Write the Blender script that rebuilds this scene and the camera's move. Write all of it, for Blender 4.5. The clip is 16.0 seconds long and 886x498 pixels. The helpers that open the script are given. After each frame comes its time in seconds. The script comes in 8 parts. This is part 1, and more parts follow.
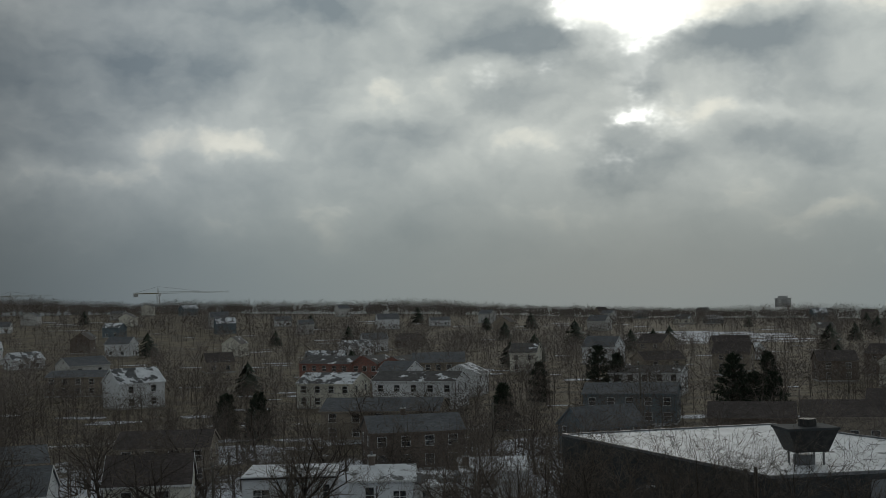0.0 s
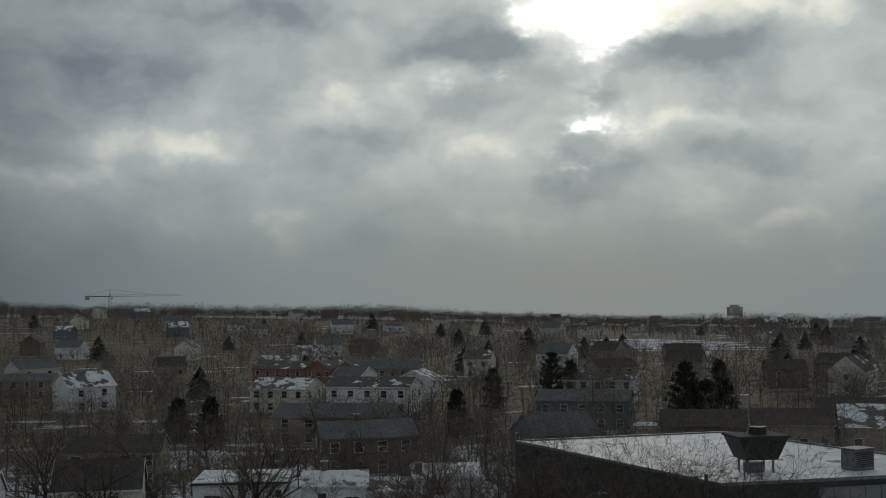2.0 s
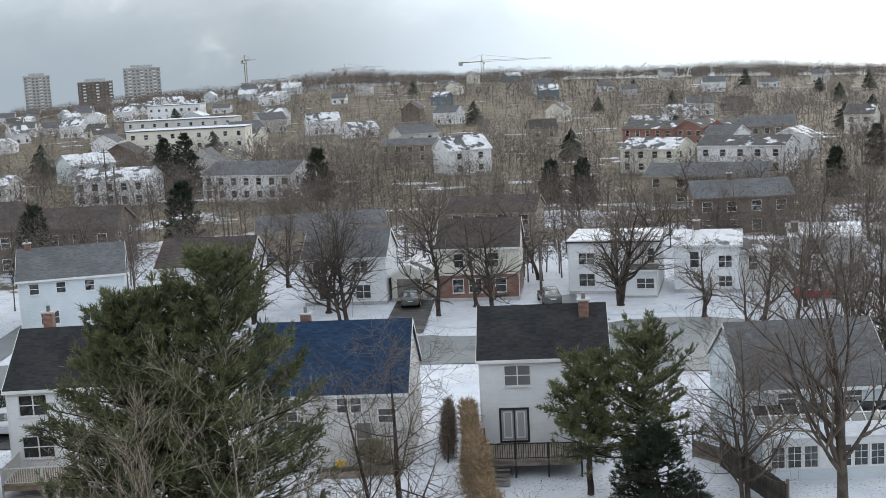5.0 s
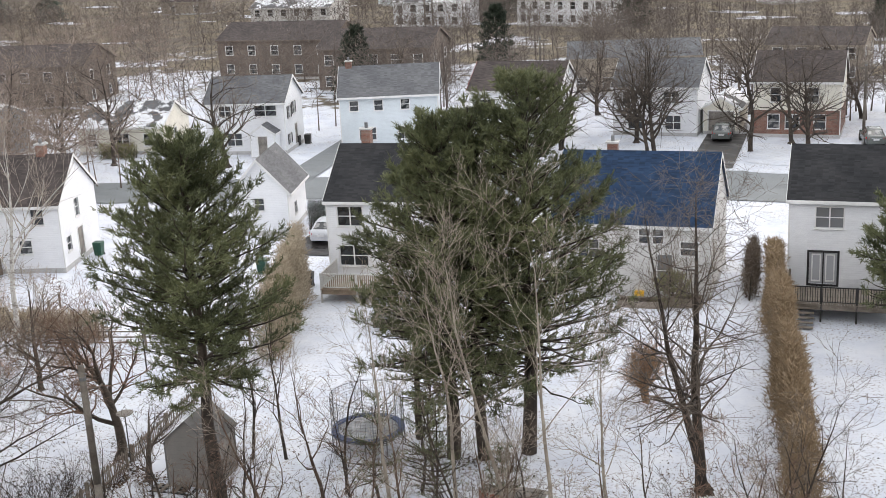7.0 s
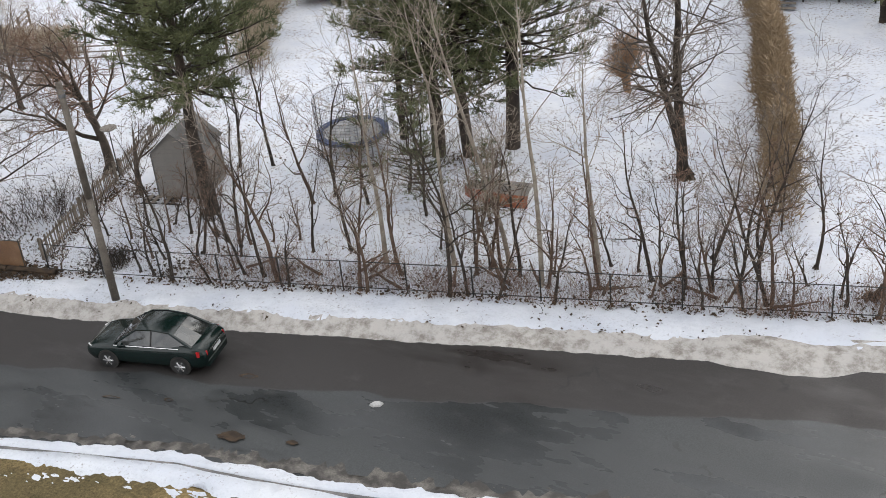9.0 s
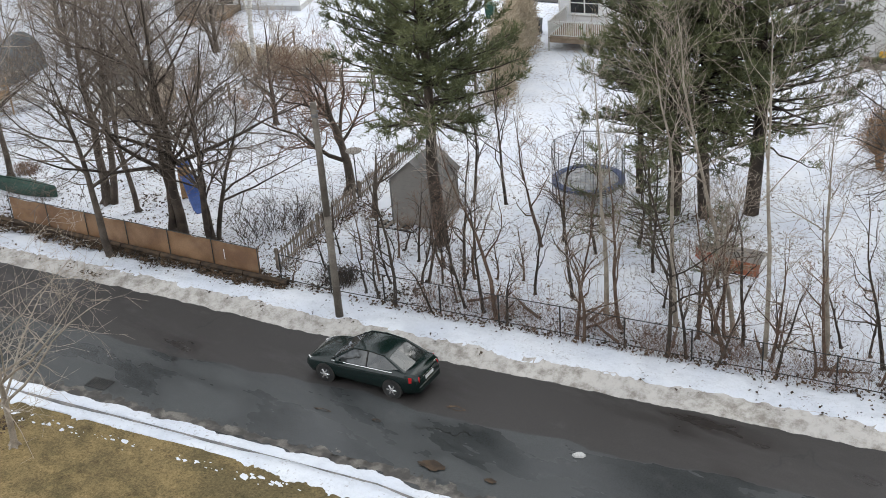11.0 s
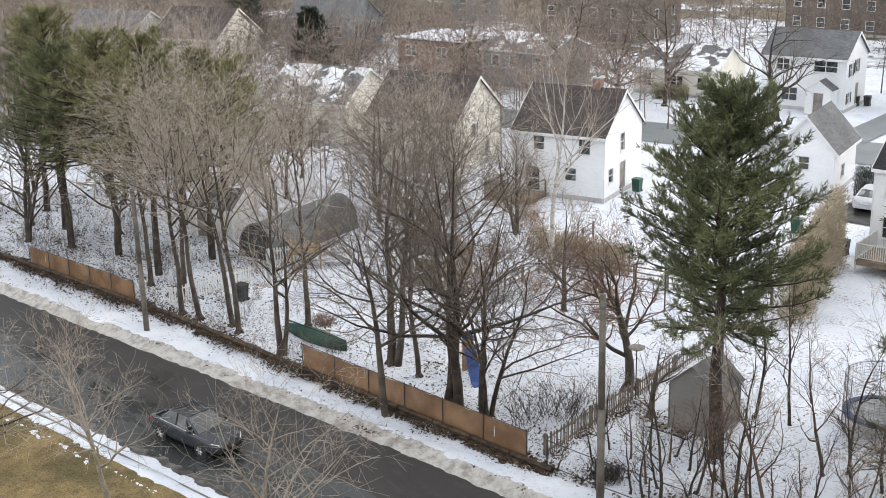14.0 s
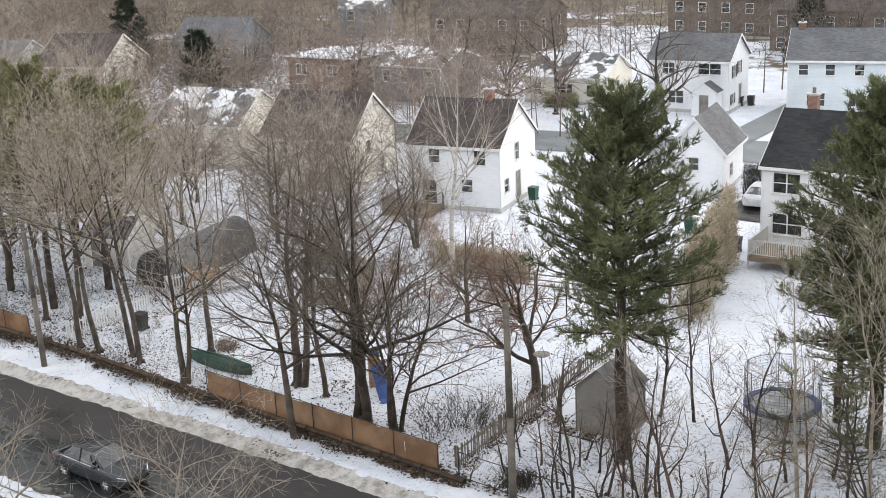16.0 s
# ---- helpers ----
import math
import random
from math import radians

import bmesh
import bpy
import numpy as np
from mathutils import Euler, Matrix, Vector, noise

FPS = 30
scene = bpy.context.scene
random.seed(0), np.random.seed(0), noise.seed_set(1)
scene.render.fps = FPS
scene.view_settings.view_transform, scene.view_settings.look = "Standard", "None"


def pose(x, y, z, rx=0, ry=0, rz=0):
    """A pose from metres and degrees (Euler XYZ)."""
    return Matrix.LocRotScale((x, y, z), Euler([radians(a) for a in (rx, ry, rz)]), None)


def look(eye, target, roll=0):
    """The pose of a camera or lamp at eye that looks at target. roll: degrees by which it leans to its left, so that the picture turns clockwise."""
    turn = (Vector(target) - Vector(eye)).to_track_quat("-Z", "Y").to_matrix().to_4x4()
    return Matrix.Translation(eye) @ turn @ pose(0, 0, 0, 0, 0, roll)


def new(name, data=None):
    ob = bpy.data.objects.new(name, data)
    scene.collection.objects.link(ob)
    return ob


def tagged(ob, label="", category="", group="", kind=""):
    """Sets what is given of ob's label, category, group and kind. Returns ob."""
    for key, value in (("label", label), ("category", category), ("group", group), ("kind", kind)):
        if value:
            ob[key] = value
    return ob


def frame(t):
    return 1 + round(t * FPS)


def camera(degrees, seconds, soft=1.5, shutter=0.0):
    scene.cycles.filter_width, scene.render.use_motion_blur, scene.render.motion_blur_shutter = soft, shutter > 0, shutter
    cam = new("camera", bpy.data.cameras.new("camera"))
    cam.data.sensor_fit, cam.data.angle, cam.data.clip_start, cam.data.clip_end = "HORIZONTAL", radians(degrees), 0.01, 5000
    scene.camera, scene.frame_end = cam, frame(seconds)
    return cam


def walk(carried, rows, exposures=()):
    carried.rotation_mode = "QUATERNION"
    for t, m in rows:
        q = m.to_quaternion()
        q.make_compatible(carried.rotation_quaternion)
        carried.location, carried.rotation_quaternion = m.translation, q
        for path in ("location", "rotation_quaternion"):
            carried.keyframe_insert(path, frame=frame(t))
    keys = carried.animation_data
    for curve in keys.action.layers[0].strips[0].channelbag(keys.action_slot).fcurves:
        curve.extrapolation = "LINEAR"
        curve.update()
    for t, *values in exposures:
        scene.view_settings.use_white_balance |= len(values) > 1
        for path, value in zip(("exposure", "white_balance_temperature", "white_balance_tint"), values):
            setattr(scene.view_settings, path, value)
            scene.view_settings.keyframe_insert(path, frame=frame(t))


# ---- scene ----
cam = camera(39.54, 16.0, soft=0.8)
PATH = [
    (0.0, pose(0, 0, 23.0, 91.90, 1.30, -0.01)),
    (0.5, pose(0, 0, 23.0, 91.96, 1.36, -0.30)),
    (1.0, pose(0, 0, 23.0, 92.00, 1.31, -0.75)),
    (1.5, pose(0, 0, 23.0, 92.15, 0.98, -1.28)),
    (2.0, pose(0, 0, 23.0, 92.14, 0.75, -2.11)),
    (2.5, pose(0, 0, 23.0, 91.86, 0.96, -3.67)),
    (3.0, pose(0, 0, 23.0, 89.74, 1.87, -4.41)),
    (3.5, pose(0, 0, 23.0, 87.83, 2.21, -0.14)),
    (4.0, pose(0, 0, 23.0, 85.53, 2.54, 6.35)),
    (4.5, pose(0, 0, 23.0, 83.10, 3.15, 10.95)),
    (5.0, pose(0, 0, 23.0, 81.58, 2.91, 14.80)),
    (5.2, pose(0, 0, 23.0, 81.17, 2.93, 16.33)),
    (7.3, pose(0, 0, 23.0, 71.83, 3.42, 29.68)),
    (7.5, pose(0, 0, 23.0, 69.84, 3.95, 29.50)),
    (8.0, pose(0, 0, 23.0, 64.55, 4.47, 28.07)),
    (8.2, pose(0, 0, 23.0, 63.04, 4.46, 27.23)),
    (10.3, pose(0, 0, 23.0, 59.00, 4.01, 30.65)),
    (10.5, pose(0, 0, 23.0, 60.12, 4.09, 33.71)),
    (11.0, pose(0, 0, 23.0, 63.32, 3.78, 39.96)),
    (11.5, pose(0, 0, 23.0, 66.64, 2.72, 45.17)),
    (12.0, pose(0, 0, 23.0, 68.78, 1.52, 48.66)),
    (12.5, pose(0, 0, 23.0, 70.56, 0.97, 51.11)),
    (13.0, pose(0, 0, 23.0, 71.73, 1.05, 52.71)),
    (13.5, pose(0, 0, 23.0, 72.61, 1.24, 54.16)),
    (14.0, pose(0, 0, 23.0, 72.76, 1.14, 55.09)),
    (14.5, pose(0, 0, 23.0, 71.85, 1.35, 55.15)),
    (15.0, pose(0, 0, 23.0, 71.60, 2.09, 53.66)),
    (15.5, pose(0, 0, 23.0, 72.45, 2.63, 51.30)),
    (16.0, pose(0, 0, 23.0, 73.29, 2.66, 49.80)),
]

walk(cam, PATH, exposures=[(0, -4.57, 6400, 8), (2.4, -4.56, 6400, 8), (2.9, -4.40, 6420, 9), (3.5, -3.85, 6380, 10), (4.0, -3.34, 6300, 12), (4.5, -2.76, 6300, 13), (5.2, -2.3, 6340, 15), (7.3, -1.9, 6820, 19), (8.2, -1.95, 6820, 19), (11, -1.86, 6640, 16), (16, -1.8, 6760, 17)])

# ---- sky and sun ----
SUN_AZ, SUN_EL = radians(-9.5), radians(13.0)
SUN_DIR = Vector((-math.sin(SUN_AZ) * math.cos(SUN_EL), math.cos(SUN_AZ) * math.cos(SUN_EL), math.sin(SUN_EL)))


class Graph:
    """Short hand for wiring shader nodes."""

    def __init__(self, tree):
        self.t = tree

    def node(self, kind):
        return self.t.nodes.new(kind)

    def put(self, sock, value):
        if isinstance(value, bpy.types.NodeSocket):
            self.t.links.new(value, sock)
        elif value is not None:
            sock.default_value = value

    def math(self, op, a, b=None, c=None, clamp=False):
        n = self.node("ShaderNodeMath")
        n.operation, n.use_clamp = op, clamp
        for s, v in zip(n.inputs, (a, b, c)):
            self.put(s, v)
        return n.outputs[0]

    def vmath(self, op, a, b=None):
        n = self.node("ShaderNodeVectorMath")
        n.operation = op
        self.put(n.inputs[0], a)
        self.put(n.inputs[1], b)
        return n

    def scale(self, colour, factor):
        n = self.node("ShaderNodeVectorMath")
        n.operation = "SCALE"
        self.put(n.inputs[0], colour)
        self.put(n.inputs["Scale"], factor)
        return n.outputs[0]

    def noise(self, vec, scale, detail=3.0, rough=0.55, distort=0.0):
        n = self.node("ShaderNodeTexNoise")
        self.put(n.inputs["Vector"], vec)
        n.inputs["Scale"].default_value = scale
        n.inputs["Detail"].default_value = detail
        n.inputs["Roughness"].default_value = rough
        n.inputs["Distortion"].default_value = distort
        return n.outputs["Fac"]

    def remap(self, x, a, b, lo=0.0, hi=1.0, smooth=True):
        n = self.node("ShaderNodeMapRange")
        n.interpolation_type = "SMOOTHSTEP" if smooth else "LINEAR"
        for s, v in zip(n.inputs, (x, a, b, lo, hi)):
            self.put(s, v)
        return n.outputs[0]

    def mix(self, fac, a, b, mode="MIX"):
        n = self.node("ShaderNodeMix")
        n.data_type, n.blend_type = "RGBA", mode
        self.put(n.inputs[0], fac)
        self.put(n.inputs[6], (*a, 1) if isinstance(a, tuple) else a)
        self.put(n.inputs[7], (*b, 1) if isinstance(b, tuple) else b)
        return n.outputs[2]

    def combine(self, x, y, z):
        n = self.node("ShaderNodeCombineXYZ")
        for s, v in zip(n.inputs, (x, y, z)):
            self.put(s, v)
        return n.outputs[0]

    def split(self, v):
        n = self.node("ShaderNodeSeparateXYZ")
        self.put(n.inputs[0], v)
        return n.outputs


world = bpy.data.worlds.new("winter_sky")
scene.world = world
world.use_nodes = True
world.node_tree.nodes.clear()
wg = Graph(world.node_tree)
toward = wg.node("ShaderNodeTexCoord").outputs["Generated"]
def wander(vec, scale, detail, amount):
    """The direction, pushed about by noise: frays the edges of the cloud banks."""
    n = wg.node("ShaderNodeTexNoise")
    wg.put(n.inputs["Vector"], vec)
    n.inputs["Scale"].default_value, n.inputs["Detail"].default_value, n.inputs["Roughness"].default_value = scale, detail, 0.6
    return wg.vmath("ADD", toward, wg.scale(wg.vmath("SUBTRACT", n.outputs["Color"], (0.5, 0.5, 0.5)).outputs[0], amount)).outputs[0]


dx, dy, dz = wg.split(toward)
layered = wg.combine(dx, dy, wg.math("MULTIPLY", dz, 1.5))
frayed = wander(layered, 9.0, 5.0, 0.06)
bent = wg.combine(*[wg.math("MULTIPLY", q, k) for q, k in zip(wg.split(frayed), (1.0, 1.0, 1.5))])
big_clouds = wg.noise(bent, 7.0, 2.0, 0.45)
small_clouds = wg.noise(bent, 16.0, 3.0, 0.5)
field = wg.math("ADD", wg.math("ADD", wg.math("MULTIPLY", big_clouds, 0.34), wg.math("MULTIPLY", small_clouds, 0.42)), 0.065)


def toward_dir(az, el):
    a, e = radians(az), radians(el)
    return (-math.sin(a) * math.cos(e), math.cos(a) * math.cos(e), math.sin(e))


def blob(az, el, wide, tall):
    """A soft cloud bank, wide and tall in degrees."""
    c = toward_dir(az, el)
    side = wg.vmath("DOT_PRODUCT", frayed, (math.cos(radians(az)), math.sin(radians(az)), 0)).outputs["Value"]
    high = wg.math("SUBTRACT", wg.split(frayed)[2], c[2])
    a = wg.math("DIVIDE", side, math.sin(radians(wide)))
    b = wg.math("DIVIDE", high, math.sin(radians(tall)))
    front = wg.math("GREATER_THAN", wg.vmath("DOT_PRODUCT", toward, c).outputs["Value"], 0.5)
    r = wg.math("ADD", wg.math("MULTIPLY", a, a), wg.math("MULTIPLY", b, b))
    return wg.math("MULTIPLY", wg.math("EXPONENT", wg.math("MULTIPLY", r, -1.0)), front)


# banks of dark and pale cloud round the sun: azimuth, height, half width, half depth, gain
BANKS = ((4.9, 12.9, 3.2, 0.75, -0.15), (-3.9, 11.3, 2.6, 0.85, -0.19), (-14.4, 10.7, 3.6, 0.75, -0.20), (-8.9, 9.5, 1.5, 0.8, -0.13), (-9.3, 5.7, 2.2, 1.0, -0.12),
         (-14.8, 6.1, 4.2, 0.6, -0.10), (-1.0, 9.7, 2.6, 0.7, 0.09), (-4.8, 6.6, 1.4, 0.6, 0.09), (8.0, 7.2, 2.8, 0.7, 0.10), (13.4, 7.0, 1.4, 0.55, 0.09),
         (17.1, 5.2, 2.2, 0.45, 0.10), (-13.6, 7.9, 3.6, 0.45, 0.08), (12.8, 9.9, 3.0, 1.5, -0.09), (19.2, 9.4, 2.6, 1.4, -0.07), (2.3, 7.2, 2.8, 0.65, -0.09),
         (-3.2, 8.9, 2.2, 0.5, -0.08), (-17.3, 3.1, 1.1, 0.4, 0.10), (-16.4, 12.5, 2.6, 0.9, 0.12), (-9.6, 12.7, 3.0, 1.2, 0.20), (-6.2, 3.6, 3.4, 0.5, 0.04))
for az, el, wide, tall, gain in BANKS:
    field = wg.math("ADD", field, wg.math("MULTIPLY", blob(az, el, wide * (1.15 if gain < 0 else 1.5), tall * 1.25), gain * 1.2))
fine_clouds = wg.noise(bent, 46.0, 5.0, 0.6)
field = wg.math("ADD", field, wg.math("MULTIPLY", wg.math("SUBTRACT", fine_clouds, 0.5), 0.08))
cloud_col = wg.mix(wg.remap(field, 0.26, 0.54, 0.0, 1.0, False), (0.46, 0.55, 0.61), (1.10, 1.17, 1.15))
cloud_col = wg.mix(wg.remap(field, 0.51, 0.64), cloud_col, (1.66, 1.64, 1.48))
cloud_col = wg.scale(cloud_col, wg.remap(dy, 0.2, -0.9, 1.0, 1.5))
low = wg.remap(dz, 0.0, 0.13)
cloud_col = wg.mix(low, (0.53, 0.65, 0.70), cloud_col)
sunward = wg.vmath("DOT_PRODUCT", wg.vmath("NORMALIZE", wg.combine(dx, dy, 0.0)).outputs[0], (-math.sin(SUN_AZ), math.cos(SUN_AZ), 0)).outputs["Value"]
cloud_col = wg.mix(1.0, cloud_col, wg.mix(wg.remap(sunward, 0.90, 0.985), (0.985, 0.995, 1.025), (1.012, 1.003, 0.98)), "MULTIPLY")
cloud_col = wg.scale(cloud_col, wg.remap(sunward, 0.84, 0.985, 0.92, 2.08))
cloud_col = wg.scale(cloud_col, wg.remap(dz, 0.03, 0.12, 1.0, 1.3))
sun_dot = wg.math("MAXIMUM", wg.vmath("DOT_PRODUCT", frayed, tuple(SUN_DIR)).outputs["Value"], 0.0)
halo = wg.math("ADD", wg.math("MULTIPLY", wg.math("POWER", sun_dot, 650.0), 1.4), wg.math("MULTIPLY", wg.math("POWER", sun_dot, 130.0), 0.35))
halo = wg.math("MULTIPLY", halo, wg.remap(field, 0.28, 0.75, 0.12, 1.2))
hole = wg.remap(wg.math("ADD", wg.math("ADD", blob(-9.2, 12.9, 3.6, 2.0), wg.math("MULTIPLY", blob(-9.6, 10.3, 1.5, 1.1), 0.28)), wg.math("MULTIPLY", wg.math("SUBTRACT", small_clouds, 0.5), 1.0)), 0.12, 1.15, 0.0, 3.2)
halo = wg.math("ADD", halo, hole)
glow = wg.mix(1.0, cloud_col, wg.scale((1.0, 0.97, 0.90), halo), "ADD")
clear = wg.node("ShaderNodeTexSky")
clear.sky_type, clear.sun_disc, clear.sun_elevation, clear.sun_rotation = "NISHITA", False, SUN_EL, -SUN_AZ
clear_bg = wg.node("ShaderNodeBackground")
wg.put(clear_bg.inputs[0], clear.outputs[0])
clear_bg.inputs[1].default_value = 0.02
cloud_bg = wg.node("ShaderNodeBackground")
wg.put(cloud_bg.inputs[0], glow)
cloud_bg.inputs[1].default_value = 4.0
added = wg.node("ShaderNodeAddShader")
wg.put(added.inputs[0], clear_bg.outputs[0])
wg.put(added.inputs[1], cloud_bg.outputs[0])
wg.put(wg.node("ShaderNodeOutputWorld").inputs[0], added.outputs[0])

sun_data = bpy.data.lights.new("sun", "SUN")
sun_data.energy, sun_data.angle, sun_data.color = 5.0, radians(16), (1.0, 0.93, 0.83)
sun = new("sun", sun_data)
sun.matrix_world = look(SUN_DIR * 50, (0, 0, 0))


# ---- materials ----
def begin(name, rough=0.8, metal=0.0, spec=0.4):
    m = bpy.data.materials.new(name)
    m.use_nodes = True
    g = Graph(m.node_tree)
    b = m.node_tree.nodes["Principled BSDF"]
    b.inputs["Roughness"].default_value = rough
    b.inputs["Metallic"].default_value = metal
    b.inputs["Specular IOR Level"].default_value = spec
    return m, g, b


def bumped(g, b, height, strength, dist):
    n = g.node("ShaderNodeBump")
    n.inputs["Strength"].default_value = strength
    n.inputs["Distance"].default_value = dist
    g.put(n.inputs["Height"], height)
    g.put(b.inputs["Normal"], n.outputs[0])


def surf(name, a, b, scale=1.0, fine=18.0, rough=0.8, bump=0.3, dist=0.01, metal=0.0, spec=0.4, lo=0.38, hi=0.62, grain=0.25, vary=0.0):
    """A surface of two mixed tones with grain, and a different tone for each object if vary."""
    m, g, p = begin(name, rough, metal, spec)
    co = g.node("ShaderNodeTexCoord").outputs["Object"]
    n1 = g.remap(g.noise(co, scale, 4.0), lo, hi)
    n2 = g.noise(co, fine, 3.0)
    col = g.mix(n1, a, b)
    k = g.remap(n2, 0.25, 0.75, 1.0 - grain, 1.0 + grain, False)
    if vary:
        rnd = g.node("ShaderNodeObjectInfo").outputs["Random"]
        k = g.math("MULTIPLY", k, g.remap(rnd, 0, 1, 1 - vary, 1 + vary, False))
    s = g.scale(col, k)
    g.put(p.inputs["Base Color"], s)
    g.put(p.inputs["Roughness"], g.remap(n2, 0.2, 0.8, max(rough - 0.12, 0.03), min(rough + 0.12, 1), False))
    if bump:
        bumped(g, p, n2, bump, dist)
    return m


def courses(name, a, b, pitch, rough=0.75, line=0.45, dist=0.012, streak=0.25, spec=0.35):
    """Horizontal boards or shingle courses, pitch metres high."""
    m, g, p = begin(name, rough, 0, spec)
    co = g.node("ShaderNodeTexCoord").outputs["Object"]
    x, y, z = g.split(co)
    row = g.math("DIVIDE", z, pitch)
    fr = g.math("FRACT", row)
    shade = g.remap(fr, 0.0, 0.14, 1 - line, 1.0)
    cell = g.combine(g.math("MULTIPLY", x, 3.0), g.math("MULTIPLY", y, 3.0), g.math("FLOOR", row))
    w = g.node("ShaderNodeTexWhiteNoise")
    w.noise_dimensions = "3D"
    g.put(w.inputs["Vector"], g.vmath("FLOOR", cell).outputs[0])
    stain = g.remap(g.noise(co, 0.45, 4.0, 0.6), 0.35, 0.68)
    tone = g.math("MULTIPLY", shade, g.remap(w.outputs["Value"], 0, 1, 1 - streak, 1 + streak, False))
    tone = g.math("MULTIPLY", tone, g.remap(g.noise(co, 30.0), 0.3, 0.7, 0.92, 1.08, False))
    s = g.scale(g.mix(stain, a, b), tone)
    g.put(p.inputs["Base Color"], s)
    bumped(g, p, fr, 0.6, dist)
    return m


def brickwork(name, a, b, mortar):
    m, g, p = begin(name, 0.85)
    co = g.node("ShaderNodeTexCoord").outputs["Object"]
    x, y, z = g.split(co)
    t = g.node("ShaderNodeTexBrick")
    g.put(t.inputs["Vector"], g.combine(g.math("ADD", x, y), z, 0.0))
    for k, v in (("Color1", a), ("Color2", b), ("Mortar", mortar)):
        t.inputs[k].default_value = (*v, 1)
    t.inputs["Scale"].default_value = 1.0
    t.inputs["Mortar Size"].default_value = 0.008
    t.inputs["Brick Width"].default_value = 0.21
    t.inputs["Row Height"].default_value = 0.075
    stain = g.remap(g.noise(co, 0.7, 4.0), 0.35, 0.7, 0.75, 1.15)
    s = g.scale(t.outputs["Color"], stain)
    g.put(p.inputs["Base Color"], s)
    bumped(g, p, t.outputs["Fac"], -0.4, 0.006)
    return m


def snow_mat(name, dirt=(0.30, 0.26, 0.21), amount=0.12, speck=0.5, soil=0.0, fine=2.6):
    m, g, p = begin(name, 0.75, 0, 0.3)
    co = g.node("ShaderNodeTexCoord").outputs["Object"]
    big = g.noise(co, 0.35, 5.0, 0.6)
    tiny = g.noise(co, 9.0, 4.0, 0.65)
    col = g.mix(g.remap(big, 0.35, 0.7), (0.60, 0.635, 0.70), (0.72, 0.742, 0.775))
    specks = g.math("MULTIPLY", g.remap(tiny, 0.56, 0.70), g.remap(g.noise(co, 0.8, 3.0), 0.40, 0.62))
    col = g.mix(g.math("MULTIPLY", specks, speck), col, (0.16, 0.12, 0.09))
    col = g.mix(soil, col, (0.40, 0.36, 0.305))
    # Mottling by noise: dirt on most snow, painted bump shading on the trodden snow.
    grime = g.math("MULTIPLY", g.remap(g.noise(co, fine, 6.0, 0.72), 0.40, 0.70), amount)
    col = g.mix(grime, col, dirt)
    g.put(p.inputs["Base Color"], col)
    p.inputs["Subsurface Weight"].default_value = 0.0
    bumped(g, p, g.math("ADD", g.noise(co, 2.2, 5.0, 0.6), g.math("MULTIPLY", tiny, 0.3)), 0.9, 0.12)
    return m


def ground_mat():
    m, g, p = begin("winter_ground", 0.85, 0, 0.25)
    co = g.node("ShaderNodeTexCoord").outputs["Object"]
    x, y, z = g.split(co)
    away = g.math("SQRT", g.math("ADD", g.math("MULTIPLY", x, x), g.math("MULTIPLY", y, y)))
    melt = g.remap(away, 50, 260, 0.22, 0.64)
    big = g.noise(co, 0.045, 5.0, 0.6)
    mid = g.noise(co, 0.4, 5.0, 0.65)
    cover = g.math("SUBTRACT", g.math("ADD", g.math("MULTIPLY", big, 0.7), g.math("MULTIPLY", mid, 0.3)), melt)
    cover = g.remap(cover, -0.02, 0.04)
    tiny = g.noise(co, 7.0, 4.0, 0.65)
    snow = g.mix(g.remap(mid, 0.3, 0.7), (0.58, 0.615, 0.685), (0.71, 0.732, 0.77))
    litter = g.math("MULTIPLY", g.remap(tiny, 0.53, 0.64), g.remap(g.noise(co, 0.35, 4.0), 0.36, 0.60))
    snow = g.mix(g.math("MULTIPLY", litter, 0.75), snow, (0.17, 0.12, 0.085))
    soil = g.mix(g.remap(g.noise(co, 0.15, 4.0), 0.4, 0.6), (0.115, 0.095, 0.07), (0.19, 0.155, 0.10))
    g.put(p.inputs["Base Color"], g.mix(cover, soil, snow))
    bumped(g, p, g.math("ADD", mid, g.math("MULTIPLY", tiny, 0.25)), 0.6, 0.1)
    return m


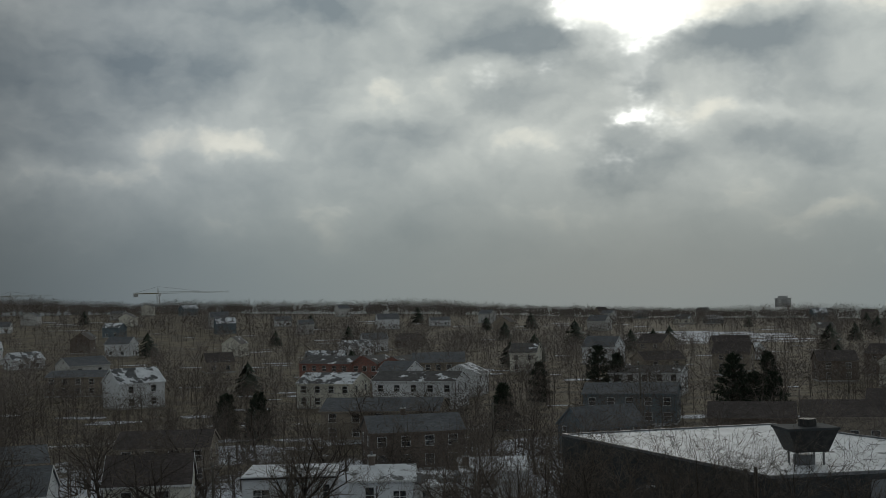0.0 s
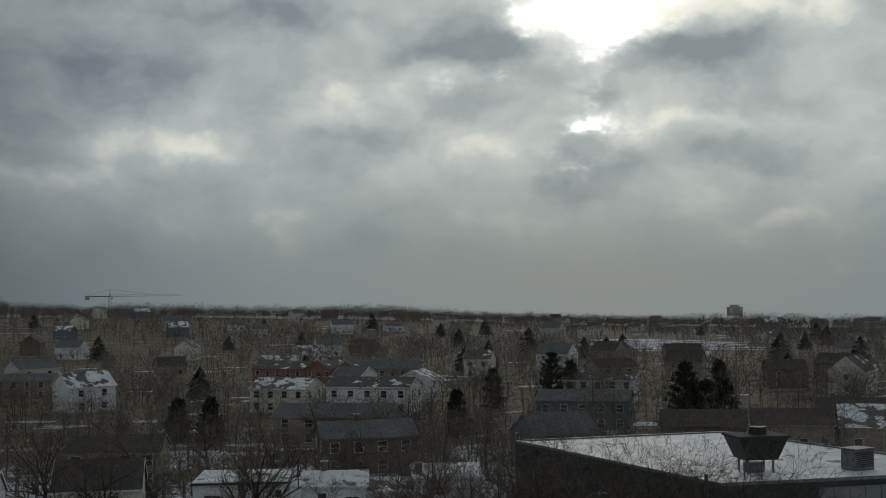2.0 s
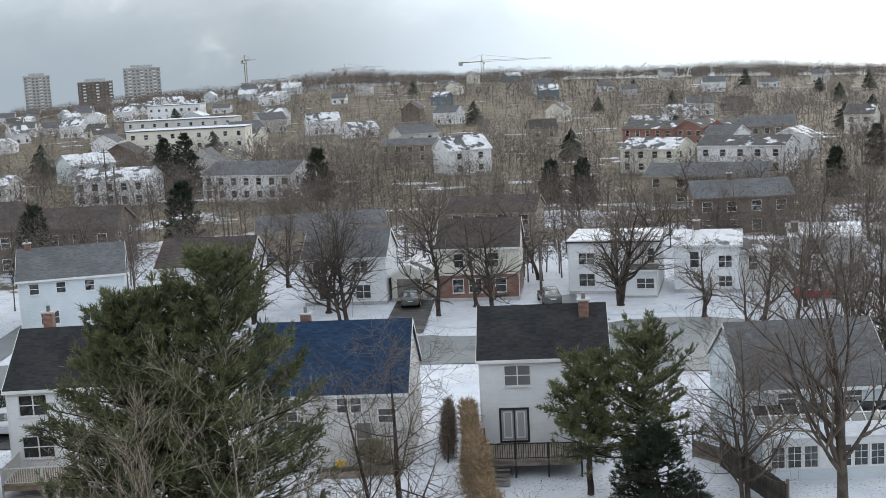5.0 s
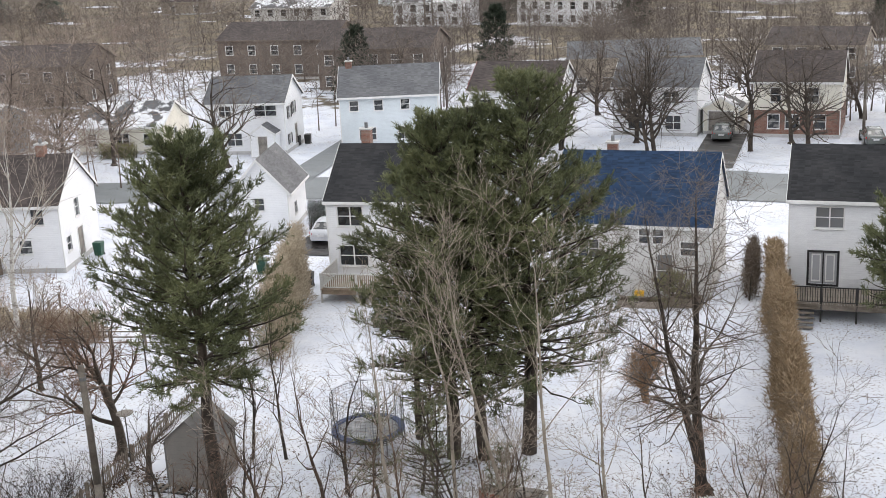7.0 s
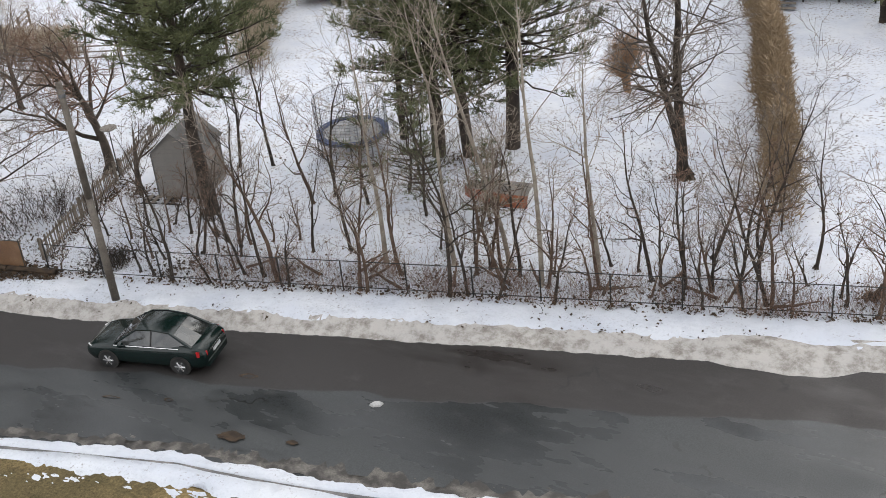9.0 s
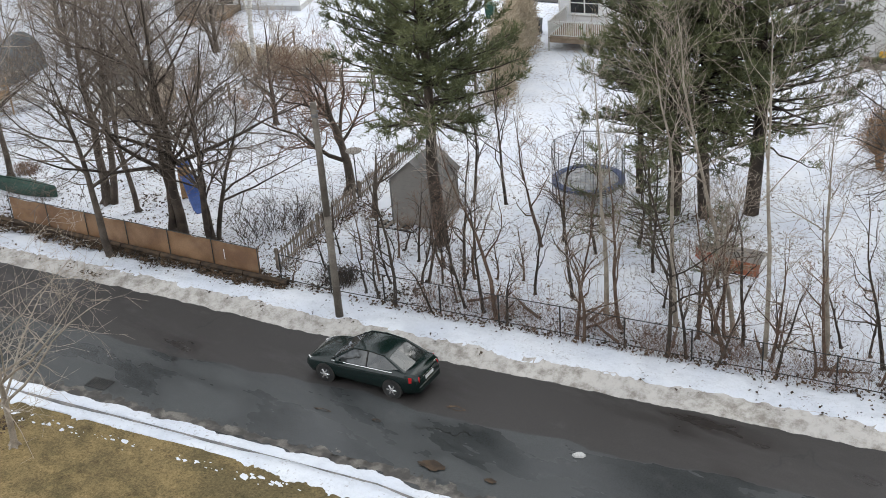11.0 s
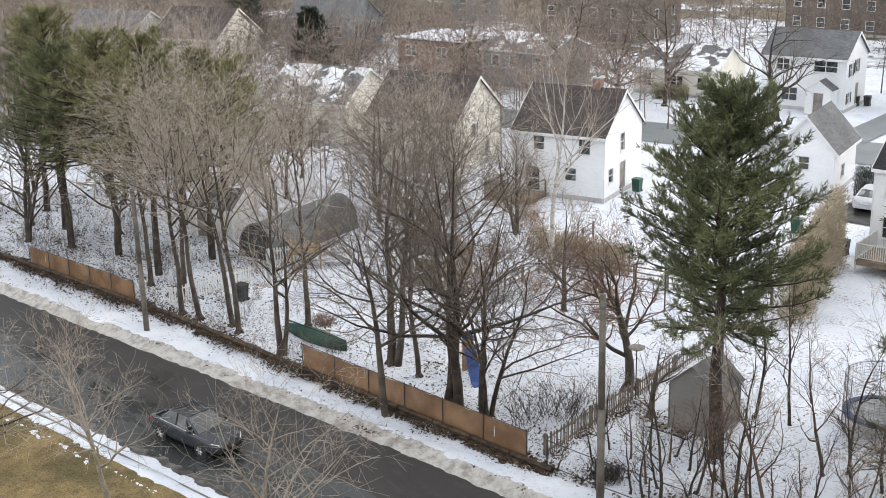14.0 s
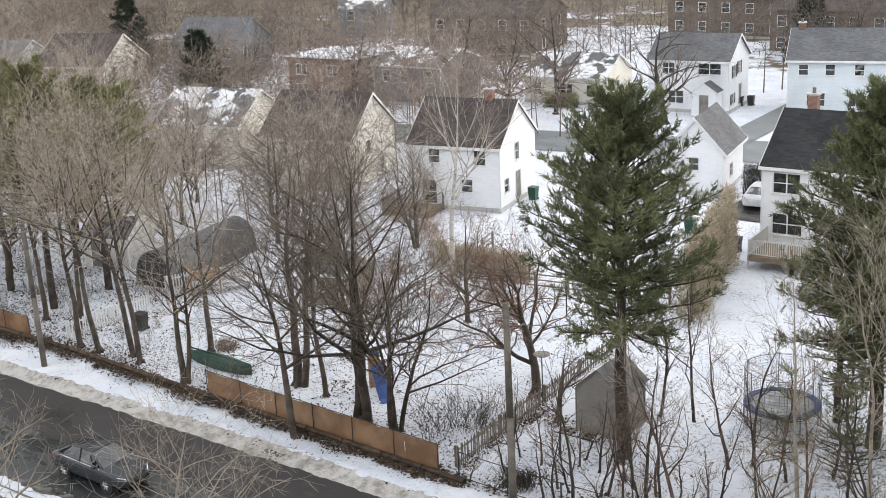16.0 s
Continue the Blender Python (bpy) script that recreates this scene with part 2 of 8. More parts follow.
def asphalt_mat(name="wet_asphalt", tone=1.0, wet=1.0):
    m, g, p = begin(name, 0.6, 0, 0.5)
    co = g.node("ShaderNodeTexCoord").outputs["Object"]
    x, y, z = g.split(co)
    stretched = g.combine(g.math("MULTIPLY", x, 0.35), y, z)
    worn = g.noise(stretched, 0.5, 5.0, 0.6)
    col = g.mix(g.remap(worn, 0.35, 0.66), (0.025 * tone, 0.028 * tone, 0.029 * tone), (0.050 * tone, 0.054 * tone, 0.055 * tone))
    along = g.math("ADD", g.math("MULTIPLY", x, -0.2351), g.math("MULTIPLY", y, 0.9720))
    lane = g.math("MULTIPLY", 0.0 if wet < 1 else g.remap(g.math("ADD", along, g.math("MULTIPLY", g.noise(co, 0.25, 4.0), 1.6)), 30.3, 30.42), 0.9)
    col = g.mix(lane, col, (0.027 * tone, 0.023 * tone, 0.0215 * tone))
    grit = g.noise(co, 24.0, 5.0, 0.7)
    s = g.scale(col, g.remap(grit, 0.3, 0.7, 0.6, 1.4, False))
    salt = g.remap(g.noise(co, 0.9, 6.0, 0.7), 0.55, 0.78, 0.0, 0.16 if wet == 1 else 0.35)
    col = g.mix(salt, s, (0.17, 0.165, 0.16))
    v = g.node("ShaderNodeTexVoronoi")
    v.feature = "DISTANCE_TO_EDGE"
    g.put(v.inputs["Vector"], g.vmath("ADD", co, g.combine(g.noise(co, 1.5), g.noise(co, 1.9), 0.0)).outputs[0])
    v.inputs["Scale"].default_value = 0.17
    crack = g.math("MULTIPLY", g.remap(v.outputs["Distance"], 0.002, 0.010, 1.0, 0.0), g.remap(g.noise(co, 0.25), 0.55, 0.62, 0.0, 0.8))
    col = g.mix(crack, col, (0.012, 0.012, 0.012))
    g.put(p.inputs["Base Color"], col)
    g.put(p.inputs["Roughness"], g.remap(g.math("ADD", g.noise(stretched, 0.5, 5.0, 0.6), g.math("MULTIPLY", lane, 0.14)), 0.40, 0.66, 0.58 - 0.42 * wet, 0.85 - 0.22 * wet))
    bumped(g, p, grit, 0.25, 0.006)
    return m


def lawn_mat():
    m, g, p = begin("dormant_grass", 0.95, 0, 0.15)
    co = g.node("ShaderNodeTexCoord").outputs["Object"]
    big = g.noise(co, 0.35, 5.0, 0.6)
    mid = g.noise(co, 2.2, 6.0, 0.8)
    blades = g.noise(co, 13.0, 6.0, 0.8)
    col = g.mix(g.remap(big, 0.38, 0.62), (0.235, 0.172, 0.082), (0.125, 0.098, 0.05))
    col = g.mix(g.math("MULTIPLY", g.remap(g.noise(co, 0.9, 5.0, 0.7), 0.48, 0.66), 0.6), col, (0.085, 0.072, 0.036))
    col = g.mix(g.math("MULTIPLY", g.remap(mid, 0.52, 0.74), 0.75), col, (0.045, 0.03, 0.018))
    s = g.scale(col, g.remap(blades, 0.3, 0.7, 0.35, 1.65, False))
    g.put(p.inputs["Base Color"], s)
    bumped(g, p, blades, 0.7, 0.04)
    return m


def glass_mat(name, tone=(0.02, 0.024, 0.028), rough=0.08):
    m, g, p = begin(name, rough, 0, 0.6)
    co = g.node("ShaderNodeTexCoord").outputs["Object"]
    rnd = g.node("ShaderNodeObjectInfo").outputs["Random"]
    drape = g.math("MULTIPLY", g.remap(rnd, 0.35, 0.95, 0.0, 0.85), g.remap(g.noise(co, 1.6, 2.0), 0.42, 0.58))
    g.put(p.inputs["Base Color"], g.mix(drape, tone, (0.26, 0.26, 0.25)))
    p.inputs["Coat Weight"].default_value = 0.6
    p.inputs["Coat Roughness"].default_value = 0.03
    return m


def needle_mat(name, a, b, each=0.55, scale=0.5):
    m, g, p = begin(name, 0.6, 0, 0.25)
    rnd = g.node("ShaderNodeNewGeometry").outputs["Random Per Island"]
    co = g.node("ShaderNodeTexCoord").outputs["Object"]
    t = g.math("ADD", g.math("MULTIPLY", rnd, each), g.math("MULTIPLY", g.remap(g.noise(co, scale), 0.35, 0.65), 1 - each))
    g.put(p.inputs["Base Color"], g.mix(t, a, b))
    return m


def snowy_roof(name, base, amount, rough=0.8):
    m, g, p = begin(name, rough, 0, 0.3)
    co = g.node("ShaderNodeTexCoord").outputs["Object"]
    x, y, z = g.split(co)
    fr = g.math("FRACT", g.math("DIVIDE", z, 0.13))
    s = g.scale(g.mix(g.remap(g.noise(co, 0.8, 4.0), 0.35, 0.65), base, tuple(c * 1.5 for c in base)), g.remap(fr, 0, 0.15, 0.6, 1.0))
    cover = g.remap(g.noise(co, 0.33, 5.0, 0.62), 0.62 - amount * 0.32, 0.66 - amount * 0.32)
    g.put(p.inputs["Base Color"], g.mix(cover, s, g.mix(g.remap(g.noise(co, 0.55, 5.0, 0.65), 0.35, 0.65), (0.60, 0.61, 0.63), (0.77, 0.78, 0.80))))
    bumped(g, p, g.math("ADD", g.math("MULTIPLY", fr, 0.2), cover), 0.6, 0.05)
    return m


SNOW = snow_mat("snow", (0.40, 0.38, 0.37), 0.35, 0.6)
BANK = snow_mat("ploughed_snow", (0.15, 0.13, 0.105), 0.8, 0.6, 0.72, 2.0)
GRIT = surf("gutter_gravel", (0.045, 0.041, 0.037), (0.15, 0.138, 0.122), 1.6, 22, 0.6, 0.4, 0.01, grain=0.4, lo=0.42, hi=0.66)
# Blue-grey mottle puts the shading of bumps into the snow's colour.
TRODDEN = snow_mat("trodden_snow", (0.36, 0.40, 0.47), 0.4, 0.7, 0.0, 1.4)
GROUND = ground_mat()
ASPHALT = asphalt_mat()
ASPHALT_DRY = asphalt_mat("pale_asphalt", 4.2, 0.5)
LAWN = lawn_mat()
CURB = surf("concrete_kerb", (0.13, 0.13, 0.13), (0.22, 0.21, 0.2), 1.5, 30, 0.9)
LEAFLITTER = surf("dead_leaves", (0.035, 0.024, 0.016), (0.085, 0.055, 0.033), 3.0, 25, 0.9, vary=0.3)
BARK = surf("grey_brown_bark", (0.055, 0.043, 0.034), (0.105, 0.086, 0.069), 1.6, 22, 0.95, 0.8, 0.02)
BARK_DARK = surf("dark_bark", (0.032, 0.025, 0.02), (0.075, 0.058, 0.045), 1.8, 22, 0.95, 0.8, 0.02)
BARK_PALE = surf("pale_bark", (0.24, 0.205, 0.165), (0.36, 0.315, 0.26), 1.8, 22, 0.95, 0.6, 0.02)
BARK_BIRCH = surf("birch_bark", (0.55, 0.53, 0.49), (0.30, 0.27, 0.24), 4.0, 12, 0.8, 0.4, 0.01, lo=0.5, hi=0.66)
BARK_RED = surf("reddish_twigs", (0.085, 0.055, 0.04), (0.14, 0.095, 0.068), 1.4, 22, 0.9, 0.3)
TWIG = surf("brown_twigs", (0.105, 0.083, 0.066), (0.185, 0.15, 0.12), 0.6, 22, 0.95, 0)
TWIG_PALE = surf("pale_twigs", (0.28, 0.235, 0.19), (0.42, 0.36, 0.30), 0.6, 22, 0.95, 0)
TWIG_RUST = surf("rusty_twigs", (0.30, 0.165, 0.085), (0.40, 0.235, 0.13), 0.6, 22, 0.95, 0)
TWIG_RED = surf("russet_twigs", (0.17, 0.105, 0.075), (0.25, 0.165, 0.12), 0.6, 22, 0.95, 0)
NEEDLE = needle_mat("pine_needles", (0.039, 0.053, 0.027), (0.205, 0.216, 0.103))
NEEDLE_OLIVE = needle_mat("olive_needles", (0.07, 0.074, 0.034), (0.29, 0.275, 0.130))
NEEDLE_DARK = needle_mat("spruce_needles", (0.014, 0.022, 0.015), (0.05, 0.064, 0.04))
HEDGE = needle_mat("dry_hedge_leaves", (0.17, 0.115, 0.065), (0.34, 0.25, 0.155))
HEDGE_DARK = needle_mat("dark_hedge_leaves", (0.07, 0.052, 0.038), (0.16, 0.12, 0.085))
HEDGE_PALE = needle_mat("pale_hedge_leaves", (0.34, 0.28, 0.20), (0.50, 0.425, 0.32))
# Twigs of the far woods, lightened: haze is put into their colour.
HAZED_TWIG = needle_mat("far_twigs", (0.142, 0.118, 0.102), (0.232, 0.198, 0.174), 0.2, 0.09)
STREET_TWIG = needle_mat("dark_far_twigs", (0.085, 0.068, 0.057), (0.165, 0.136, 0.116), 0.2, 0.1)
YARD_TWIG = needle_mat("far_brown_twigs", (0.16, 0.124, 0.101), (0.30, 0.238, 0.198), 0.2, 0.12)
FAR_RED = courses("faded_red_siding", (0.32, 0.15, 0.12), (0.27, 0.13, 0.105), 0.13, line=0.2, streak=0.05)
FAR_PINE = needle_mat("far_evergreen", (0.025, 0.033, 0.024), (0.065, 0.078, 0.052))
GLASS = glass_mat("window_glass")
CURTAIN_PALE = glass_mat("lace_curtained_glass", (0.42, 0.43, 0.45), 0.2)
CURTAIN = glass_mat("curtained_glass", (0.17, 0.175, 0.18), 0.15)
WHITE_SIDING = courses("white_siding", (0.80, 0.81, 0.825), (0.75, 0.76, 0.78), 0.13, line=0.22, streak=0.03)
CREAM_SIDING = courses("cream_siding", (0.76, 0.73, 0.64), (0.68, 0.65, 0.57), 0.13, line=0.22, streak=0.03)
GREY_SIDING = courses("grey_siding", (0.62, 0.61, 0.59), (0.54, 0.53, 0.51), 0.15, line=0.28, streak=0.04)
BLUE_SIDING = courses("pale_blue_siding", (0.63, 0.685, 0.715), (0.56, 0.615, 0.645), 0.13, line=0.22, streak=0.03)
TEAL_SIDING = courses("slate_blue_siding", (0.17, 0.21, 0.235), (0.13, 0.165, 0.19), 0.13, line=0.25, streak=0.04)
RED_SIDING = courses("red_siding", (0.30, 0.055, 0.045), (0.22, 0.045, 0.04), 0.13, line=0.25, streak=0.05)
TAN_SIDING = courses("tan_siding", (0.34, 0.29, 0.23), (0.27, 0.23, 0.185), 0.13, line=0.25, streak=0.04)
SHINGLE_DARK = courses("charcoal_shingles", (0.024, 0.025, 0.027), (0.038, 0.038, 0.04), 0.085, 0.85, 0.3, streak=0.22, spec=0.2)
SHINGLE_GREY = courses("grey_shingles", (0.105, 0.108, 0.115), (0.14, 0.142, 0.148), 0.085, 0.85, 0.3, streak=0.2)
SHINGLE_BLUE = courses("navy_shingles", (0.014, 0.034, 0.074), (0.021, 0.046, 0.092), 0.085, 0.8, 0.3, streak=0.3, spec=0.22)
SHINGLE_BROWN = courses("maroon_shingles", (0.056, 0.045, 0.042), (0.08, 0.065, 0.06), 0.085, 0.85, 0.35, streak=0.3)
ROOF_SNOWY = snowy_roof("half_snowed_shingles", (0.09, 0.09, 0.092), 0.55)
ROOF_WHITE = snowy_roof("snowed_roof", (0.12, 0.12, 0.12), 0.78)
ROOF_PATCHY = snowy_roof("patchy_snow_shingles", (0.075, 0.07, 0.068), 0.18)
ROOF_WET = snowy_roof("wet_membrane_with_snow", (0.13, 0.13, 0.13), 0.92, 0.5)
ROOF_WET.node_tree.nodes["Principled BSDF"].inputs["Roughness"].default_value = 0.6
BRICK = brickwork("red_brown_brick", (0.19, 0.08, 0.055), (0.27, 0.12, 0.085), (0.30, 0.27, 0.24))
BRICK_BROWN = brickwork("brown_brick", (0.125, 0.09, 0.07), (0.165, 0.12, 0.095), (0.2, 0.18, 0.16))
CONCRETE = surf("concrete", (0.40, 0.40, 0.39), (0.50, 0.49, 0.48), 0.8, 20, 0.9, 0.3)
DARK_PANEL = surf("dark_grey_render", (0.036, 0.039, 0.041), (0.055, 0.058, 0.06), 0.35, 14, 0.85, 0.2)
TRIM = surf("white_trim", (0.74, 0.74, 0.73), (0.66, 0.66, 0.65), 1.2, 25, 0.6, 0.1, grain=0.06)
TRIM_DARK = surf("black_trim", (0.02, 0.02, 0.022), (0.035, 0.035, 0.036), 1.2, 25, 0.5, 0.1)
WOOD = surf("weathered_wood", (0.20, 0.15, 0.105), (0.30, 0.235, 0.17), 1.4, 20, 0.85, 0.5, vary=0.2)
WOOD_WARM = surf("tan_lumber", (0.33, 0.20, 0.105), (0.42, 0.27, 0.15), 1.4, 20, 0.8, 0.4, vary=0.15)
WOOD_DARK = surf("damp_dark_wood", (0.05, 0.042, 0.035), (0.10, 0.085, 0.07), 1.6, 18, 0.9, 0.6, vary=0.25)
WOOD_GREY = surf("grey_wood", (0.155, 0.13, 0.105), (0.25, 0.215, 0.18), 1.6, 18, 0.9, 0.6, vary=0.2)
POLE_WOOD = surf("pole_wood", (0.105, 0.09, 0.074), (0.17, 0.15, 0.128), 1.2, 16, 0.9, 0.6, 0.02)
SCREEN = surf("brown_screen_cloth", (0.17, 0.088, 0.042), (0.30, 0.175, 0.092), 0.8, 24, 0.9, 0.3, lo=0.3, hi=0.7, grain=0.2)
SCREEN.node_tree.nodes["Principled BSDF"].inputs["Alpha"].default_value = 0.8
STEEL = surf("galvanised_steel", (0.16, 0.165, 0.17), (0.24, 0.245, 0.25), 2, 20, 0.5, 0.1, metal=0.7)
BLACK_STEEL = surf("black_coated_steel", (0.02, 0.02, 0.02), (0.04, 0.038, 0.035), 2, 20, 0.55, 0.1)
SHED_WALL = courses("grey_shed_boards", (0.25, 0.235, 0.215), (0.21, 0.197, 0.18), 0.2, line=0.14, streak=0.03)
SHED_ROOF = surf("grey_felt", (0.12, 0.118, 0.115), (0.17, 0.165, 0.16), 1.2, 20, 0.9)
RED_HULL = surf("faded_red_hull", (0.26, 0.065, 0.035), (0.36, 0.12, 0.06), 1.3, 16, 0.6, 0.3)
GREY_HULL = surf("grey_hull_bottom", (0.16, 0.145, 0.13), (0.25, 0.23, 0.205), 1.3, 16, 0.75, 0.3)
GREEN_HULL = surf("dark_green_tarp", (0.010, 0.038, 0.027), (0.022, 0.062, 0.045), 1.3, 12, 0.5, 0.5, 0.03)
PAD_BLUE = surf("faded_blue_pad", (0.035, 0.055, 0.12), (0.06, 0.08, 0.15), 2, 20, 0.6, 0.05)
BLUE_PLASTIC = surf("blue_plastic", (0.018, 0.055, 0.20), (0.03, 0.08, 0.27), 2, 20, 0.4, 0.05)
YELLOW_PLASTIC = surf("yellow_plastic", (0.75, 0.42, 0.02), (0.65, 0.35, 0.02), 2, 20, 0.45, 0.05)
GREEN_PLASTIC = surf("green_plastic", (0.012, 0.055, 0.035), (0.018, 0.075, 0.048), 2, 20, 0.45, 0.05)
TARP = surf("grey_tarpaulin", (0.055, 0.062, 0.068), (0.11, 0.12, 0.128), 0.7, 10, 0.5, 0.5, 0.05)
BLACK_NET = surf("black_net", (0.02, 0.02, 0.022), (0.04, 0.04, 0.042), 2, 30, 0.7)
MAT_GREY = surf("trampoline_cloth", (0.20, 0.205, 0.21), (0.34, 0.345, 0.35), 1.6, 30, 0.8)
TYRE = surf("tyre_rubber", (0.018, 0.018, 0.018), (0.03, 0.03, 0.03), 4, 30, 0.85)
ALLOY = surf("alloy", (0.5, 0.5, 0.5), (0.6, 0.6, 0.6), 4, 30, 0.3, 0.05, metal=0.9)
CHROME = surf("chrome", (0.7, 0.7, 0.7), (0.8, 0.8, 0.8), 4, 30, 0.15, 0.0, metal=1.0)
CARGLASS = glass_mat("car_glass", (0.012, 0.015, 0.016), 0.03)
REDLAMP = surf("red_lamp", (0.50, 0.015, 0.02), (0.42, 0.012, 0.015), 4, 30, 0.2, 0.0)
CLEARLAMP = surf("headlamp", (0.7, 0.7, 0.7), (0.85, 0.85, 0.85), 4, 30, 0.15, 0.0)
PLATE = surf("pale_plate", (0.7, 0.7, 0.7), (0.6, 0.6, 0.62), 4, 30, 0.5, 0.0)


def paint(name, c, rough=0.22):
    m = surf(name, c, tuple(k * 1.15 for k in c), 0.8, 60, rough, 0.0, grain=0.1)
    m.node_tree.nodes["Principled BSDF"].inputs["Coat Weight"].default_value = 0.2
    m.node_tree.nodes["Principled BSDF"].inputs["Coat Roughness"].default_value = 0.04
    return m


PAINT_GREEN = paint("dark_green_paint", (0.0015, 0.009, 0.008), 0.15)
PAINT_BLACK = paint("dark_grey_paint", (0.022, 0.026, 0.032))
PAINT_SILVER = paint("silver_paint", (0.45, 0.46, 0.48), 0.3)
PAINT_RED = paint("red_paint", (0.35, 0.03, 0.025))
PAINT_OLIVE = paint("grey_green_paint", (0.09, 0.10, 0.095))
CRANE_STEEL = surf("yellow_crane_steel", (0.24, 0.19, 0.085), (0.19, 0.15, 0.07), 1, 10, 0.6, 0.0)



# ---- building blocks ----
def thing(name, x, y, z=0.0, rz=0.0, label="", category="", group="", kind=""):
    ob = new(name)
    ob.matrix_basis = pose(x, y, z, 0, 0, rz)
    return tagged(ob, label, category, group, kind)


def mesh_of(name, verts, faces, material, smooth=False):
    me = bpy.data.meshes.new(name)
    me.from_pydata([tuple(v) for v in verts], [], faces)
    me.materials.append(material)
    if smooth:
        me.polygons.foreach_set("use_smooth", [True] * len(me.polygons))
    me.update()
    return me


def part(name, vf, material, parent, label="", smooth=False):
    ob = new(name, mesh_of(name, vf[0], vf[1], material, smooth))
    ob.parent = parent
    return tagged(ob, label)


def share(name, me, parent, m=None, label=""):
    ob = new(name, me)
    ob.parent = parent
    if m is not None:
        ob.matrix_basis = m
    return tagged(ob, label)


def box(vf, x0, x1, y0, y1, z0, z1):
    v, f = vf
    b = len(v)
    v += [(x0, y0, z0), (x1, y0, z0), (x1, y1, z0), (x0, y1, z0), (x0, y0, z1), (x1, y0, z1), (x1, y1, z1), (x0, y1, z1)]
    f += [tuple(b + i for i in q) for q in ((3, 2, 1, 0), (4, 5, 6, 7), (0, 1, 5, 4), (1, 2, 6, 5), (2, 3, 7, 6), (3, 0, 4, 7))]
    return vf


def boxes(*args):
    vf = ([], [])
    for a in args:
        box(vf, *a)
    return vf


def chamfered(x0, x1, y0, y1, z0, z1, c=0.02):
    """A box with its upright and upper edges cut off by c."""
    ring = [(x0 + c, y0), (x1 - c, y0), (x1, y0 + c), (x1, y1 - c), (x1 - c, y1), (x0 + c, y1), (x0, y1 - c), (x0, y0 + c)]
    mx, my = (x0 + x1) / 2, (y0 + y1) / 2
    v = [(x, y, z0) for x, y in ring] + [(x, y, z1 - c) for x, y in ring]
    v += [(mx + (x - mx) * (1 - 2 * c / (x1 - x0)), my + (y - my) * (1 - 2 * c / (y1 - y0)), z1) for x, y in ring]
    f = [tuple(range(7, -1, -1)), tuple(range(16, 24))]
    for k in (0, 8):
        f += [(k + i, k + (i + 1) % 8, k + 8 + (i + 1) % 8, k + 8 + i) for i in range(8)]
    return v, f


def prism(poly, y0, y1):
    """A polygon in x and z, drawn out along y."""
    n = len(poly)
    v = [(x, y0, z) for x, z in poly] + [(x, y1, z) for x, z in poly]
    return v, [tuple(range(n)), tuple(range(2 * n - 1, n - 1, -1))] + [(i, n + i, n + (i + 1) % n, (i + 1) % n) for i in range(n)]


def tube(vf, p, q, r0, r1, n=6):
    v, f = vf
    p, q = Vector(p), Vector(q)
    d = (q - p).normalized()
    a = d.orthogonal().normalized()
    c = d.cross(a)
    b = len(v)
    for o, r in ((p, r0), (q, r1)):
        for i in range(n):
            w = 2 * math.pi * i / n
            v.append(tuple(o + (a * math.cos(w) + c * math.sin(w)) * r))
    f += [(b + i, b + (i + 1) % n, b + n + (i + 1) % n, b + n + i) for i in range(n)]
    f += [tuple(b + i for i in range(n - 1, -1, -1)), tuple(b + n + i for i in range(n))]
    return vf


def tubes(*args):
    vf = ([], [])
    for a in args:
        tube(vf, *a)
    return vf


def fast_mesh(name, verts, quads, material, sides=4):
    """A mesh from arrays: verts (n, 3) and faces (m, sides)."""
    me = bpy.data.meshes.new(name)
    verts, quads = np.asarray(verts, np.float32), np.asarray(quads, np.int32)
    me.vertices.add(len(verts))
    me.vertices.foreach_set("co", verts.ravel())
    me.loops.add(quads.size)
    me.loops.foreach_set("vertex_index", quads.ravel())
    me.polygons.add(len(quads))
    me.polygons.foreach_set("loop_start", np.arange(0, quads.size, sides, dtype=np.int32))
    me.materials.append(material)
    me.update(calc_edges=True)
    me.validate()
    return me


def grid_mesh(name, xs, ys, height, material, place=None):
    nx, ny = len(xs), len(ys)
    gx, gy = np.meshgrid(xs, ys)
    gz = height(gx, gy)
    if place:
        gx, gy = place(gx, gy)
    verts = np.stack([gx, gy, gz], -1).reshape(-1, 3)
    i = np.arange((nx - 1) * (ny - 1))
    a = (i // (nx - 1)) * nx + i % (nx - 1)
    me = fast_mesh(name, verts, np.stack([a, a + 1, a + nx + 1, a + nx], -1), material)
    me.polygons.foreach_set("use_smooth", [True] * len(me.polygons))
    return me


def bumps(x, y, seed=0.0):
    """Cheap rolling relief, about -1 to 1."""
    return (np.sin(x * 1.1 + y * 0.7 + seed) + np.sin(x * 0.37 - y * 0.9 + 1.3 * seed) + np.sin(y * 2.3 + x * 1.9 + seed) * 0.5 + np.sin(x * 4.7 - y * 3.9 + seed) * 0.3) / 2.8


# the near road runs along u; v counts from the camera's side to the yards
RC, RS = math.cos(radians(13.6)), math.sin(radians(13.6))


def at_road(u, v):
    return RC * u - RS * v, RS * u + RC * v


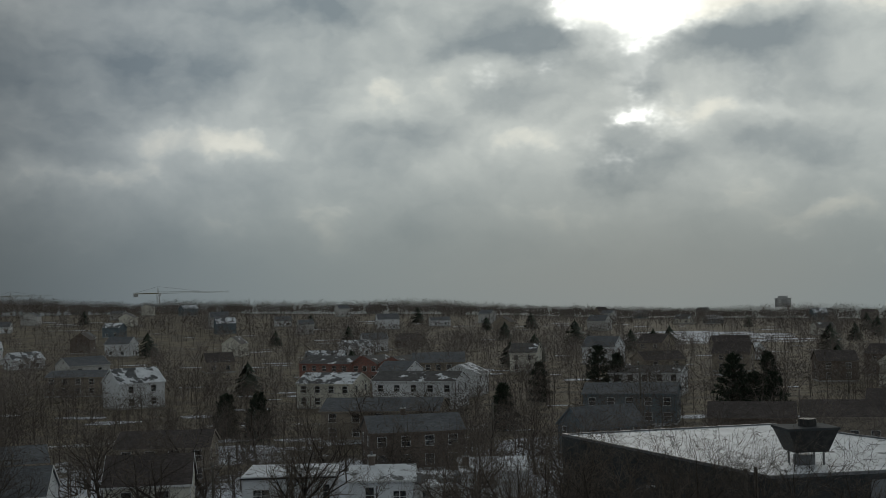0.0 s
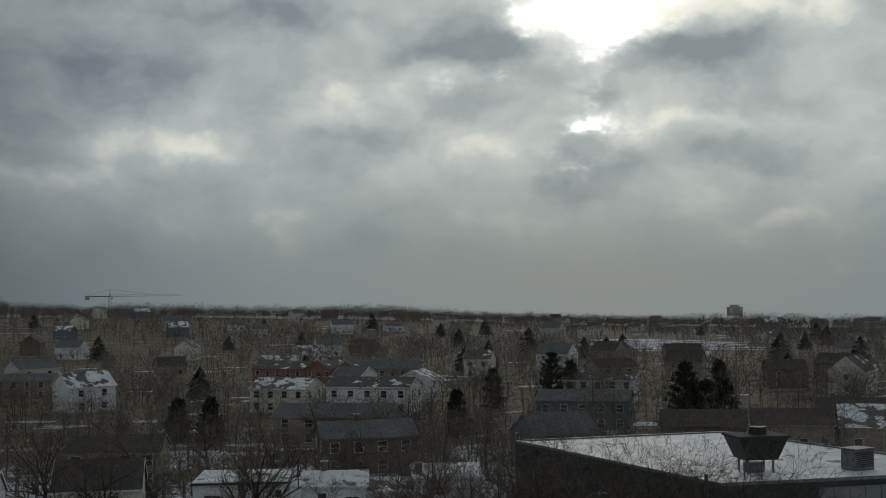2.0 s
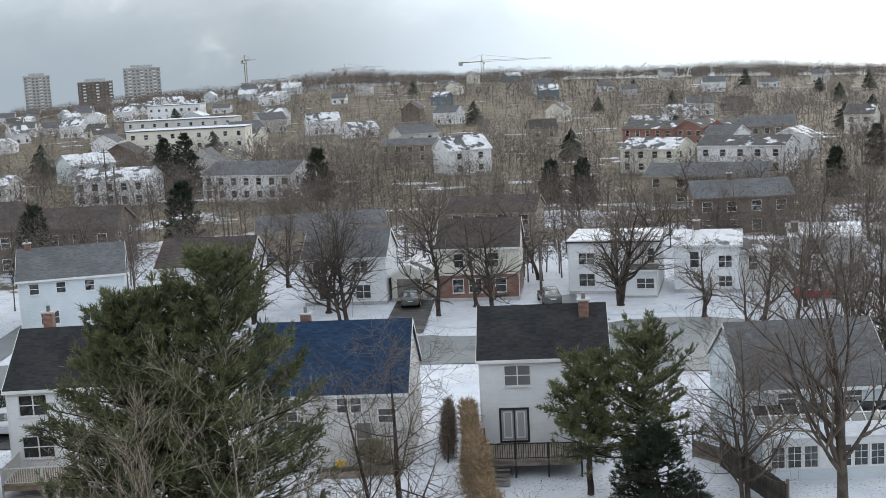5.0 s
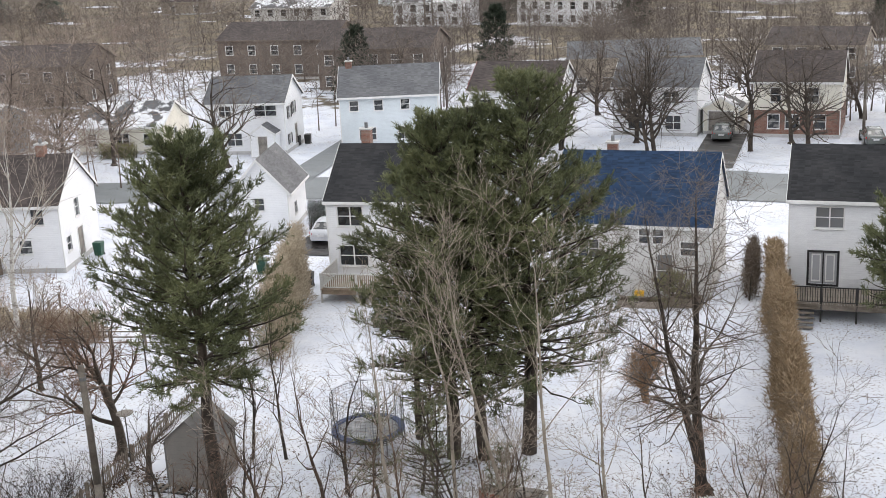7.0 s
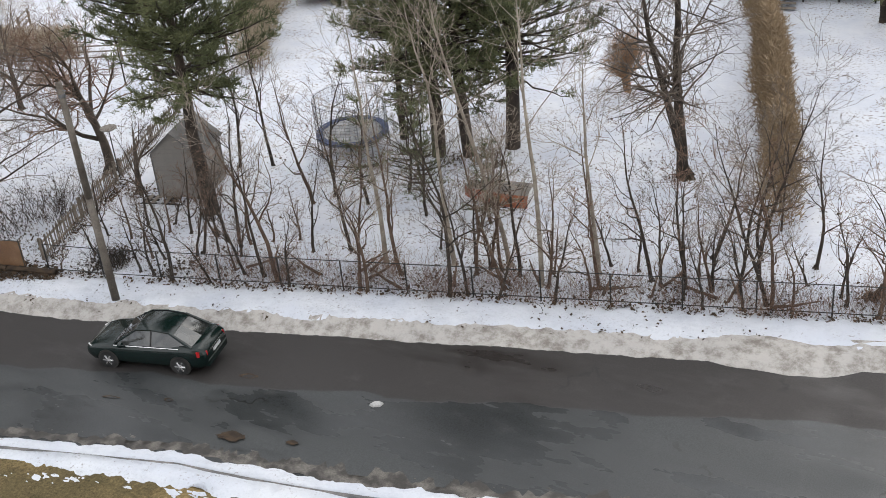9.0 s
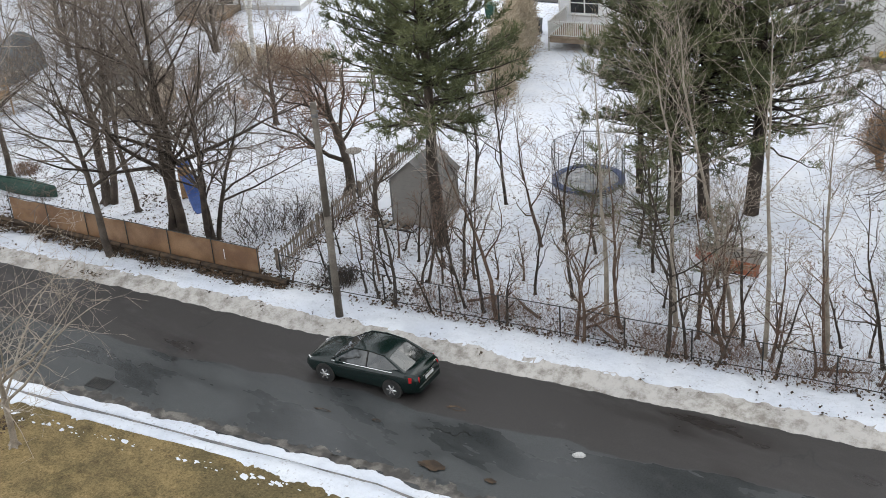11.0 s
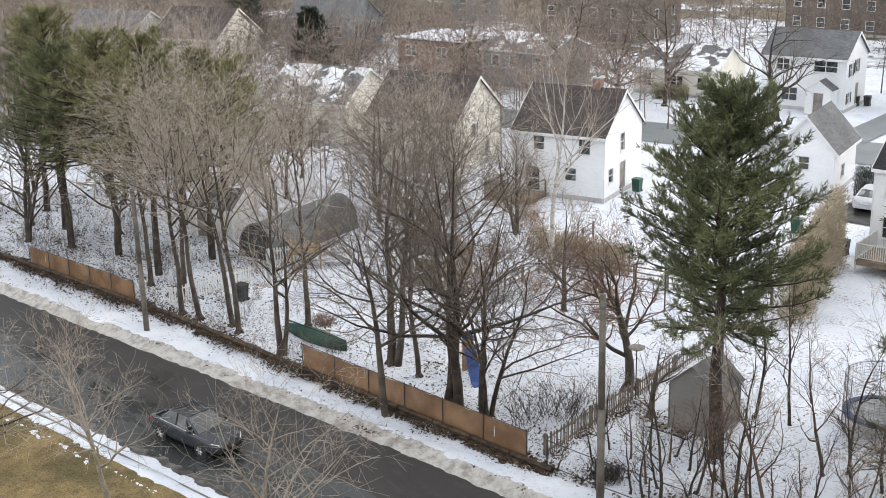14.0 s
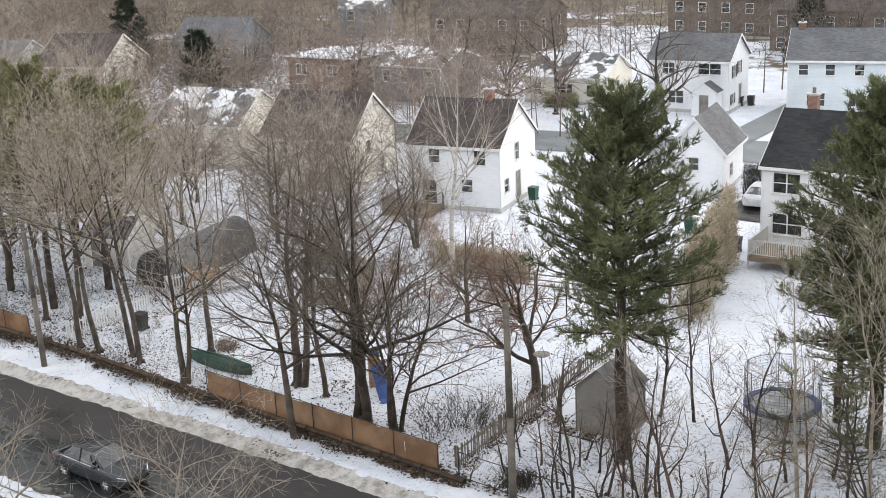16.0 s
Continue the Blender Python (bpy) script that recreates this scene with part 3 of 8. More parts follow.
def strip(name, us, profile, material, seed, amp, wander=0.0, bend=False, taper=False, rag=(0.0, 0.0), edge_shift=None):
    """A strip along the road; profile: rows of (v, z). bend: it turns away from the road at its end; taper: it thins out at both ends."""
    pv = np.array([p[0] for p in profile])
    pz = np.array([p[1] for p in profile])
    us = np.asarray(us)
    gx, gi = np.meshgrid(us, np.arange(len(pv)))
    edge = (gi == 0) | (gi == len(pv) - 1)
    v = pv[gi] + wander * bumps(gx * 0.9, gi * 0.5, seed) * np.where(gi == len(pv) - 1, 0.3, 1.0)
    ragged = np.random.RandomState(int(seed * 10) + 1).normal(0, 1, (2, len(us)))
    ragged = ragged + 0.8 * np.roll(ragged, 1, 1) + 0.5 * np.roll(ragged, 2, 1)
    v = v + np.where(gi == 0, rag[0] * ragged[0][None, :], 0.0) + np.where(gi == len(pv) - 1, rag[1] * ragged[1][None, :], 0.0)
    z = pz[gi] + np.where(edge, 0.0, amp * bumps(gx * 1.3, v * 1.7, seed))
    if edge_shift:
        v = v + edge_shift(gx, v)
    if bend:
        over = np.clip(gx + 16.5, 0, None)
        v = v - 0.75 * np.tanh(over / 5.0)
    if taper:
        k = np.sin(np.pi * (gx - us[0]) / (us[-1] - us[0])) ** 0.6
        z = np.where(edge, z, z * k)
        v = pv[-1] + (v - pv[-1]) * (0.25 + 0.75 * k)
    wx, wy = at_road(gx, v)
    n = len(us)
    i = np.arange((n - 1) * (len(pv) - 1))
    a = (i // (n - 1)) * n + i % (n - 1)
    me = fast_mesh(name, np.stack([wx, wy, z], -1).reshape(-1, 3), np.stack([a, a + 1, a + n + 1, a + n], -1), material)
    me.polygons.foreach_set("use_smooth", [True] * len(me.polygons))
    return new(name, me)


def outer_edge(u, v):
    """The ploughed edge stands back along the screen."""
    return 0.5 * np.clip((-25.0 - u) / 6.0, 0, 1) * np.clip((34.6 - v) / 1.6, 0, 1)


def lawn_edge(u, v):
    """The snow on the verge narrows away from the corner."""
    return 0.45 * np.clip((24.9 - v) / 0.5, 0, 1) * np.clip((-19.3 - u) / 1.4, 0, 1)


# ---- ground ----
def ground_height(x, y):
    v = -RS * x + RC * y
    yard = np.clip((v - 34.6) / 0.8, 0, 1)
    near = -0.25 + yard * (0.36 + 0.05 * bumps(x * 0.8, y * 0.8, 2.0) * (v < 70) + 0.03 * bumps(x * 2.3, y * 2.1, 5.0) * (v < 60))
    r = np.hypot(x, y)
    az = np.degrees(np.arctan2(-x, y))
    rise = np.clip((r - 420) / 430, 0, 1)
    crest = np.interp(az, (-40, -19, -8, -3, 0, 12, 20, 27, 34, 60), (-5, -4.2, -0.5, 3.4, 5.0, 10.0, 12.0, 6.0, 0.0, 0.0))
    hill = rise * rise * (3 - 2 * rise) * crest - 0.032 * np.clip(r - 930, 0, None)
    return near + hill


def spaced(lo, hi, fine_lo, fine_hi, fine, grow):
    mid = list(np.arange(fine_lo, fine_hi + fine / 2, fine))
    up_, dn, s = [], [], fine
    p = mid[-1]
    while p < hi:
        s = min(s * grow, 160)
        p += s
        up_.append(p)
    p, s = mid[0], fine
    while p > lo:
        s = min(s * grow, 160)
        p -= s
        dn.append(p)
    return np.array(dn[::-1] + mid + up_)


ground = new("ground", grid_mesh("ground", spaced(-3600, 3600, -74, 12, 0.75, 1.16), spaced(-400, 4600, 26, 72, 0.75, 1.16), ground_height, GROUND))
tagged(ground, "snow-covered yards with bare brown patches", "ground", kind="structure")

US = np.arange(-150, 60, 0.45)
road = strip("road", US, [(8.0, -0.02), (20.0, 0.0), (24.0, 0.01), (26.0, 0.02), (29.2, 0.07), (32.2, 0.03), (33.0, 0.01), (34.0, -0.04)], ASPHALT, 1.0, 0.006)
tagged(road, "dark damp patched asphalt street", "road", kind="structure")
bank = strip("snow_bank", np.arange(-150, 60, 0.3), [(32.85, 0.0), (33.0, 0.10), (33.2, 0.19), (33.5, 0.29), (33.9, 0.27), (34.3, 0.24), (34.7, 0.22), (35.4, 0.10)], TRODDEN, 3.0, 0.06, 0.10, edge_shift=outer_edge)
tagged(bank, "trodden roadside snow with footprints and litter", "snow bank", kind="structure")
slush = strip("slush_edge", np.arange(-150, 60, 0.16), [(32.50, 0.005), (32.66, 0.06), (32.9, 0.13), (33.15, 0.205), (33.45, 0.295)], BANK, 3.0, 0.02, 0.07, rag=(0.03, 0.07), edge_shift=outer_edge)
tagged(slush, "dirty ploughed snow edging the street", "snow bank", kind="structure")
heap = strip("snow_heap", np.arange(-2.6, 4.2, 0.16), [(32.05, 0.01), (32.3, 0.13), (32.6, 0.28), (32.95, 0.36), (33.4, 0.36), (33.9, 0.25)], BANK, 8.0, 0.10, 0.25, taper=True)
tagged(heap, "grimy heap of ploughed snow and gravel", "snow heap", kind="structure")
LU = np.arange(-150, 30, 0.45)
lawn = strip("lawn", LU, [(4.0, 0.10), (8.0, 0.12), (12.0, 0.14), (16.0, 0.12), (20.0, 0.13), (22.5, 0.12), (24.0, 0.12), (25.1, 0.11), (25.3, -0.1)], LAWN, 5.0, 0.025, bend=True)
tagged(lawn, "dormant yellow-brown winter lawn", "lawn", kind="structure")
verge = strip("verge_snow", np.arange(-90, 26, 0.12), [(24.45, 0.105), (24.62, 0.135), (24.95, 0.15), (25.31, 0.145), (25.33, 0.05)], TRODDEN, 7.0, 0.02, 0.10, bend=True, rag=(0.10, 0.0), edge_shift=lawn_edge)
tagged(verge, "thin snow left along the lawn's edge", "snow", kind="structure")
kerb = strip("kerb", np.arange(-150, 30, 1.5), [(25.30, -0.05), (25.31, 0.125), (25.42, 0.13), (25.44, -0.05)], CURB, 0.0, 0.0, bend=True)
tagged(kerb, "dark wet concrete kerb between snow strips", "kerb", kind="structure")
gutter = strip("gutter_snow", np.arange(-150, 26, 0.25), [(25.43, 0.02), (25.46, 0.085), (25.65, 0.085), (25.85, 0.06), (26.05, 0.012)], TRODDEN, 9.0, 0.012, 0.10, bend=True, rag=(0.0, 0.09))
tagged(gutter, "thin snow melting in the gutter", "snow", kind="structure")
grime = strip("gutter_grit", np.arange(-90, 26, 0.12), [(25.98, 0.028), (26.10, 0.032), (26.30, 0.033), (26.46, 0.024)], GRIT, 11.0, 0.003, 0.10, bend=True, rag=(0.05, 0.12))
tagged(grime, "brown grit and gravel beside the gutter", "slush", kind="structure")

# the residential street behind the first row of houses, ending in a turning circle
def ribbon(name, pts, half, z, material, label):
    v, f = [], []
    for i, p in enumerate(pts):
        p = Vector(p)
        d = (Vector(pts[min(i + 1, len(pts) - 1)]) - Vector(pts[max(i - 1, 0)])).normalized()
        n = Vector((-d.y, d.x))
        w = half[i] if isinstance(half, (list, tuple)) else half
        v += [(p.x - n.x * w, p.y - n.y * w, z), (p.x + n.x * w, p.y + n.y * w, z)]
        if i:
            k = 2 * i
            f.append((k - 2, k, k + 1, k - 1))
    return tagged(new(name, mesh_of(name, v, f, material)), label, "street", kind="structure")


ribbon("side_street", [(-190, 30), (-120, 58), (-90, 71), (-64, 82.5), (-45, 89.5), (-30, 94.5), (-18, 97), (-4, 98)], [4] * 4 + [4.5, 5, 6.0, 6.5], 0.17, ASPHALT_DRY, "pale worn asphalt residential street")
circle = [(-7 + 10.5 * math.cos(a), 98.5 + 9.5 * math.sin(a)) for a in [2 * math.pi * i / 40 for i in range(40)]]
tagged(new("turning_circle", mesh_of("turning_circle", [(x, y, 0.185) for x, y in circle], [tuple(range(40))], ASPHALT_DRY)), "pale asphalt turning circle", "street", kind="structure")
ribbon("driveway", [(-31.5, 100.5), (-34.5, 115.5)], 1.9, 0.19, ASPHALT, "dark wet asphalt driveway beside a house")
ribbon("driveway", [(-64.5, 86), (-70.5, 107)], 1.6, 0.19, ASPHALT_DRY, "asphalt driveway between two houses")
ribbon("driveway", [(-15.5, 106), (-20.6, 118)], 1.6, 0.19, ASPHALT_DRY, "asphalt driveway with cleared snow")
ribbon("driveway", [(-53.5, 86), (-49.0, 66)], 1.9, 0.19, ASPHALT, "wet driveway beside a white house")
for cx, cy, rx_, ry_ in ((-13.6, 111.3, 4.6, 2.1), (-27, 106.5, 3.6, 3.4), (-33, 99.9, 2.5, 0.7), (-26.5, 100.3, 2.2, 0.6), (4, 110, 6, 3)):
    ring = [(cx + rx_ * math.cos(2 * math.pi * i / 28) * (1 + 0.08 * math.sin(5 * i)), cy + ry_ * math.sin(2 * math.pi * i / 28)) for i in range(28)]
    v = [(x, y, 0.14) for x, y in ring] + [(cx + (x - cx) * 0.85, cy + (y - cy) * 0.85, 0.30) for x, y in ring]
    tagged(new("snow_patch", mesh_of("snow_patch", v, [tuple(range(28, 56))] + [(i, (i + 1) % 28, 28 + (i + 1) % 28, 28 + i) for i in range(28)], SNOW, True)),
           "low snow mound beside the street", "snow", kind="structure")


# ---- houses ----
def facade(vf, frame_at, w, h, holes, depth=0.12):
    """A wall face w by h with rectangular holes (a, b, c, d) and their reveals; frame_at maps (along, deep, up) to a place."""
    v, f = vf
    xs = sorted({0, w, *[q for a in holes for q in (a[0], a[2])]})
    zs = sorted({0, h, *[q for a in holes for q in (a[1], a[3])]})

    def quad(*pts):
        b = len(v)
        v.extend(frame_at(*p) for p in pts)
        f.append((b, b + 1, b + 2, b + 3))

    for x0, x1 in zip(xs, xs[1:]):
        for z0, z1 in zip(zs, zs[1:]):
            mx, mz = (x0 + x1) / 2, (z0 + z1) / 2
            if not any(a[0] < mx < a[2] and a[1] < mz < a[3] for a in holes):
                quad((x0, 0, z0), (x1, 0, z0), (x1, 0, z1), (x0, 0, z1))
    for a, c, b, d in holes:
        for p, q in (((a, c), (b, c)), ((b, c), (b, d)), ((b, d), (a, d)), ((a, d), (a, c))):
            quad((p[0], 0, p[1]), (p[0], depth, p[1]), (q[0], depth, q[1]), (q[0], 0, q[1]))


WINDOWS = {}


def ring(x0, x1, z0, z1, t, y0, y1):
    """A rectangular frame of one piece round an opening."""
    v, f = [], []
    for y in (y0, y1):
        v += [(x0 - t, y, z0 - t), (x1 + t, y, z0 - t), (x1 + t, y, z1 + t), (x0 - t, y, z1 + t), (x0, y, z0), (x1, y, z0), (x1, y, z1), (x0, y, z1)]
    for i in range(4):
        j = (i + 1) % 4
        f += [(i, j, 4 + j, 4 + i), (8 + j, 8 + i, 12 + i, 12 + j), (j, i, 8 + i, 8 + j), (4 + i, 4 + j, 12 + j, 12 + i)]
    return v, f


def window_meshes(w, h, style):
    """Frame, pane and sill of a window w by h, standing at its lower left corner and facing -y."""
    key = (round(w, 2), round(h, 2), style)
    if key not in WINDOWS:
        t = 0.07 if style != "d" else 0.12
        fr = ring(0, w, 0, h, t, -0.035, 0.03)
        n = 2 if w > 1.15 else 1
        for i in range(1, n):
            box(fr, w * i / n - 0.035, w * i / n + 0.035, 0.0, 0.07, 0, h)
        for i in range(n if style != "d" else 0):
            box(fr, w * i / n + (0.036 if i else 0), w * (i + 1) / n - (0.036 if i < n - 1 else 0), 0.02, 0.065, h * 0.5 - 0.025, h * 0.5 + 0.025)
        m = {"w": TRIM, "d": TRIM_DARK, "t": WOOD}[style]
        WINDOWS[key] = (mesh_of("window", *fr, m), mesh_of("pane", *boxes((0, w, 0.085, 0.115, 0, h)), GLASS), mesh_of("pane", *boxes((0, w, 0.085, 0.115, 0, h)), CURTAIN if style != "d" else CURTAIN_PALE),
                        mesh_of("sill", *boxes((-t - 0.05, w + t + 0.05, -0.09, -0.037, -t - 0.04, -t)), m))
        if style == "d":
            sash = ([], [])
            for i in range(n):
                v, f = ring(w * i / n + 0.19, w * (i + 1) / n - 0.19, 0.2, h - 0.18, 0.07, 0.02, 0.08)
                k = len(sash[0])
                sash[0].extend(v)
                sash[1].extend(tuple(q + k for q in p) for p in f)
            WINDOWS[key] = (mesh_of("window", *fr, m), WINDOWS[key][1], WINDOWS[key][2], mesh_of("sash", *sash, TRIM))
    return WINDOWS[key]


def side_matrix(side, w, d):
    """From along, deep, up on a side to the house's own axes."""
    return {"front": pose(0, 0, 0), "right": pose(w, 0, 0, 0, 0, 90), "back": pose(w, d, 0, 0, 0, 180), "left": pose(0, d, 0, 0, 0, -90)}[side]


def house(name, x, y, yaw, w, d, eave, rise, walls, roof, label, windows=(), ridge="u", over=0.3, chimney=None, low=None, base=0.45, flat=False, simple=False, group="", shutters=False, z0=0.0):
    """A house whose front left corner stands at x, y. windows: (side, along, up, wide, high[, style[, curtained]]); style o: a door."""
    h = thing(name, x, y, z0, yaw, label, "house", group)
    span = {"front": w, "back": w, "left": d, "right": d}
    vf, lf = ([], []), ([], [])
    for side in ("front", "right", "back", "left"):
        m = side_matrix(side, w, d)
        holes = [(q[1], q[2], q[1] + q[3], q[2] + q[4]) for q in windows if q[0] == side and q[2] + q[4] < eave]
        put = lambda a, b, c, m=m: tuple(m @ Vector((a, b, c)))
        if low:
            cut = low[0]
            facade(lf, put, span[side], cut, [q for q in holes if q[3] <= cut])
            facade(vf, lambda a, b, c, m=m: tuple(m @ Vector((a, b, c + cut))), span[side], eave - cut, [(q[0], q[1] - cut, q[2], q[3] - cut) for q in holes if q[1] >= cut])
        else:
            facade(vf, put, span[side], eave, holes)
        gable = not flat and ((ridge == "u" and side in ("left", "right")) or (ridge == "v" and side in ("front", "back")))
        if gable:
            b = len(vf[0])
            vf[0].extend([put(0, 0, eave), put(span[side], 0, eave), put(span[side] / 2, 0, eave + rise)])
            vf[1].append((b, b + 1, b + 2))
    part("wall", vf, walls, h)
    if low:
        part("lower_wall", lf, low[1], h)
    part("foundation", boxes((-0.03, w + 0.03, -0.03, d + 0.03, -0.5, base)), CONCRETE, h)
    t = 0.16
    if flat:
        part("roof", boxes((-over, w + over, -over, d + over, eave - 0.02, eave + 0.14)), TRIM_DARK, h)
        part("roof_snow", chamfered(-over + 0.08, w + over - 0.08, -over + 0.08, d + over - 0.08, eave + 0.14, eave + 0.27, 0.05), roof, h)
    else:
        half = (d if ridge == "u" else w) / 2
        length = w if ridge == "u" else d
        k = rise / half
        e = over
        for s in (0, 1):
            poly = [(-e, eave - e * k), (half + 0.01, eave + rise + 0.01 * k), (half + 0.01, eave + rise + t), (-e, eave - e * k + t)]
            v, f = prism(poly, -over * 0.7, length + over * 0.7)
            if ridge == "u":
                v = [(b, a if s == 0 else d - a, c) for a, b, c in v]
            else:
                v = [(a if s == 0 else w - a, b, c) for a, b, c in v]
            part("roof_slope", (v, f), roof, h)
            fv, ff = prism([(-e - 0.04, eave - e * k - 0.03), (-e - 0.005, eave - e * k - 0.03), (-e - 0.005, eave - e * k + t + 0.01), (-e - 0.04, eave - e * k + t + 0.01)], -over * 0.7, length + over * 0.7)
            fv = [(b, a if s == 0 else d - a, c) if ridge == "u" else (a if s == 0 else w - a, b, c) for a, b, c in fv]
            part("fascia", (fv, ff), walls if simple else TRIM, h)
            for end in (-over * 0.7 - 0.035, length + over * 0.7 + 0.005):
                bv, bf = prism([(-e, eave - e * k - 0.05), (half, eave + rise - 0.05), (half, eave + rise + t + 0.015), (-e, eave - e * k + t + 0.015)], end, end + 0.03)
                bv = [(b, a if s == 0 else d - a, c) if ridge == "u" else (a if s == 0 else w - a, b, c) for a, b, c in bv]
                part("barge_board", (bv, bf), walls if simple else TRIM, h)
    if not simple:
        for p in ((-0.04, 0.05, -0.04, 0.05), (w - 0.05, w + 0.04, -0.04, 0.05)):
            part("corner_board", boxes((*p, base, eave - 0.1)), TRIM, h)
    for q in windows:
        side, a, c, ww, hh = q[:5]
        style = q[5] if len(q) > 5 else "w"
        m = side_matrix(side, w, d) @ pose(a, 0, c)
        if style == "o":
            part_at = share("door", door_mesh(ww, hh), h, m)
            share("door_frame", door_frame(ww, hh), part_at)
            continue
        fr, pane, pale, sill = window_meshes(ww, hh, style)
        win = share("window", fr, h, m)
        share("pane", pale if len(q) > 6 and q[6] else pane, win)
        if not simple:
            share("sill", sill, win)
        if shutters and side == "right":
            for o in (-0.07 - 0.32, ww + 0.08):
                share("shutter", shutter_mesh(hh), h, m @ pose(o, 0, 0))
    if chimney:
        cx, cy, cz, mat_c = chimney
        c = part("chimney", chamfered(cx - 0.3, cx + 0.3, cy - 0.3, cy + 0.3, eave * 0.6, cz, 0.02), mat_c, h)
        part("chimney_cap", boxes((cx - 0.38, cx + 0.38, cy - 0.38, cy + 0.38, cz, cz + 0.1)), CONCRETE, c)
        part("flue", tubes(((cx, cy, cz + 0.1), (cx, cy, cz + 0.45), 0.12, 0.11, 8)), STEEL, c)
    return h


SMALL = {}


def door_mesh(w, h):
    k = ("door", w, h)
    if k not in SMALL:
        SMALL[k] = mesh_of("door", *boxes((0, w, 0.03, 0.08, 0, h), (w * 0.18, w * 0.82, 0.015, 0.03, h * 0.55, h * 0.9)), GREY_HULL)
    return SMALL[k]


def door_frame(w, h):
    k = ("frame", w, h)
    if k not in SMALL:
        SMALL[k] = mesh_of("door_frame", *boxes((-0.09, 0, -0.03, 0.03, 0, h + 0.09), (w, w + 0.09, -0.03, 0.03, 0, h + 0.09), (0, w, -0.03, 0.03, h, h + 0.09)), TRIM)
    return SMALL[k]


def shutter_mesh(h):
    k = ("shutter", h)
    if k not in SMALL:
        SMALL[k] = mesh_of("shutter", *boxes((0, 0.3, -0.04, -0.005, 0, h), *[(0.04, 0.26, -0.055, -0.04, z, z + 0.05) for z in np.arange(0.08, h - 0.1, 0.11)]), TRIM_DARK)
    return SMALL[k]


def deck(x, y, yaw, w, d, top, label, rail=TRIM, boards=WOOD, stairs=False):
    """A raised timber deck; front left corner at x, y."""
    k = thing("deck", x, y, 0, yaw, label, "deck")
    n = int(w / 0.145)
    part("deck_frame", boxes((0, w, 0, 0.05, top - 0.32, top - 0.03), (0, w, d - 0.05, d, top - 0.32, top - 0.03), (0, 0.05, 0.05, d - 0.05, top - 0.32, top - 0.03), (w - 0.05, w, 0.05, d - 0.05, top - 0.32, top - 0.03)), boards, k)
    plank = mesh_of("deck_board", *boxes((0.004, w / n - 0.004, -0.03, d, -0.028, 0.0)), boards)
    for i in range(n):
        share("deck_board", plank, k, pose(i * w / n, 0, top))
    post = mesh_of("post", *boxes((-0.05, 0.05, -0.05, 0.05, -top - 0.1, 1.0)), rail)
    for px in np.linspace(0.05, w - 0.05, max(2, int(w / 1.7) + 1)):
        share("post", post, k, pose(px, 0.05, top))
    for px in (0.05, w - 0.05):
        share("post", post, k, pose(px, d - 0.05, top))
    part("rail", boxes((0, w, 0.02, 0.08, top + 0.92, top + 0.98), (0, w, 0.03, 0.07, top + 0.10, top + 0.14)), rail, k)
    for px in (0.02, w - 0.08):
        part("side_rail", boxes((px, px + 0.06, 0.09, d - 0.11, top + 0.92, top + 0.98), (px, px + 0.06, 0.09, d - 0.11, top + 0.10, top + 0.14)), rail, k)
    bal = mesh_of("baluster", *boxes((-0.018, 0.018, -0.018, 0.018, 0.14, 0.92)), rail)
    for px in np.arange(0.14, w - 0.1, 0.13):
        share("baluster", bal, k, pose(px, 0.05, top))
    for py in np.arange(0.2, d - 0.15, 0.13):
        share("baluster", bal, k, pose(0.05, py, top))
    if stairs:
        for i in range(int(top / 0.18)):
            part("step", boxes((w * 0.1, w * 0.1 + 1.0, -0.28 * (i + 1), -0.28 * i - 0.02, top - 0.18 * (i + 1) - 0.04, top - 0.18 * (i + 1))), boards, k)
    return k



# ---- first row of houses ----
def shift(x, y, yaw, a, b=0.0):
    c, s = math.cos(radians(yaw)), math.sin(radians(yaw))
    return x + a * c - b * s, y + a * s + b * c


house("white_house", -16.6, 67.6, 10.5, 7.4, 6.8, 6.1, 2.35, WHITE_SIDING, SHINGLE_DARK, "two-storey white house with charcoal shingle roof", chimney=(6.2, 2.7, 8.9, BRICK), over=0.22, base=0.9,
      windows=[("front", 1.45, 4.55, 1.45, 1.15, "w", True), ("front", 1.15, 1.25, 1.5, 1.85, "d", True), ("left", 2.4, 4.4, 0.9, 1.2), ("left", 4.2, 1.5, 0.9, 1.2), ("front", 5.4, 3.9, 0.25, 0.2)])
deck(-15.9, 64.3, 10.5, 5.6, 3.1, 1.15, "grey timber deck with black posts behind a white house", rail=BLACK_STEEL, boards=WOOD_GREY, stairs=True)
house("grey_house", -29.8, 64.5, 10.5, 9.3, 8.0, 4.5, 3.4, GREY_SIDING, SHINGLE_BLUE, "pale grey house with a navy blue shingle roof", chimney=(2.8, 4.6, 8.4, BRICK), over=0.2,
      windows=[("front", 5.2, 3.4, 0.6, 0.85), ("front", 6.0, 3.4, 0.6, 0.85), ("front", 7.6, 2.75, 1.0, 0.8), ("front", 6.25, 0.8, 0.85, 1.95, "w", True), ("right", 3, 2.6, 0.9, 1.1), ("front", 1.6, 2.4, 1.2, 1.1)])
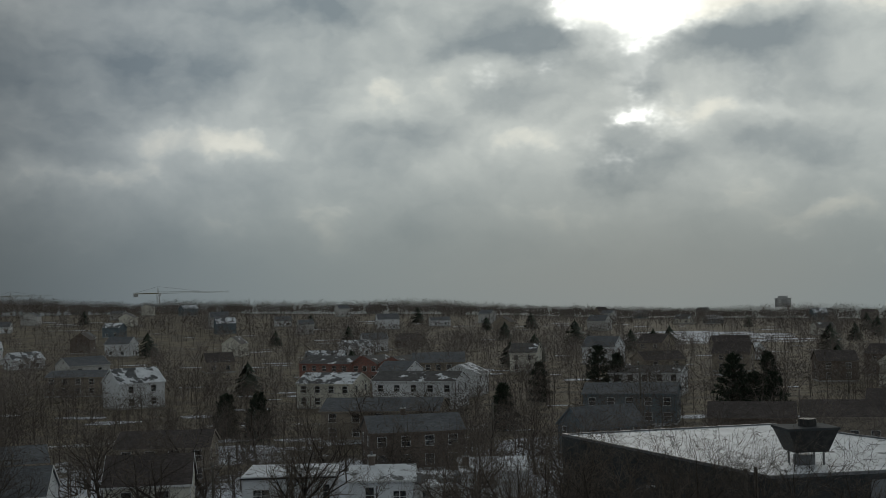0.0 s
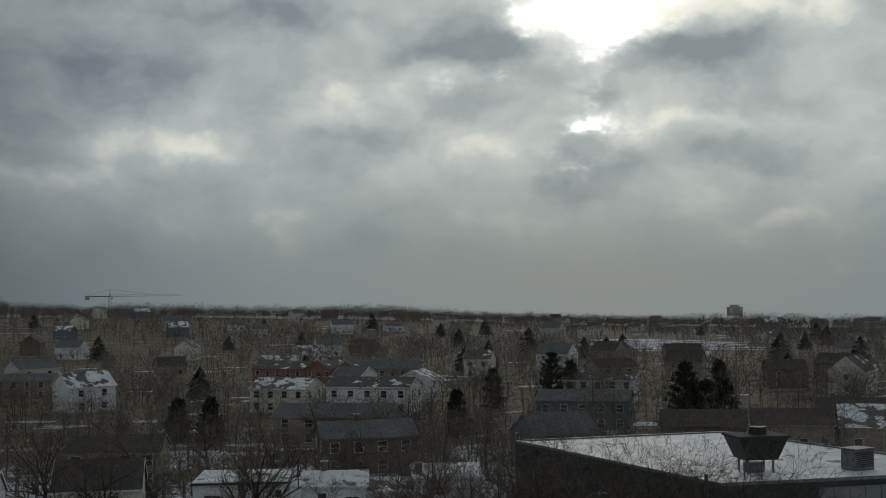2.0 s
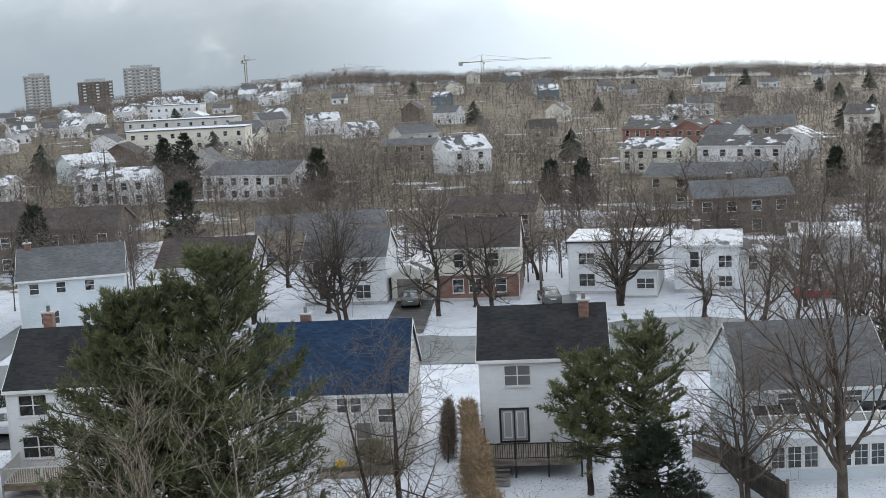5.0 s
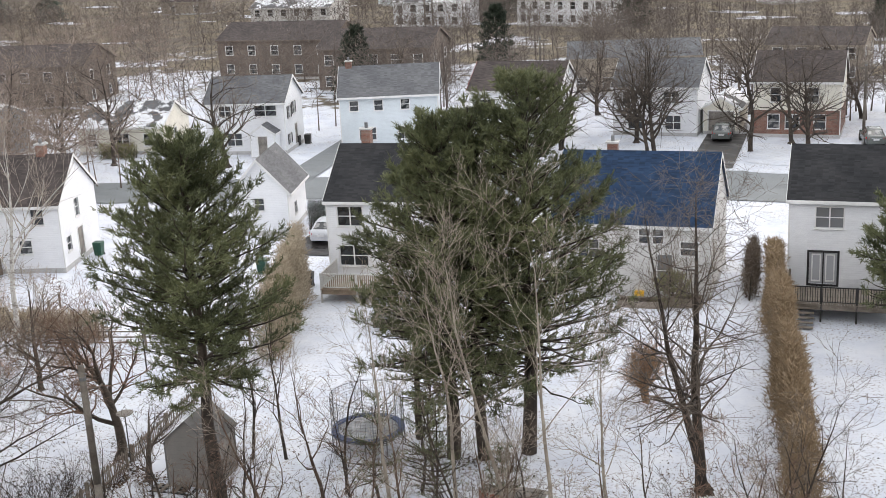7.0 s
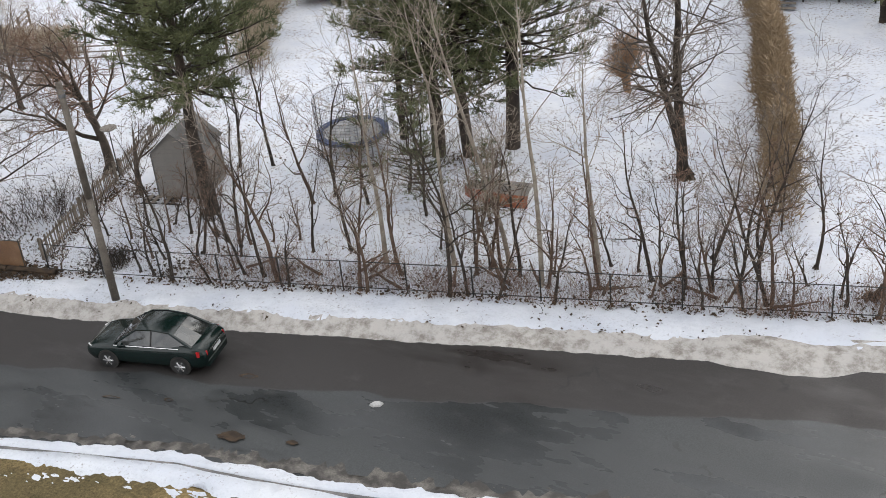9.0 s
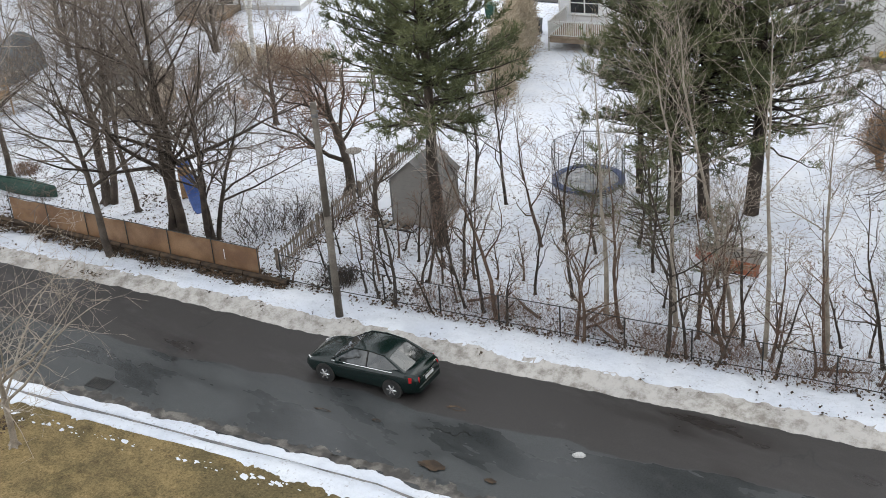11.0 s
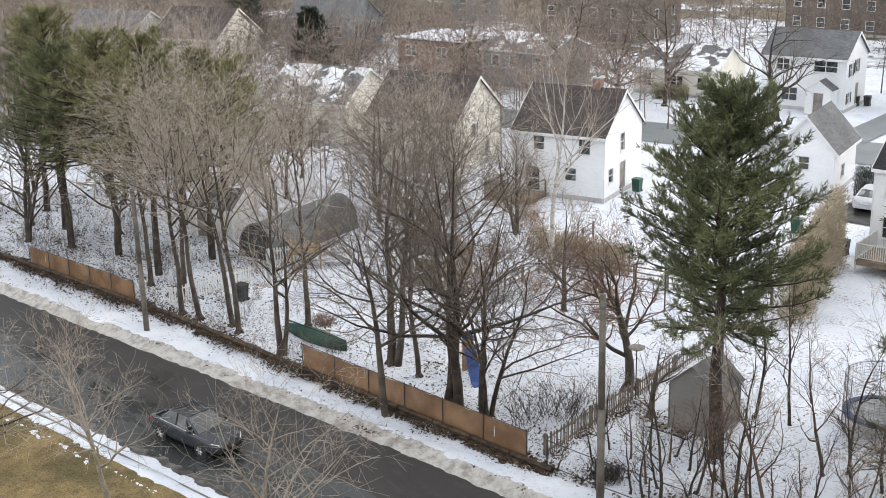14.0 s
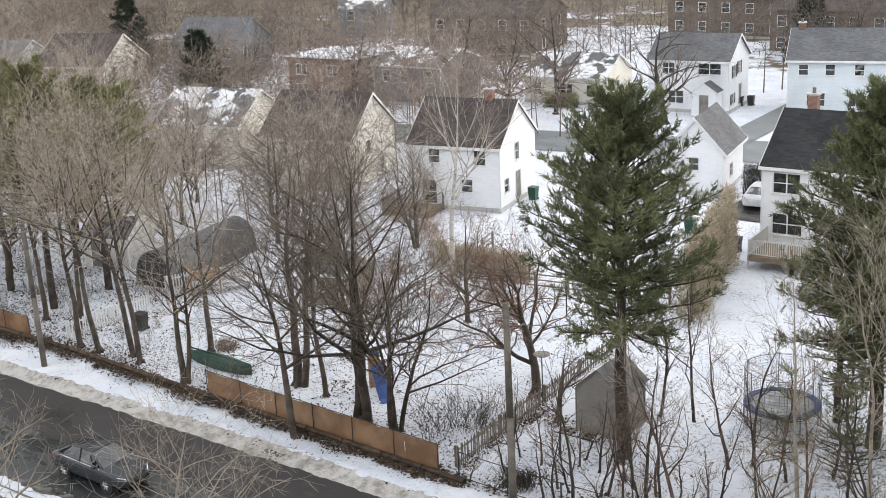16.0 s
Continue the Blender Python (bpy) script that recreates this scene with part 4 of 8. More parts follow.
house("white_house", -43.4, 60.8, 16, 9.0, 8.0, 5.6, 2.7, WHITE_SIDING, SHINGLE_DARK, "white two-storey house with dark roof behind pines", chimney=(1.6, 4.3, 9.3, BRICK), over=0.22,
      windows=[("front", 0.7, 4.05, 1.6, 1.2), ("front", 0.7, 1.5, 1.8, 1.25), ("front", 4.2, 4.05, 1.2, 1.2), ("front", 4.2, 1.4, 1.8, 1.25), ("front", 7.0, 4.05, 1.2, 1.2), ("left", 3, 3.9, 0.9, 1.2)])
deck(*shift(-43.4, 60.8, 16, 0.4, -3.3), 16, 4.6, 3.2, 0.95, "tan timber deck with pale railing", rail=GREY_SIDING, boards=WOOD)
house("white_house", -69.0, 53.9, 25, 7.1, 7.0, 4.8, 2.7, WHITE_SIDING, SHINGLE_BROWN, "white gabled house with a maroon shingle roof", chimney=(5.0, 3.6, 8.3, BRICK), over=0.22,
      windows=[("front", 1.6, 3.55, 0.85, 0.95), ("front", 5.15, 3.5, 0.85, 1.05), ("front", 0.95, 0.5, 1.15, 1.75, "w"), ("front", 4.1, 1.5, 0.85, 0.9), ("right", 2.9, 3.3, 0.75, 1.25), ("right", 0.8, 1.35, 0.8, 1.0), ("right", 2.9, 0.46, 0.95, 2.0, "o")])
deck(*shift(-69.0, 53.9, 25, -0.9, -2.9), 25, 3.6, 2.8, 0.5, "weathered back deck of a white house", rail=WOOD_GREY, boards=WOOD)
house("cream_house", -82.9, 50.1, 25, 8.0, 7.5, 4.3, 2.9, CREAM_SIDING, SHINGLE_BROWN, "cream gabled house with a dark maroon roof", over=0.3,
      windows=[("front", 1.6, 2.9, 0.9, 1.0), ("front", 5.6, 2.9, 0.9, 1.0), ("right", 2.5, 2.6, 0.8, 1.1), ("right", 4.6, 0.9, 0.9, 1.1), ("front", 4.0, 0.9, 1.4, 1.1)])
house("bungalow", -97.5, 48.5, 25, 8.5, 7.5, 3.9, 2.4, CREAM_SIDING, ROOF_SNOWY, "pale bungalow with a half-snowed roof", windows=[("front", 1.5, 1.2, 1.2, 1.2), ("front", 5.5, 1.2, 1.2, 1.2), ("right", 3, 1.3, 1.0, 1.2)])
house("garage", -57.3, 68.5, 24, 4.2, 6.2, 3.4, 2.3, WHITE_SIDING, SHINGLE_GREY, "small white gabled garage beside the street", ridge="v", windows=[("front", 1.7, 2.0, 0.7, 0.9), ("right", 2, 1.2, 0.8, 0.9)])
house("white_house", -79.9, 92.9, 20, 8.0, 6.4, 5.2, 2.1, WHITE_SIDING, SHINGLE_GREY, "white house with black shutters across the street", shutters=True,
      windows=[("front", 5.0, 3.9, 2.2, 1.0), ("front", 1.4, 3.9, 1.2, 1.0), ("front", 2.0, 1.0, 1.5, 1.2), ("right", 1.3, 3.4, 0.75, 1.2), ("right", 2.9, 3.6, 0.75, 1.2), ("right", 1.0, 0.9, 0.7, 1.0), ("right", 3.2, 0.5, 0.9, 2.0, "o")])
house("porch", *shift(-79.9, 92.9, 20, 5.0, -1.9), 20, 2.4, 1.85, 2.4, 0.8, WHITE_SIDING, SHINGLE_GREY, "small white gabled entrance porch", ridge="v", over=0.15, base=0.2, windows=[("front", 0.75, 0.2, 0.9, 2.0, "o")])
house("blue_house", -68.0, 98.8, 28, 9.6, 7.0, 5.3, 2.4, BLUE_SIDING, SHINGLE_GREY, "pale blue house with a grey shingle roof", chimney=(0.8, 3.5, 8.3, BRICK),
      windows=[("front", 1.0, 3.9, 0.8, 0.95), ("front", 3.4, 3.9, 0.8, 0.95), ("front", 6.0, 3.9, 0.8, 0.95), ("front", 1.8, 1.0, 1.6, 1.2), ("front", 5.6, 1.0, 1.2, 1.2), ("front", 8.0, 0.5, 0.9, 2.0, "o")])
house("brick_house", -117.0, 75.0, 17, 9.5, 8.0, 4.7, 0, BRICK, SNOW, "red brick flat-roofed house", flat=True, windows=[("front", 1.2, 3.0, 1.4, 1.1), ("front", 5.5, 3.0, 1.4, 1.1), ("front", 1.2, 0.8, 1.4, 1.1), ("right", 2, 2.8, 1, 1.1)])
house("blue_house", -106.4, 79.0, 17, 8.5, 8.0, 4.3, 1.4, TEAL_SIDING, ROOF_SNOWY, "slate blue house with patchy snow on its roof", windows=[("front", 1.2, 2.6, 0.9, 1.2), ("front", 3.5, 2.6, 0.9, 1.2), ("front", 6.5, 2.6, 0.9, 1.2), ("front", 5, 0.46, 0.9, 1.9, "o")])
house("bungalow", -93.5, 89.0, 20, 9.0, 7.5, 2.9, 1.9, CREAM_SIDING, ROOF_SNOWY, "cream bungalow with snow sliding off its roof", windows=[("front", 1.0, 1.0, 0.9, 1.2), ("front", 4.0, 1.0, 1.4, 1.2), ("front", 7, 1.0, 0.9, 1.2), ("right", 3, 1.0, 0.9, 1.2)])

# ---- houses round the turning circle ----
house("white_house", -19.6, 118.8, 1, 8.7, 8.0, 5.25, 0, WHITE_SIDING, ROOF_WHITE, "white flat-roofed two-storey house", flat=True, over=0.25,
      windows=[("front", 1.0, 3.1, 1.5, 1.1, "w"), ("front", 1.0, 0.95, 1.5, 1.2), ("front", 6.3, 1.0, 2.0, 1.0), ("front", 7.7, 3.2, 0.6, 1.4), ("left", 2, 3, 1, 1.1), ("left", 5, 3, 1, 1.1)])
house("porch", -14.0, 117.2, 1, 3.1, 1.58, 2.75, 0.35, WHITE_SIDING, ROOF_PATCHY, "white enclosed front porch", over=0.2, base=0.3, windows=[("front", 1.2, 1.0, 1.6, 0.95)])
house("white_house", -9.4, 119.6, 1, 6.2, 8.0, 4.7, 0.9, WHITE_SIDING, ROOF_WHITE, "white split-level house with snowy roof", chimney=(2.0, 4.0, 6.6, BRICK_BROWN), windows=[("front", 1.5, 2.6, 0.8, 1.5), ("front", 4.2, 2.6, 1.2, 1.1), ("front", 4.2, 0.7, 1.2, 1.0)])
house("grey_house", -3.1, 119.9, 1, 4.4, 8.0, 4.1, 0.7, GREY_SIDING, ROOF_SNOWY, "pale grey middle house with snowy roof", windows=[("front", 0.7, 2.3, 0.8, 1.3), ("front", 2.6, 2.3, 0.9, 1.3)])
house("white_house", 1.4, 119.9, 1, 6.4, 8.0, 5.3, 0.8, WHITE_SIDING, ROOF_WHITE, "white house end with snowy low roof", chimney=(0.5, 1.5, 6.6, BRICK_BROWN), windows=[("front", 2.0, 3.7, 1.4, 0.8), ("front", 2.0, 0.8, 0.8, 1.4), ("front", 4.0, 0.5, 0.9, 2.0, "o")])
house("brick_house", -31.9, 115.0, 8, 7.9, 7.5, 5.4, 2.3, CREAM_SIDING, SHINGLE_BROWN, "cream over brick two-storey house", low=(2.7, BRICK),
      windows=[("front", 1.6, 3.5, 0.9, 1.3), ("front", 5.0, 3.5, 0.9, 1.3), ("front", 1.4, 1.0, 1.0, 1.3, "w"), ("front", 3.0, 1.0, 1.2, 1.3), ("front", 5.6, 1.0, 1.0, 1.3)])
house("white_house", -45.1, 112.7, 8, 8.2, 7.2, 4.9, 2.2, WHITE_SIDING, SHINGLE_GREY, "white house with grey roof behind a bare maple", windows=[("front", 1.0, 3.3, 1.4, 1.1), ("front", 5.0, 3.3, 1.4, 1.1), ("front", 1.5, 0.8, 1.4, 1.3), ("front", 5.2, 0.8, 1.4, 1.3)])
house("garage", -36.8, 115.2, 8, 3.4, 6.0, 2.7, 1.0, CREAM_SIDING, ROOF_SNOWY, "attached garage with a snowy roof", ridge="v", windows=[("front", 0.5, 0.46, 2.4, 1.9, "o")])
house("red_house", -57.5, 106.0, 10, 9.0, 7.5, 5.2, 2.2, WHITE_SIDING, SHINGLE_BROWN, "red and white house with a brown roof", low=(2.6, WHITE_SIDING), windows=[("front", 1.0, 3.2, 1.6, 1.1), ("front", 5.5, 3.2, 1.6, 1.1), ("right", 3, 3.2, 0.8, 1.1), ("front", 3, 0.8, 1.4, 1.2)])
bpy.data.objects["red_house"].children[0].data.materials[0] = RED_SIDING

# ---- house with the sunroom ----
house("grey_house", -1.75, 68.1, 14, 8.3, 9.4, 4.4, 2.75, BLUE_SIDING, SHINGLE_GREY, "pale grey-blue house with a broad grey roof", over=0.2,
      windows=[("left", 2.0, 3.3, 0.6, 1.3), ("left", 4.6, 3.3, 0.7, 1.2), ("front", 1.9, 3.5, 1.0, 0.7), ("front", 5.5, 3.5, 1.0, 0.7)])
sr = thing("sunroom", *shift(-1.75, 68.1, 14, 0.35, -2.75), 0, 14, "white sunroom with a glazed sloping roof", "sunroom")
SW, SD = 7.6, 2.72
k_ = 1.15 / SD
part("side_wall", ([(x, y, z) for x in (0.0, 0.1) for y, z in ((0, 0), (SD, 0), (SD, 2.35 + 1.15), (0, 2.35))], [(3, 2, 1, 0), (4, 5, 6, 7), (0, 1, 5, 4), (1, 2, 6, 5), (2, 3, 7, 6), (3, 0, 4, 7)]), BLUE_SIDING, sr)
part("base_wall", boxes((0.1, SW, 0, 0.1, 0, 0.75)), BLUE_SIDING, sr)
part("header", boxes((-0.05, SW + 0.05, -0.08, 0.1, 2.1, 2.36)), TRIM, sr)
x_ = 0.1
for pier in (0.28, 0.9):
    part("wall_pier", boxes((x_, x_ + pier, 0, 0.1, 0.75, 2.1)), TRIM, sr)
    x_ += pier
    for i in range(3):
        win = share("window", mesh_of("window", *ring(x_ + 0.1, x_ + 0.78, 0.85, 2.0, 0.09, -0.02, 0.09), TRIM), sr)
        part("pane", boxes((x_ + 0.1, x_ + 0.78, 0.03, 0.05, 0.85, 2.0)), GLASS, win)
        part("glazing_bar", boxes((x_ + 0.425, x_ + 0.455, 0.01, 0.028, 0.85, 2.0), *[(x_ + 0.1, x_ + 0.424, 0.01, 0.028, z, z + 0.025) for z in (1.22, 1.6)], *[(x_ + 0.456, x_ + 0.78, 0.01, 0.028, z, z + 0.025) for z in (1.22, 1.6)]), TRIM, win)
        x_ += 0.88
part("wall_pier", boxes((x_, SW, 0, 0.1, 0.75, 2.1)), TRIM, sr)


def sloped(x0, x1, y0, y1, a, b):
    """A slab on the lean-to roof, from a to b metres over its plane."""
    return ([(x, y, 2.37 + y * k_ + c) for c in (a, b) for x, y in ((x0, y0), (x1, y0), (x1, y1), (x0, y1))], [(3, 2, 1, 0), (4, 5, 6, 7), (0, 1, 5, 4), (1, 2, 6, 5), (2, 3, 7, 6), (3, 0, 4, 7)])


nb_ = 9
for i in range(nb_ + 1):
    part("roof_bar", sloped(i * SW / nb_ - 0.035, i * SW / nb_ + 0.035, -0.1, SD, 0.0, 0.08), TRIM, sr)
for y in (1.0, 1.85):
    part("purlin", sloped(0.036, SW - 0.036, y - 0.03, y + 0.03, 0.005, 0.07), TRIM, sr)
for i in range(nb_):
    for y0, y1 in ((1.03, 1.82), (1.88, SD)):
        part("roof_pane", sloped(i * SW / nb_ + 0.036, (i + 1) * SW / nb_ - 0.036, y0, y1, 0.01, 0.03), CARGLASS, sr)
part("roof_snow", sloped(-0.05, SW + 0.05, -0.16, 0.97, 0.081, 0.2), SNOW, sr)
house("small_house", 11.8, 77.2, 44, 9.0, 4.6, 3.0, 1.6, BLUE_SIDING, ROOF_PATCHY, "small pale house with snow patches on its dark roof", windows=[("front", 1.0, 1.2, 0.9, 1.2), ("front", 4.8, 1.2, 0.9, 1.2), ("left", 0.9, 1.2, 0.7, 1.2), ("left", 3.0, 1.2, 0.7, 1.2)])

# timber fence beside the sunroom
tf = thing("timber_fence", -3.1, 67.9, 0, -63.7, "dark timber fence with square posts", "fence")
plank = mesh_of("fence_board", *boxes((0, 0.145, 0, 0.025, 0.15, 1.75)), WOOD_DARK)
for i in range(52):
    share("fence_board", plank, tf, pose(i * 0.155, 0, 0.02 * math.sin(i * 1.7)))
post = mesh_of("post", *boxes((-0.06, 0.06, 0.03, 0.15, 0, 1.95)), WOOD)
for i in range(5):
    share("post", post, tf, pose(i * 1.98, 0, 0))
part("rail", boxes((0, 8.0, 0.026, 0.07, 1.5, 1.6), (0, 8.0, 0.026, 0.07, 0.4, 0.5)), WOOD, tf)
lat = thing("lattice_panel", -4.7, 69.3, 0, -38, "dark lattice panel beside a timber fence", "fence")
part("frame", boxes((0, 2.4, 0, 0.06, 0.2, 0.3), (0, 2.4, 0, 0.06, 1.6, 1.7), (0, 0.08, 0, 0.06, 0, 1.6), (2.32, 2.4, 0, 0.06, 0, 1.6)), WOOD_GREY, lat)
for i in range(14):
    part("slat", tubes(((0.1 + i * 0.16, 0.03, 1.2), (0.1 + i * 0.16 + 0.1, 0.03, 1.6), 0.015, 0.015, 4)), WOOD_GREY, lat)
part("panel", boxes((0.08, 2.32, 0.01, 0.035, 0.3, 1.18)), WOOD_GREY, lat)

# ---- large dark flat building ----
bb = thing("flat_building", 0, 0, 0, 0, "large dark grey building with snow on its flat roof", "building")
LFT, NEAR, FAR_, RGT = Vector((11.7, 124.9)), Vector((24.7, 94.6)), Vector((34.2, 129.8)), Vector((49.3, 98.9))
corners = [LFT, NEAR, RGT, FAR_]
cen = sum(corners, Vector((0, 0))) / 4
v = [(p.x, p.y, z) for z in (-0.3, 8.0) for p in corners]
part("wall", (v, [(0, 1, 5, 4), (1, 2, 6, 5), (2, 3, 7, 6), (3, 0, 4, 7)]), DARK_PANEL, bb)
ins = [p + (cen - p) * 0.012 for p in corners]
v = [(p.x, p.y, 8.0) for p in corners] + [(p.x, p.y, 8.25) for p in corners] + [(p.x, p.y, 8.25) for p in ins] + [(p.x, p.y, 7.9) for p in ins]
part("parapet", (v, [(a + i, a + (i + 1) % 4, a + 4 + (i + 1) % 4, a + 4 + i) for a in (0, 4, 8) for i in range(4)]), STEEL, bb)
rs = [p + (cen - p) * 0.014 for p in corners]
part("roof_snow", ([(p.x, p.y, z) for z in (7.8, 8.10) for p in rs], [(0, 1, 5, 4), (1, 2, 6, 5), (2, 3, 7, 6), (3, 0, 4, 7), (4, 5, 6, 7)]), ROOF_WET, bb)
for t0, t1, z0, z1 in ((0.33, 0.60, 5.0, 7.5), (0.66, 0.93, 5.0, 7.5)):
    a, b = NEAR + (corners[2] - NEAR) * t0, NEAR + (corners[2] - NEAR) * t1
    dd = (b - a).normalized()
    n = Vector((dd.y, -dd.x)) * 0.05
    win = part("strip_window", ([(a.x + n.x, a.y + n.y, z0), (b.x + n.x, b.y + n.y, z0), (b.x + n.x, b.y + n.y, z1), (a.x + n.x, a.y + n.y, z1)], [(0, 1, 2, 3)]), CURTAIN, bb)
    for i in range(6):
        p = a + (b - a) * i / 5
        part("mullion", tubes(((p.x + n.x, p.y + n.y, z0), (p.x + n.x, p.y + n.y, z1), 0.08, 0.08, 4)), STEEL, win)
    for z in (z0, z1):
        part("rail", tubes(((a.x + n.x, a.y + n.y, z), (b.x + n.x, b.y + n.y, z), 0.08, 0.08, 4)), STEEL, win)
# plant on the flat roof
ac = thing("cooling_unit", 29.4, 101.3, 8.1, 8, "dark rooftop cooling tower with flared top", "cooling unit")
part("tank", ([(sx * a, sy * b, z) for z, a, b in ((1.1, 1.4, 1.2), (2.9, 2.1, 1.7)) for sx, sy in ((-1, -1), (1, -1), (1, 1), (-1, 1))], [(3, 2, 1, 0), (0, 1, 5, 4), (1, 2, 6, 5), (2, 3, 7, 6), (3, 0, 4, 7), (4, 5, 6, 7)]), BLACK_STEEL, ac)
part("rim", boxes((-2.2, 2.2, -1.8, 1.8, 2.9, 3.1)), DARK_PANEL, ac)
part("fan_housing", tubes(((0.2, 0, 3.1), (0.2, 0, 3.7), 0.75, 0.7, 12)), BLACK_STEEL, ac)
for sx in (-1.1, 1.1):
    for sy in (-0.9, 0.9):
        part("leg", tubes(((sx, sy, 0), (sx, sy, 1.2), 0.09, 0.09, 6)), STEEL, ac)
part("pump", boxes((-0.9, 0.5, -0.5, 0.5, 0, 0.8)), STEEL, ac)
for px, py, w, h, lab in ((38.0, 101.6, 2.2, 1.7, "grey rooftop air handler"), (44.0, 103.2, 1.2, 1.9, "pale rooftop vent stack")):
    u = thing("roof_unit", px, py, 8.1, 28, lab, "air handler")
    part("casing", chamfered(-w / 2, w / 2, -0.8, 0.8, 0, h, 0.05), STEEL, u)
    part("louvre_panel", boxes(*[(-w / 2 + 0.1, w / 2 - 0.1, -0.85, -0.8, z, z + 0.08) for z in np.arange(0.3, h - 0.25, 0.16)]), DARK_PANEL, u)
    part("cap", boxes((-w / 2 - 0.05, w / 2 + 0.05, -0.9, 0.9, h, h + 0.1)), STEEL, u)


def lamp_post(x, y, h, yaw, label):
    lp = thing("street_lamp", x, y, 0, yaw, label, "street lamp")
    part("pole", tubes(((0, 0, -0.2), (0, 0, h), 0.09, 0.06, 8)), STEEL, lp)
    vf = ([], [])
    for i in range(6):
        a, b = radians(15 * i), radians(15 * (i + 1))
        tube(vf, (1.3 * (1 - math.cos(a)), 0, h + 1.0 * math.sin(a)), (1.3 * (1 - math.cos(b)), 0, h + 1.0 * math.sin(b)), 0.04, 0.04, 6)
    part("arm", vf, STEEL, lp)
    part("lamp_head", chamfered(1.25, 1.95, -0.13, 0.13, h + 0.93, h + 1.06, 0.03), CONCRETE, lp)


lamp_post(14.4, 97.5, 6.2, 0, "curved steel street lamp beside the dark building")
for px, py in ((20.6, 85.5), (21.5, 86.3)):
    pl = thing("pole", px, py, 0, 0, "slim pale wooden pole", "pole")
    part("shaft", tubes(((0, 0, -0.2), (0, 0, 10.2), 0.17, 0.14, 8)), POLE_WOOD, pl)

# ---- farther houses ----
def row(sides, w, n, z, ww, hh):
    return [(sides, w * (i + 0.5) / n - ww / 2, z, ww, hh) for i in range(n)]


def block(x, y, yaw, w, d, eave, rise, walls, roof, label, floors=2, n=4, name="house", sides=2, **kw):
    wins = []
    for k in range(floors):
        z = 0.9 + k * (eave - 0.3) / floors
        wins += row("front", w, n, z, 1.1, 1.25)
        for side in ("right", "left")[: sides if x < 0 else 2]:
            wins += row(side, d, sides, z, 0.9, 1.2)
    return house(name, x, y, yaw, w, d, eave, rise, walls, roof, label, windows=wins, simple=True, **kw)


block(-9.6, 156.5, 11, 12.2, 9, 5.0, 1.7, BRICK_BROWN, SHINGLE_GREY, "brown brick apartment house with grey gable roof", n=4, name="apartment_house", chimney=(5.0, 4.6, 7.6, BRICK_BROWN))
block(-19.2, 190.1, -10, 18.4, 9, 4.7, 1.6, TAN_SIDING, SHINGLE_GREY, "brown apartment house with grey roof", n=5, name="apartment_house")
block(-14.2, 241.9, -18, 17, 9, 5.4, 1.6, WHITE_SIDING, ROOF_PATCHY, "pale two-storey house with snow on its ridge", n=5)
block(-37, 315, -28, 15, 10, 5.0, 1.7, FAR_RED, ROOF_PATCHY, "red terraced house with snowy roof", n=5)
block(-23.2, 309, -28, 7.5, 10, 5.0, 1.8, FAR_RED, ROOF_PATCHY, "red gabled end of a terrace", n=3, ridge="v")
block(-16.2, 305, -28, 7.5, 10, 5.0, 1.8, FAR_RED, ROOF_PATCHY, "red gabled end of a terrace", n=3, ridge="v")
block(-8.0, 306, 0, 13, 11, 5.0, 2.2, TAN_SIDING, SHINGLE_GREY, "tan apartment house with gabled roof", n=5)
block(-29.5, 246, -20, 12, 9, 5.0, 1.8, CREAM_SIDING, ROOF_SNOWY, "cream house with half-snowed roof", n=4)
block(-103.6, 211.3, -8, 19, 10, 5.0, 2.1, WHITE_SIDING, SHINGLE_GREY, "long pale apartment house with grey roof", n=7, name="apartment_house")
block(-127, 205, 8, 14, 10, 5.0, 2.0, WHITE_SIDING, ROOF_SNOWY, "white house with snow on one roof slope", n=5)
block(-156, 198, 12, 17, 10, 4.6, 1.9, GREY_SIDING, ROOF_SNOWY, "grey apartment house with snowy roof", n=6, name="apartment_house")
block(-92.9, 287, -5, 16, 9, 4.6, 1.3, TAN_SIDING, SHINGLE_GREY, "low tan house among trees", n=5)
block(18.4, 163.0, 24, 9.5, 7.5, 4.3, 2.4, TEAL_SIDING, SHINGLE_GREY, "slate blue gabled house", n=3)
block(-93, 131, 14, 15, 10, 5.6, 2.0, BRICK_BROWN, SHINGLE_BROWN, "brown brick apartment house behind bare trees", n=5, name="apartment_house")
block(-116, 139, 10, 18, 10, 5.6, 2.0, BRICK_BROWN, SHINGLE_BROWN, "brown brick apartment house with maroon roof", n=5, name="apartment_house")
block(-59.5, 134.6, 22, 15.5, 9, 4.4, 1.5, TAN_SIDING, SHINGLE_GREY, "low tan house with a long grey roof", floors=1, n=5)
block(-40.0, 149.1, 3, 11.3, 9, 4.6, 1.6, TAN_SIDING, SHINGLE_BROWN, "tan two-storey house among trees", n=4)
block(61.6, 181, -22, 18.5, 9, 5.0, 1.7, BRICK_BROWN, SHINGLE_BROWN, "brown apartment house with white windows", n=6, name="apartment_house")
block(62, 172, -18, 24, 16, 3.6, 2.6, TAN_SIDING, ROOF_SNOWY, "low building with a snowy hipped roof", floors=1, n=5)
block(22.9, 205.5, -15, 15.3, 9, 5.2, 1.4, TEAL_SIDING, SHINGLE_GREY, "slate blue house with white windows", n=5)
block(34.4, 259, -20, 15, 9, 4.8, 1.2, WHITE_SIDING, ROOF_PATCHY, "white house with a low roof", n=5)
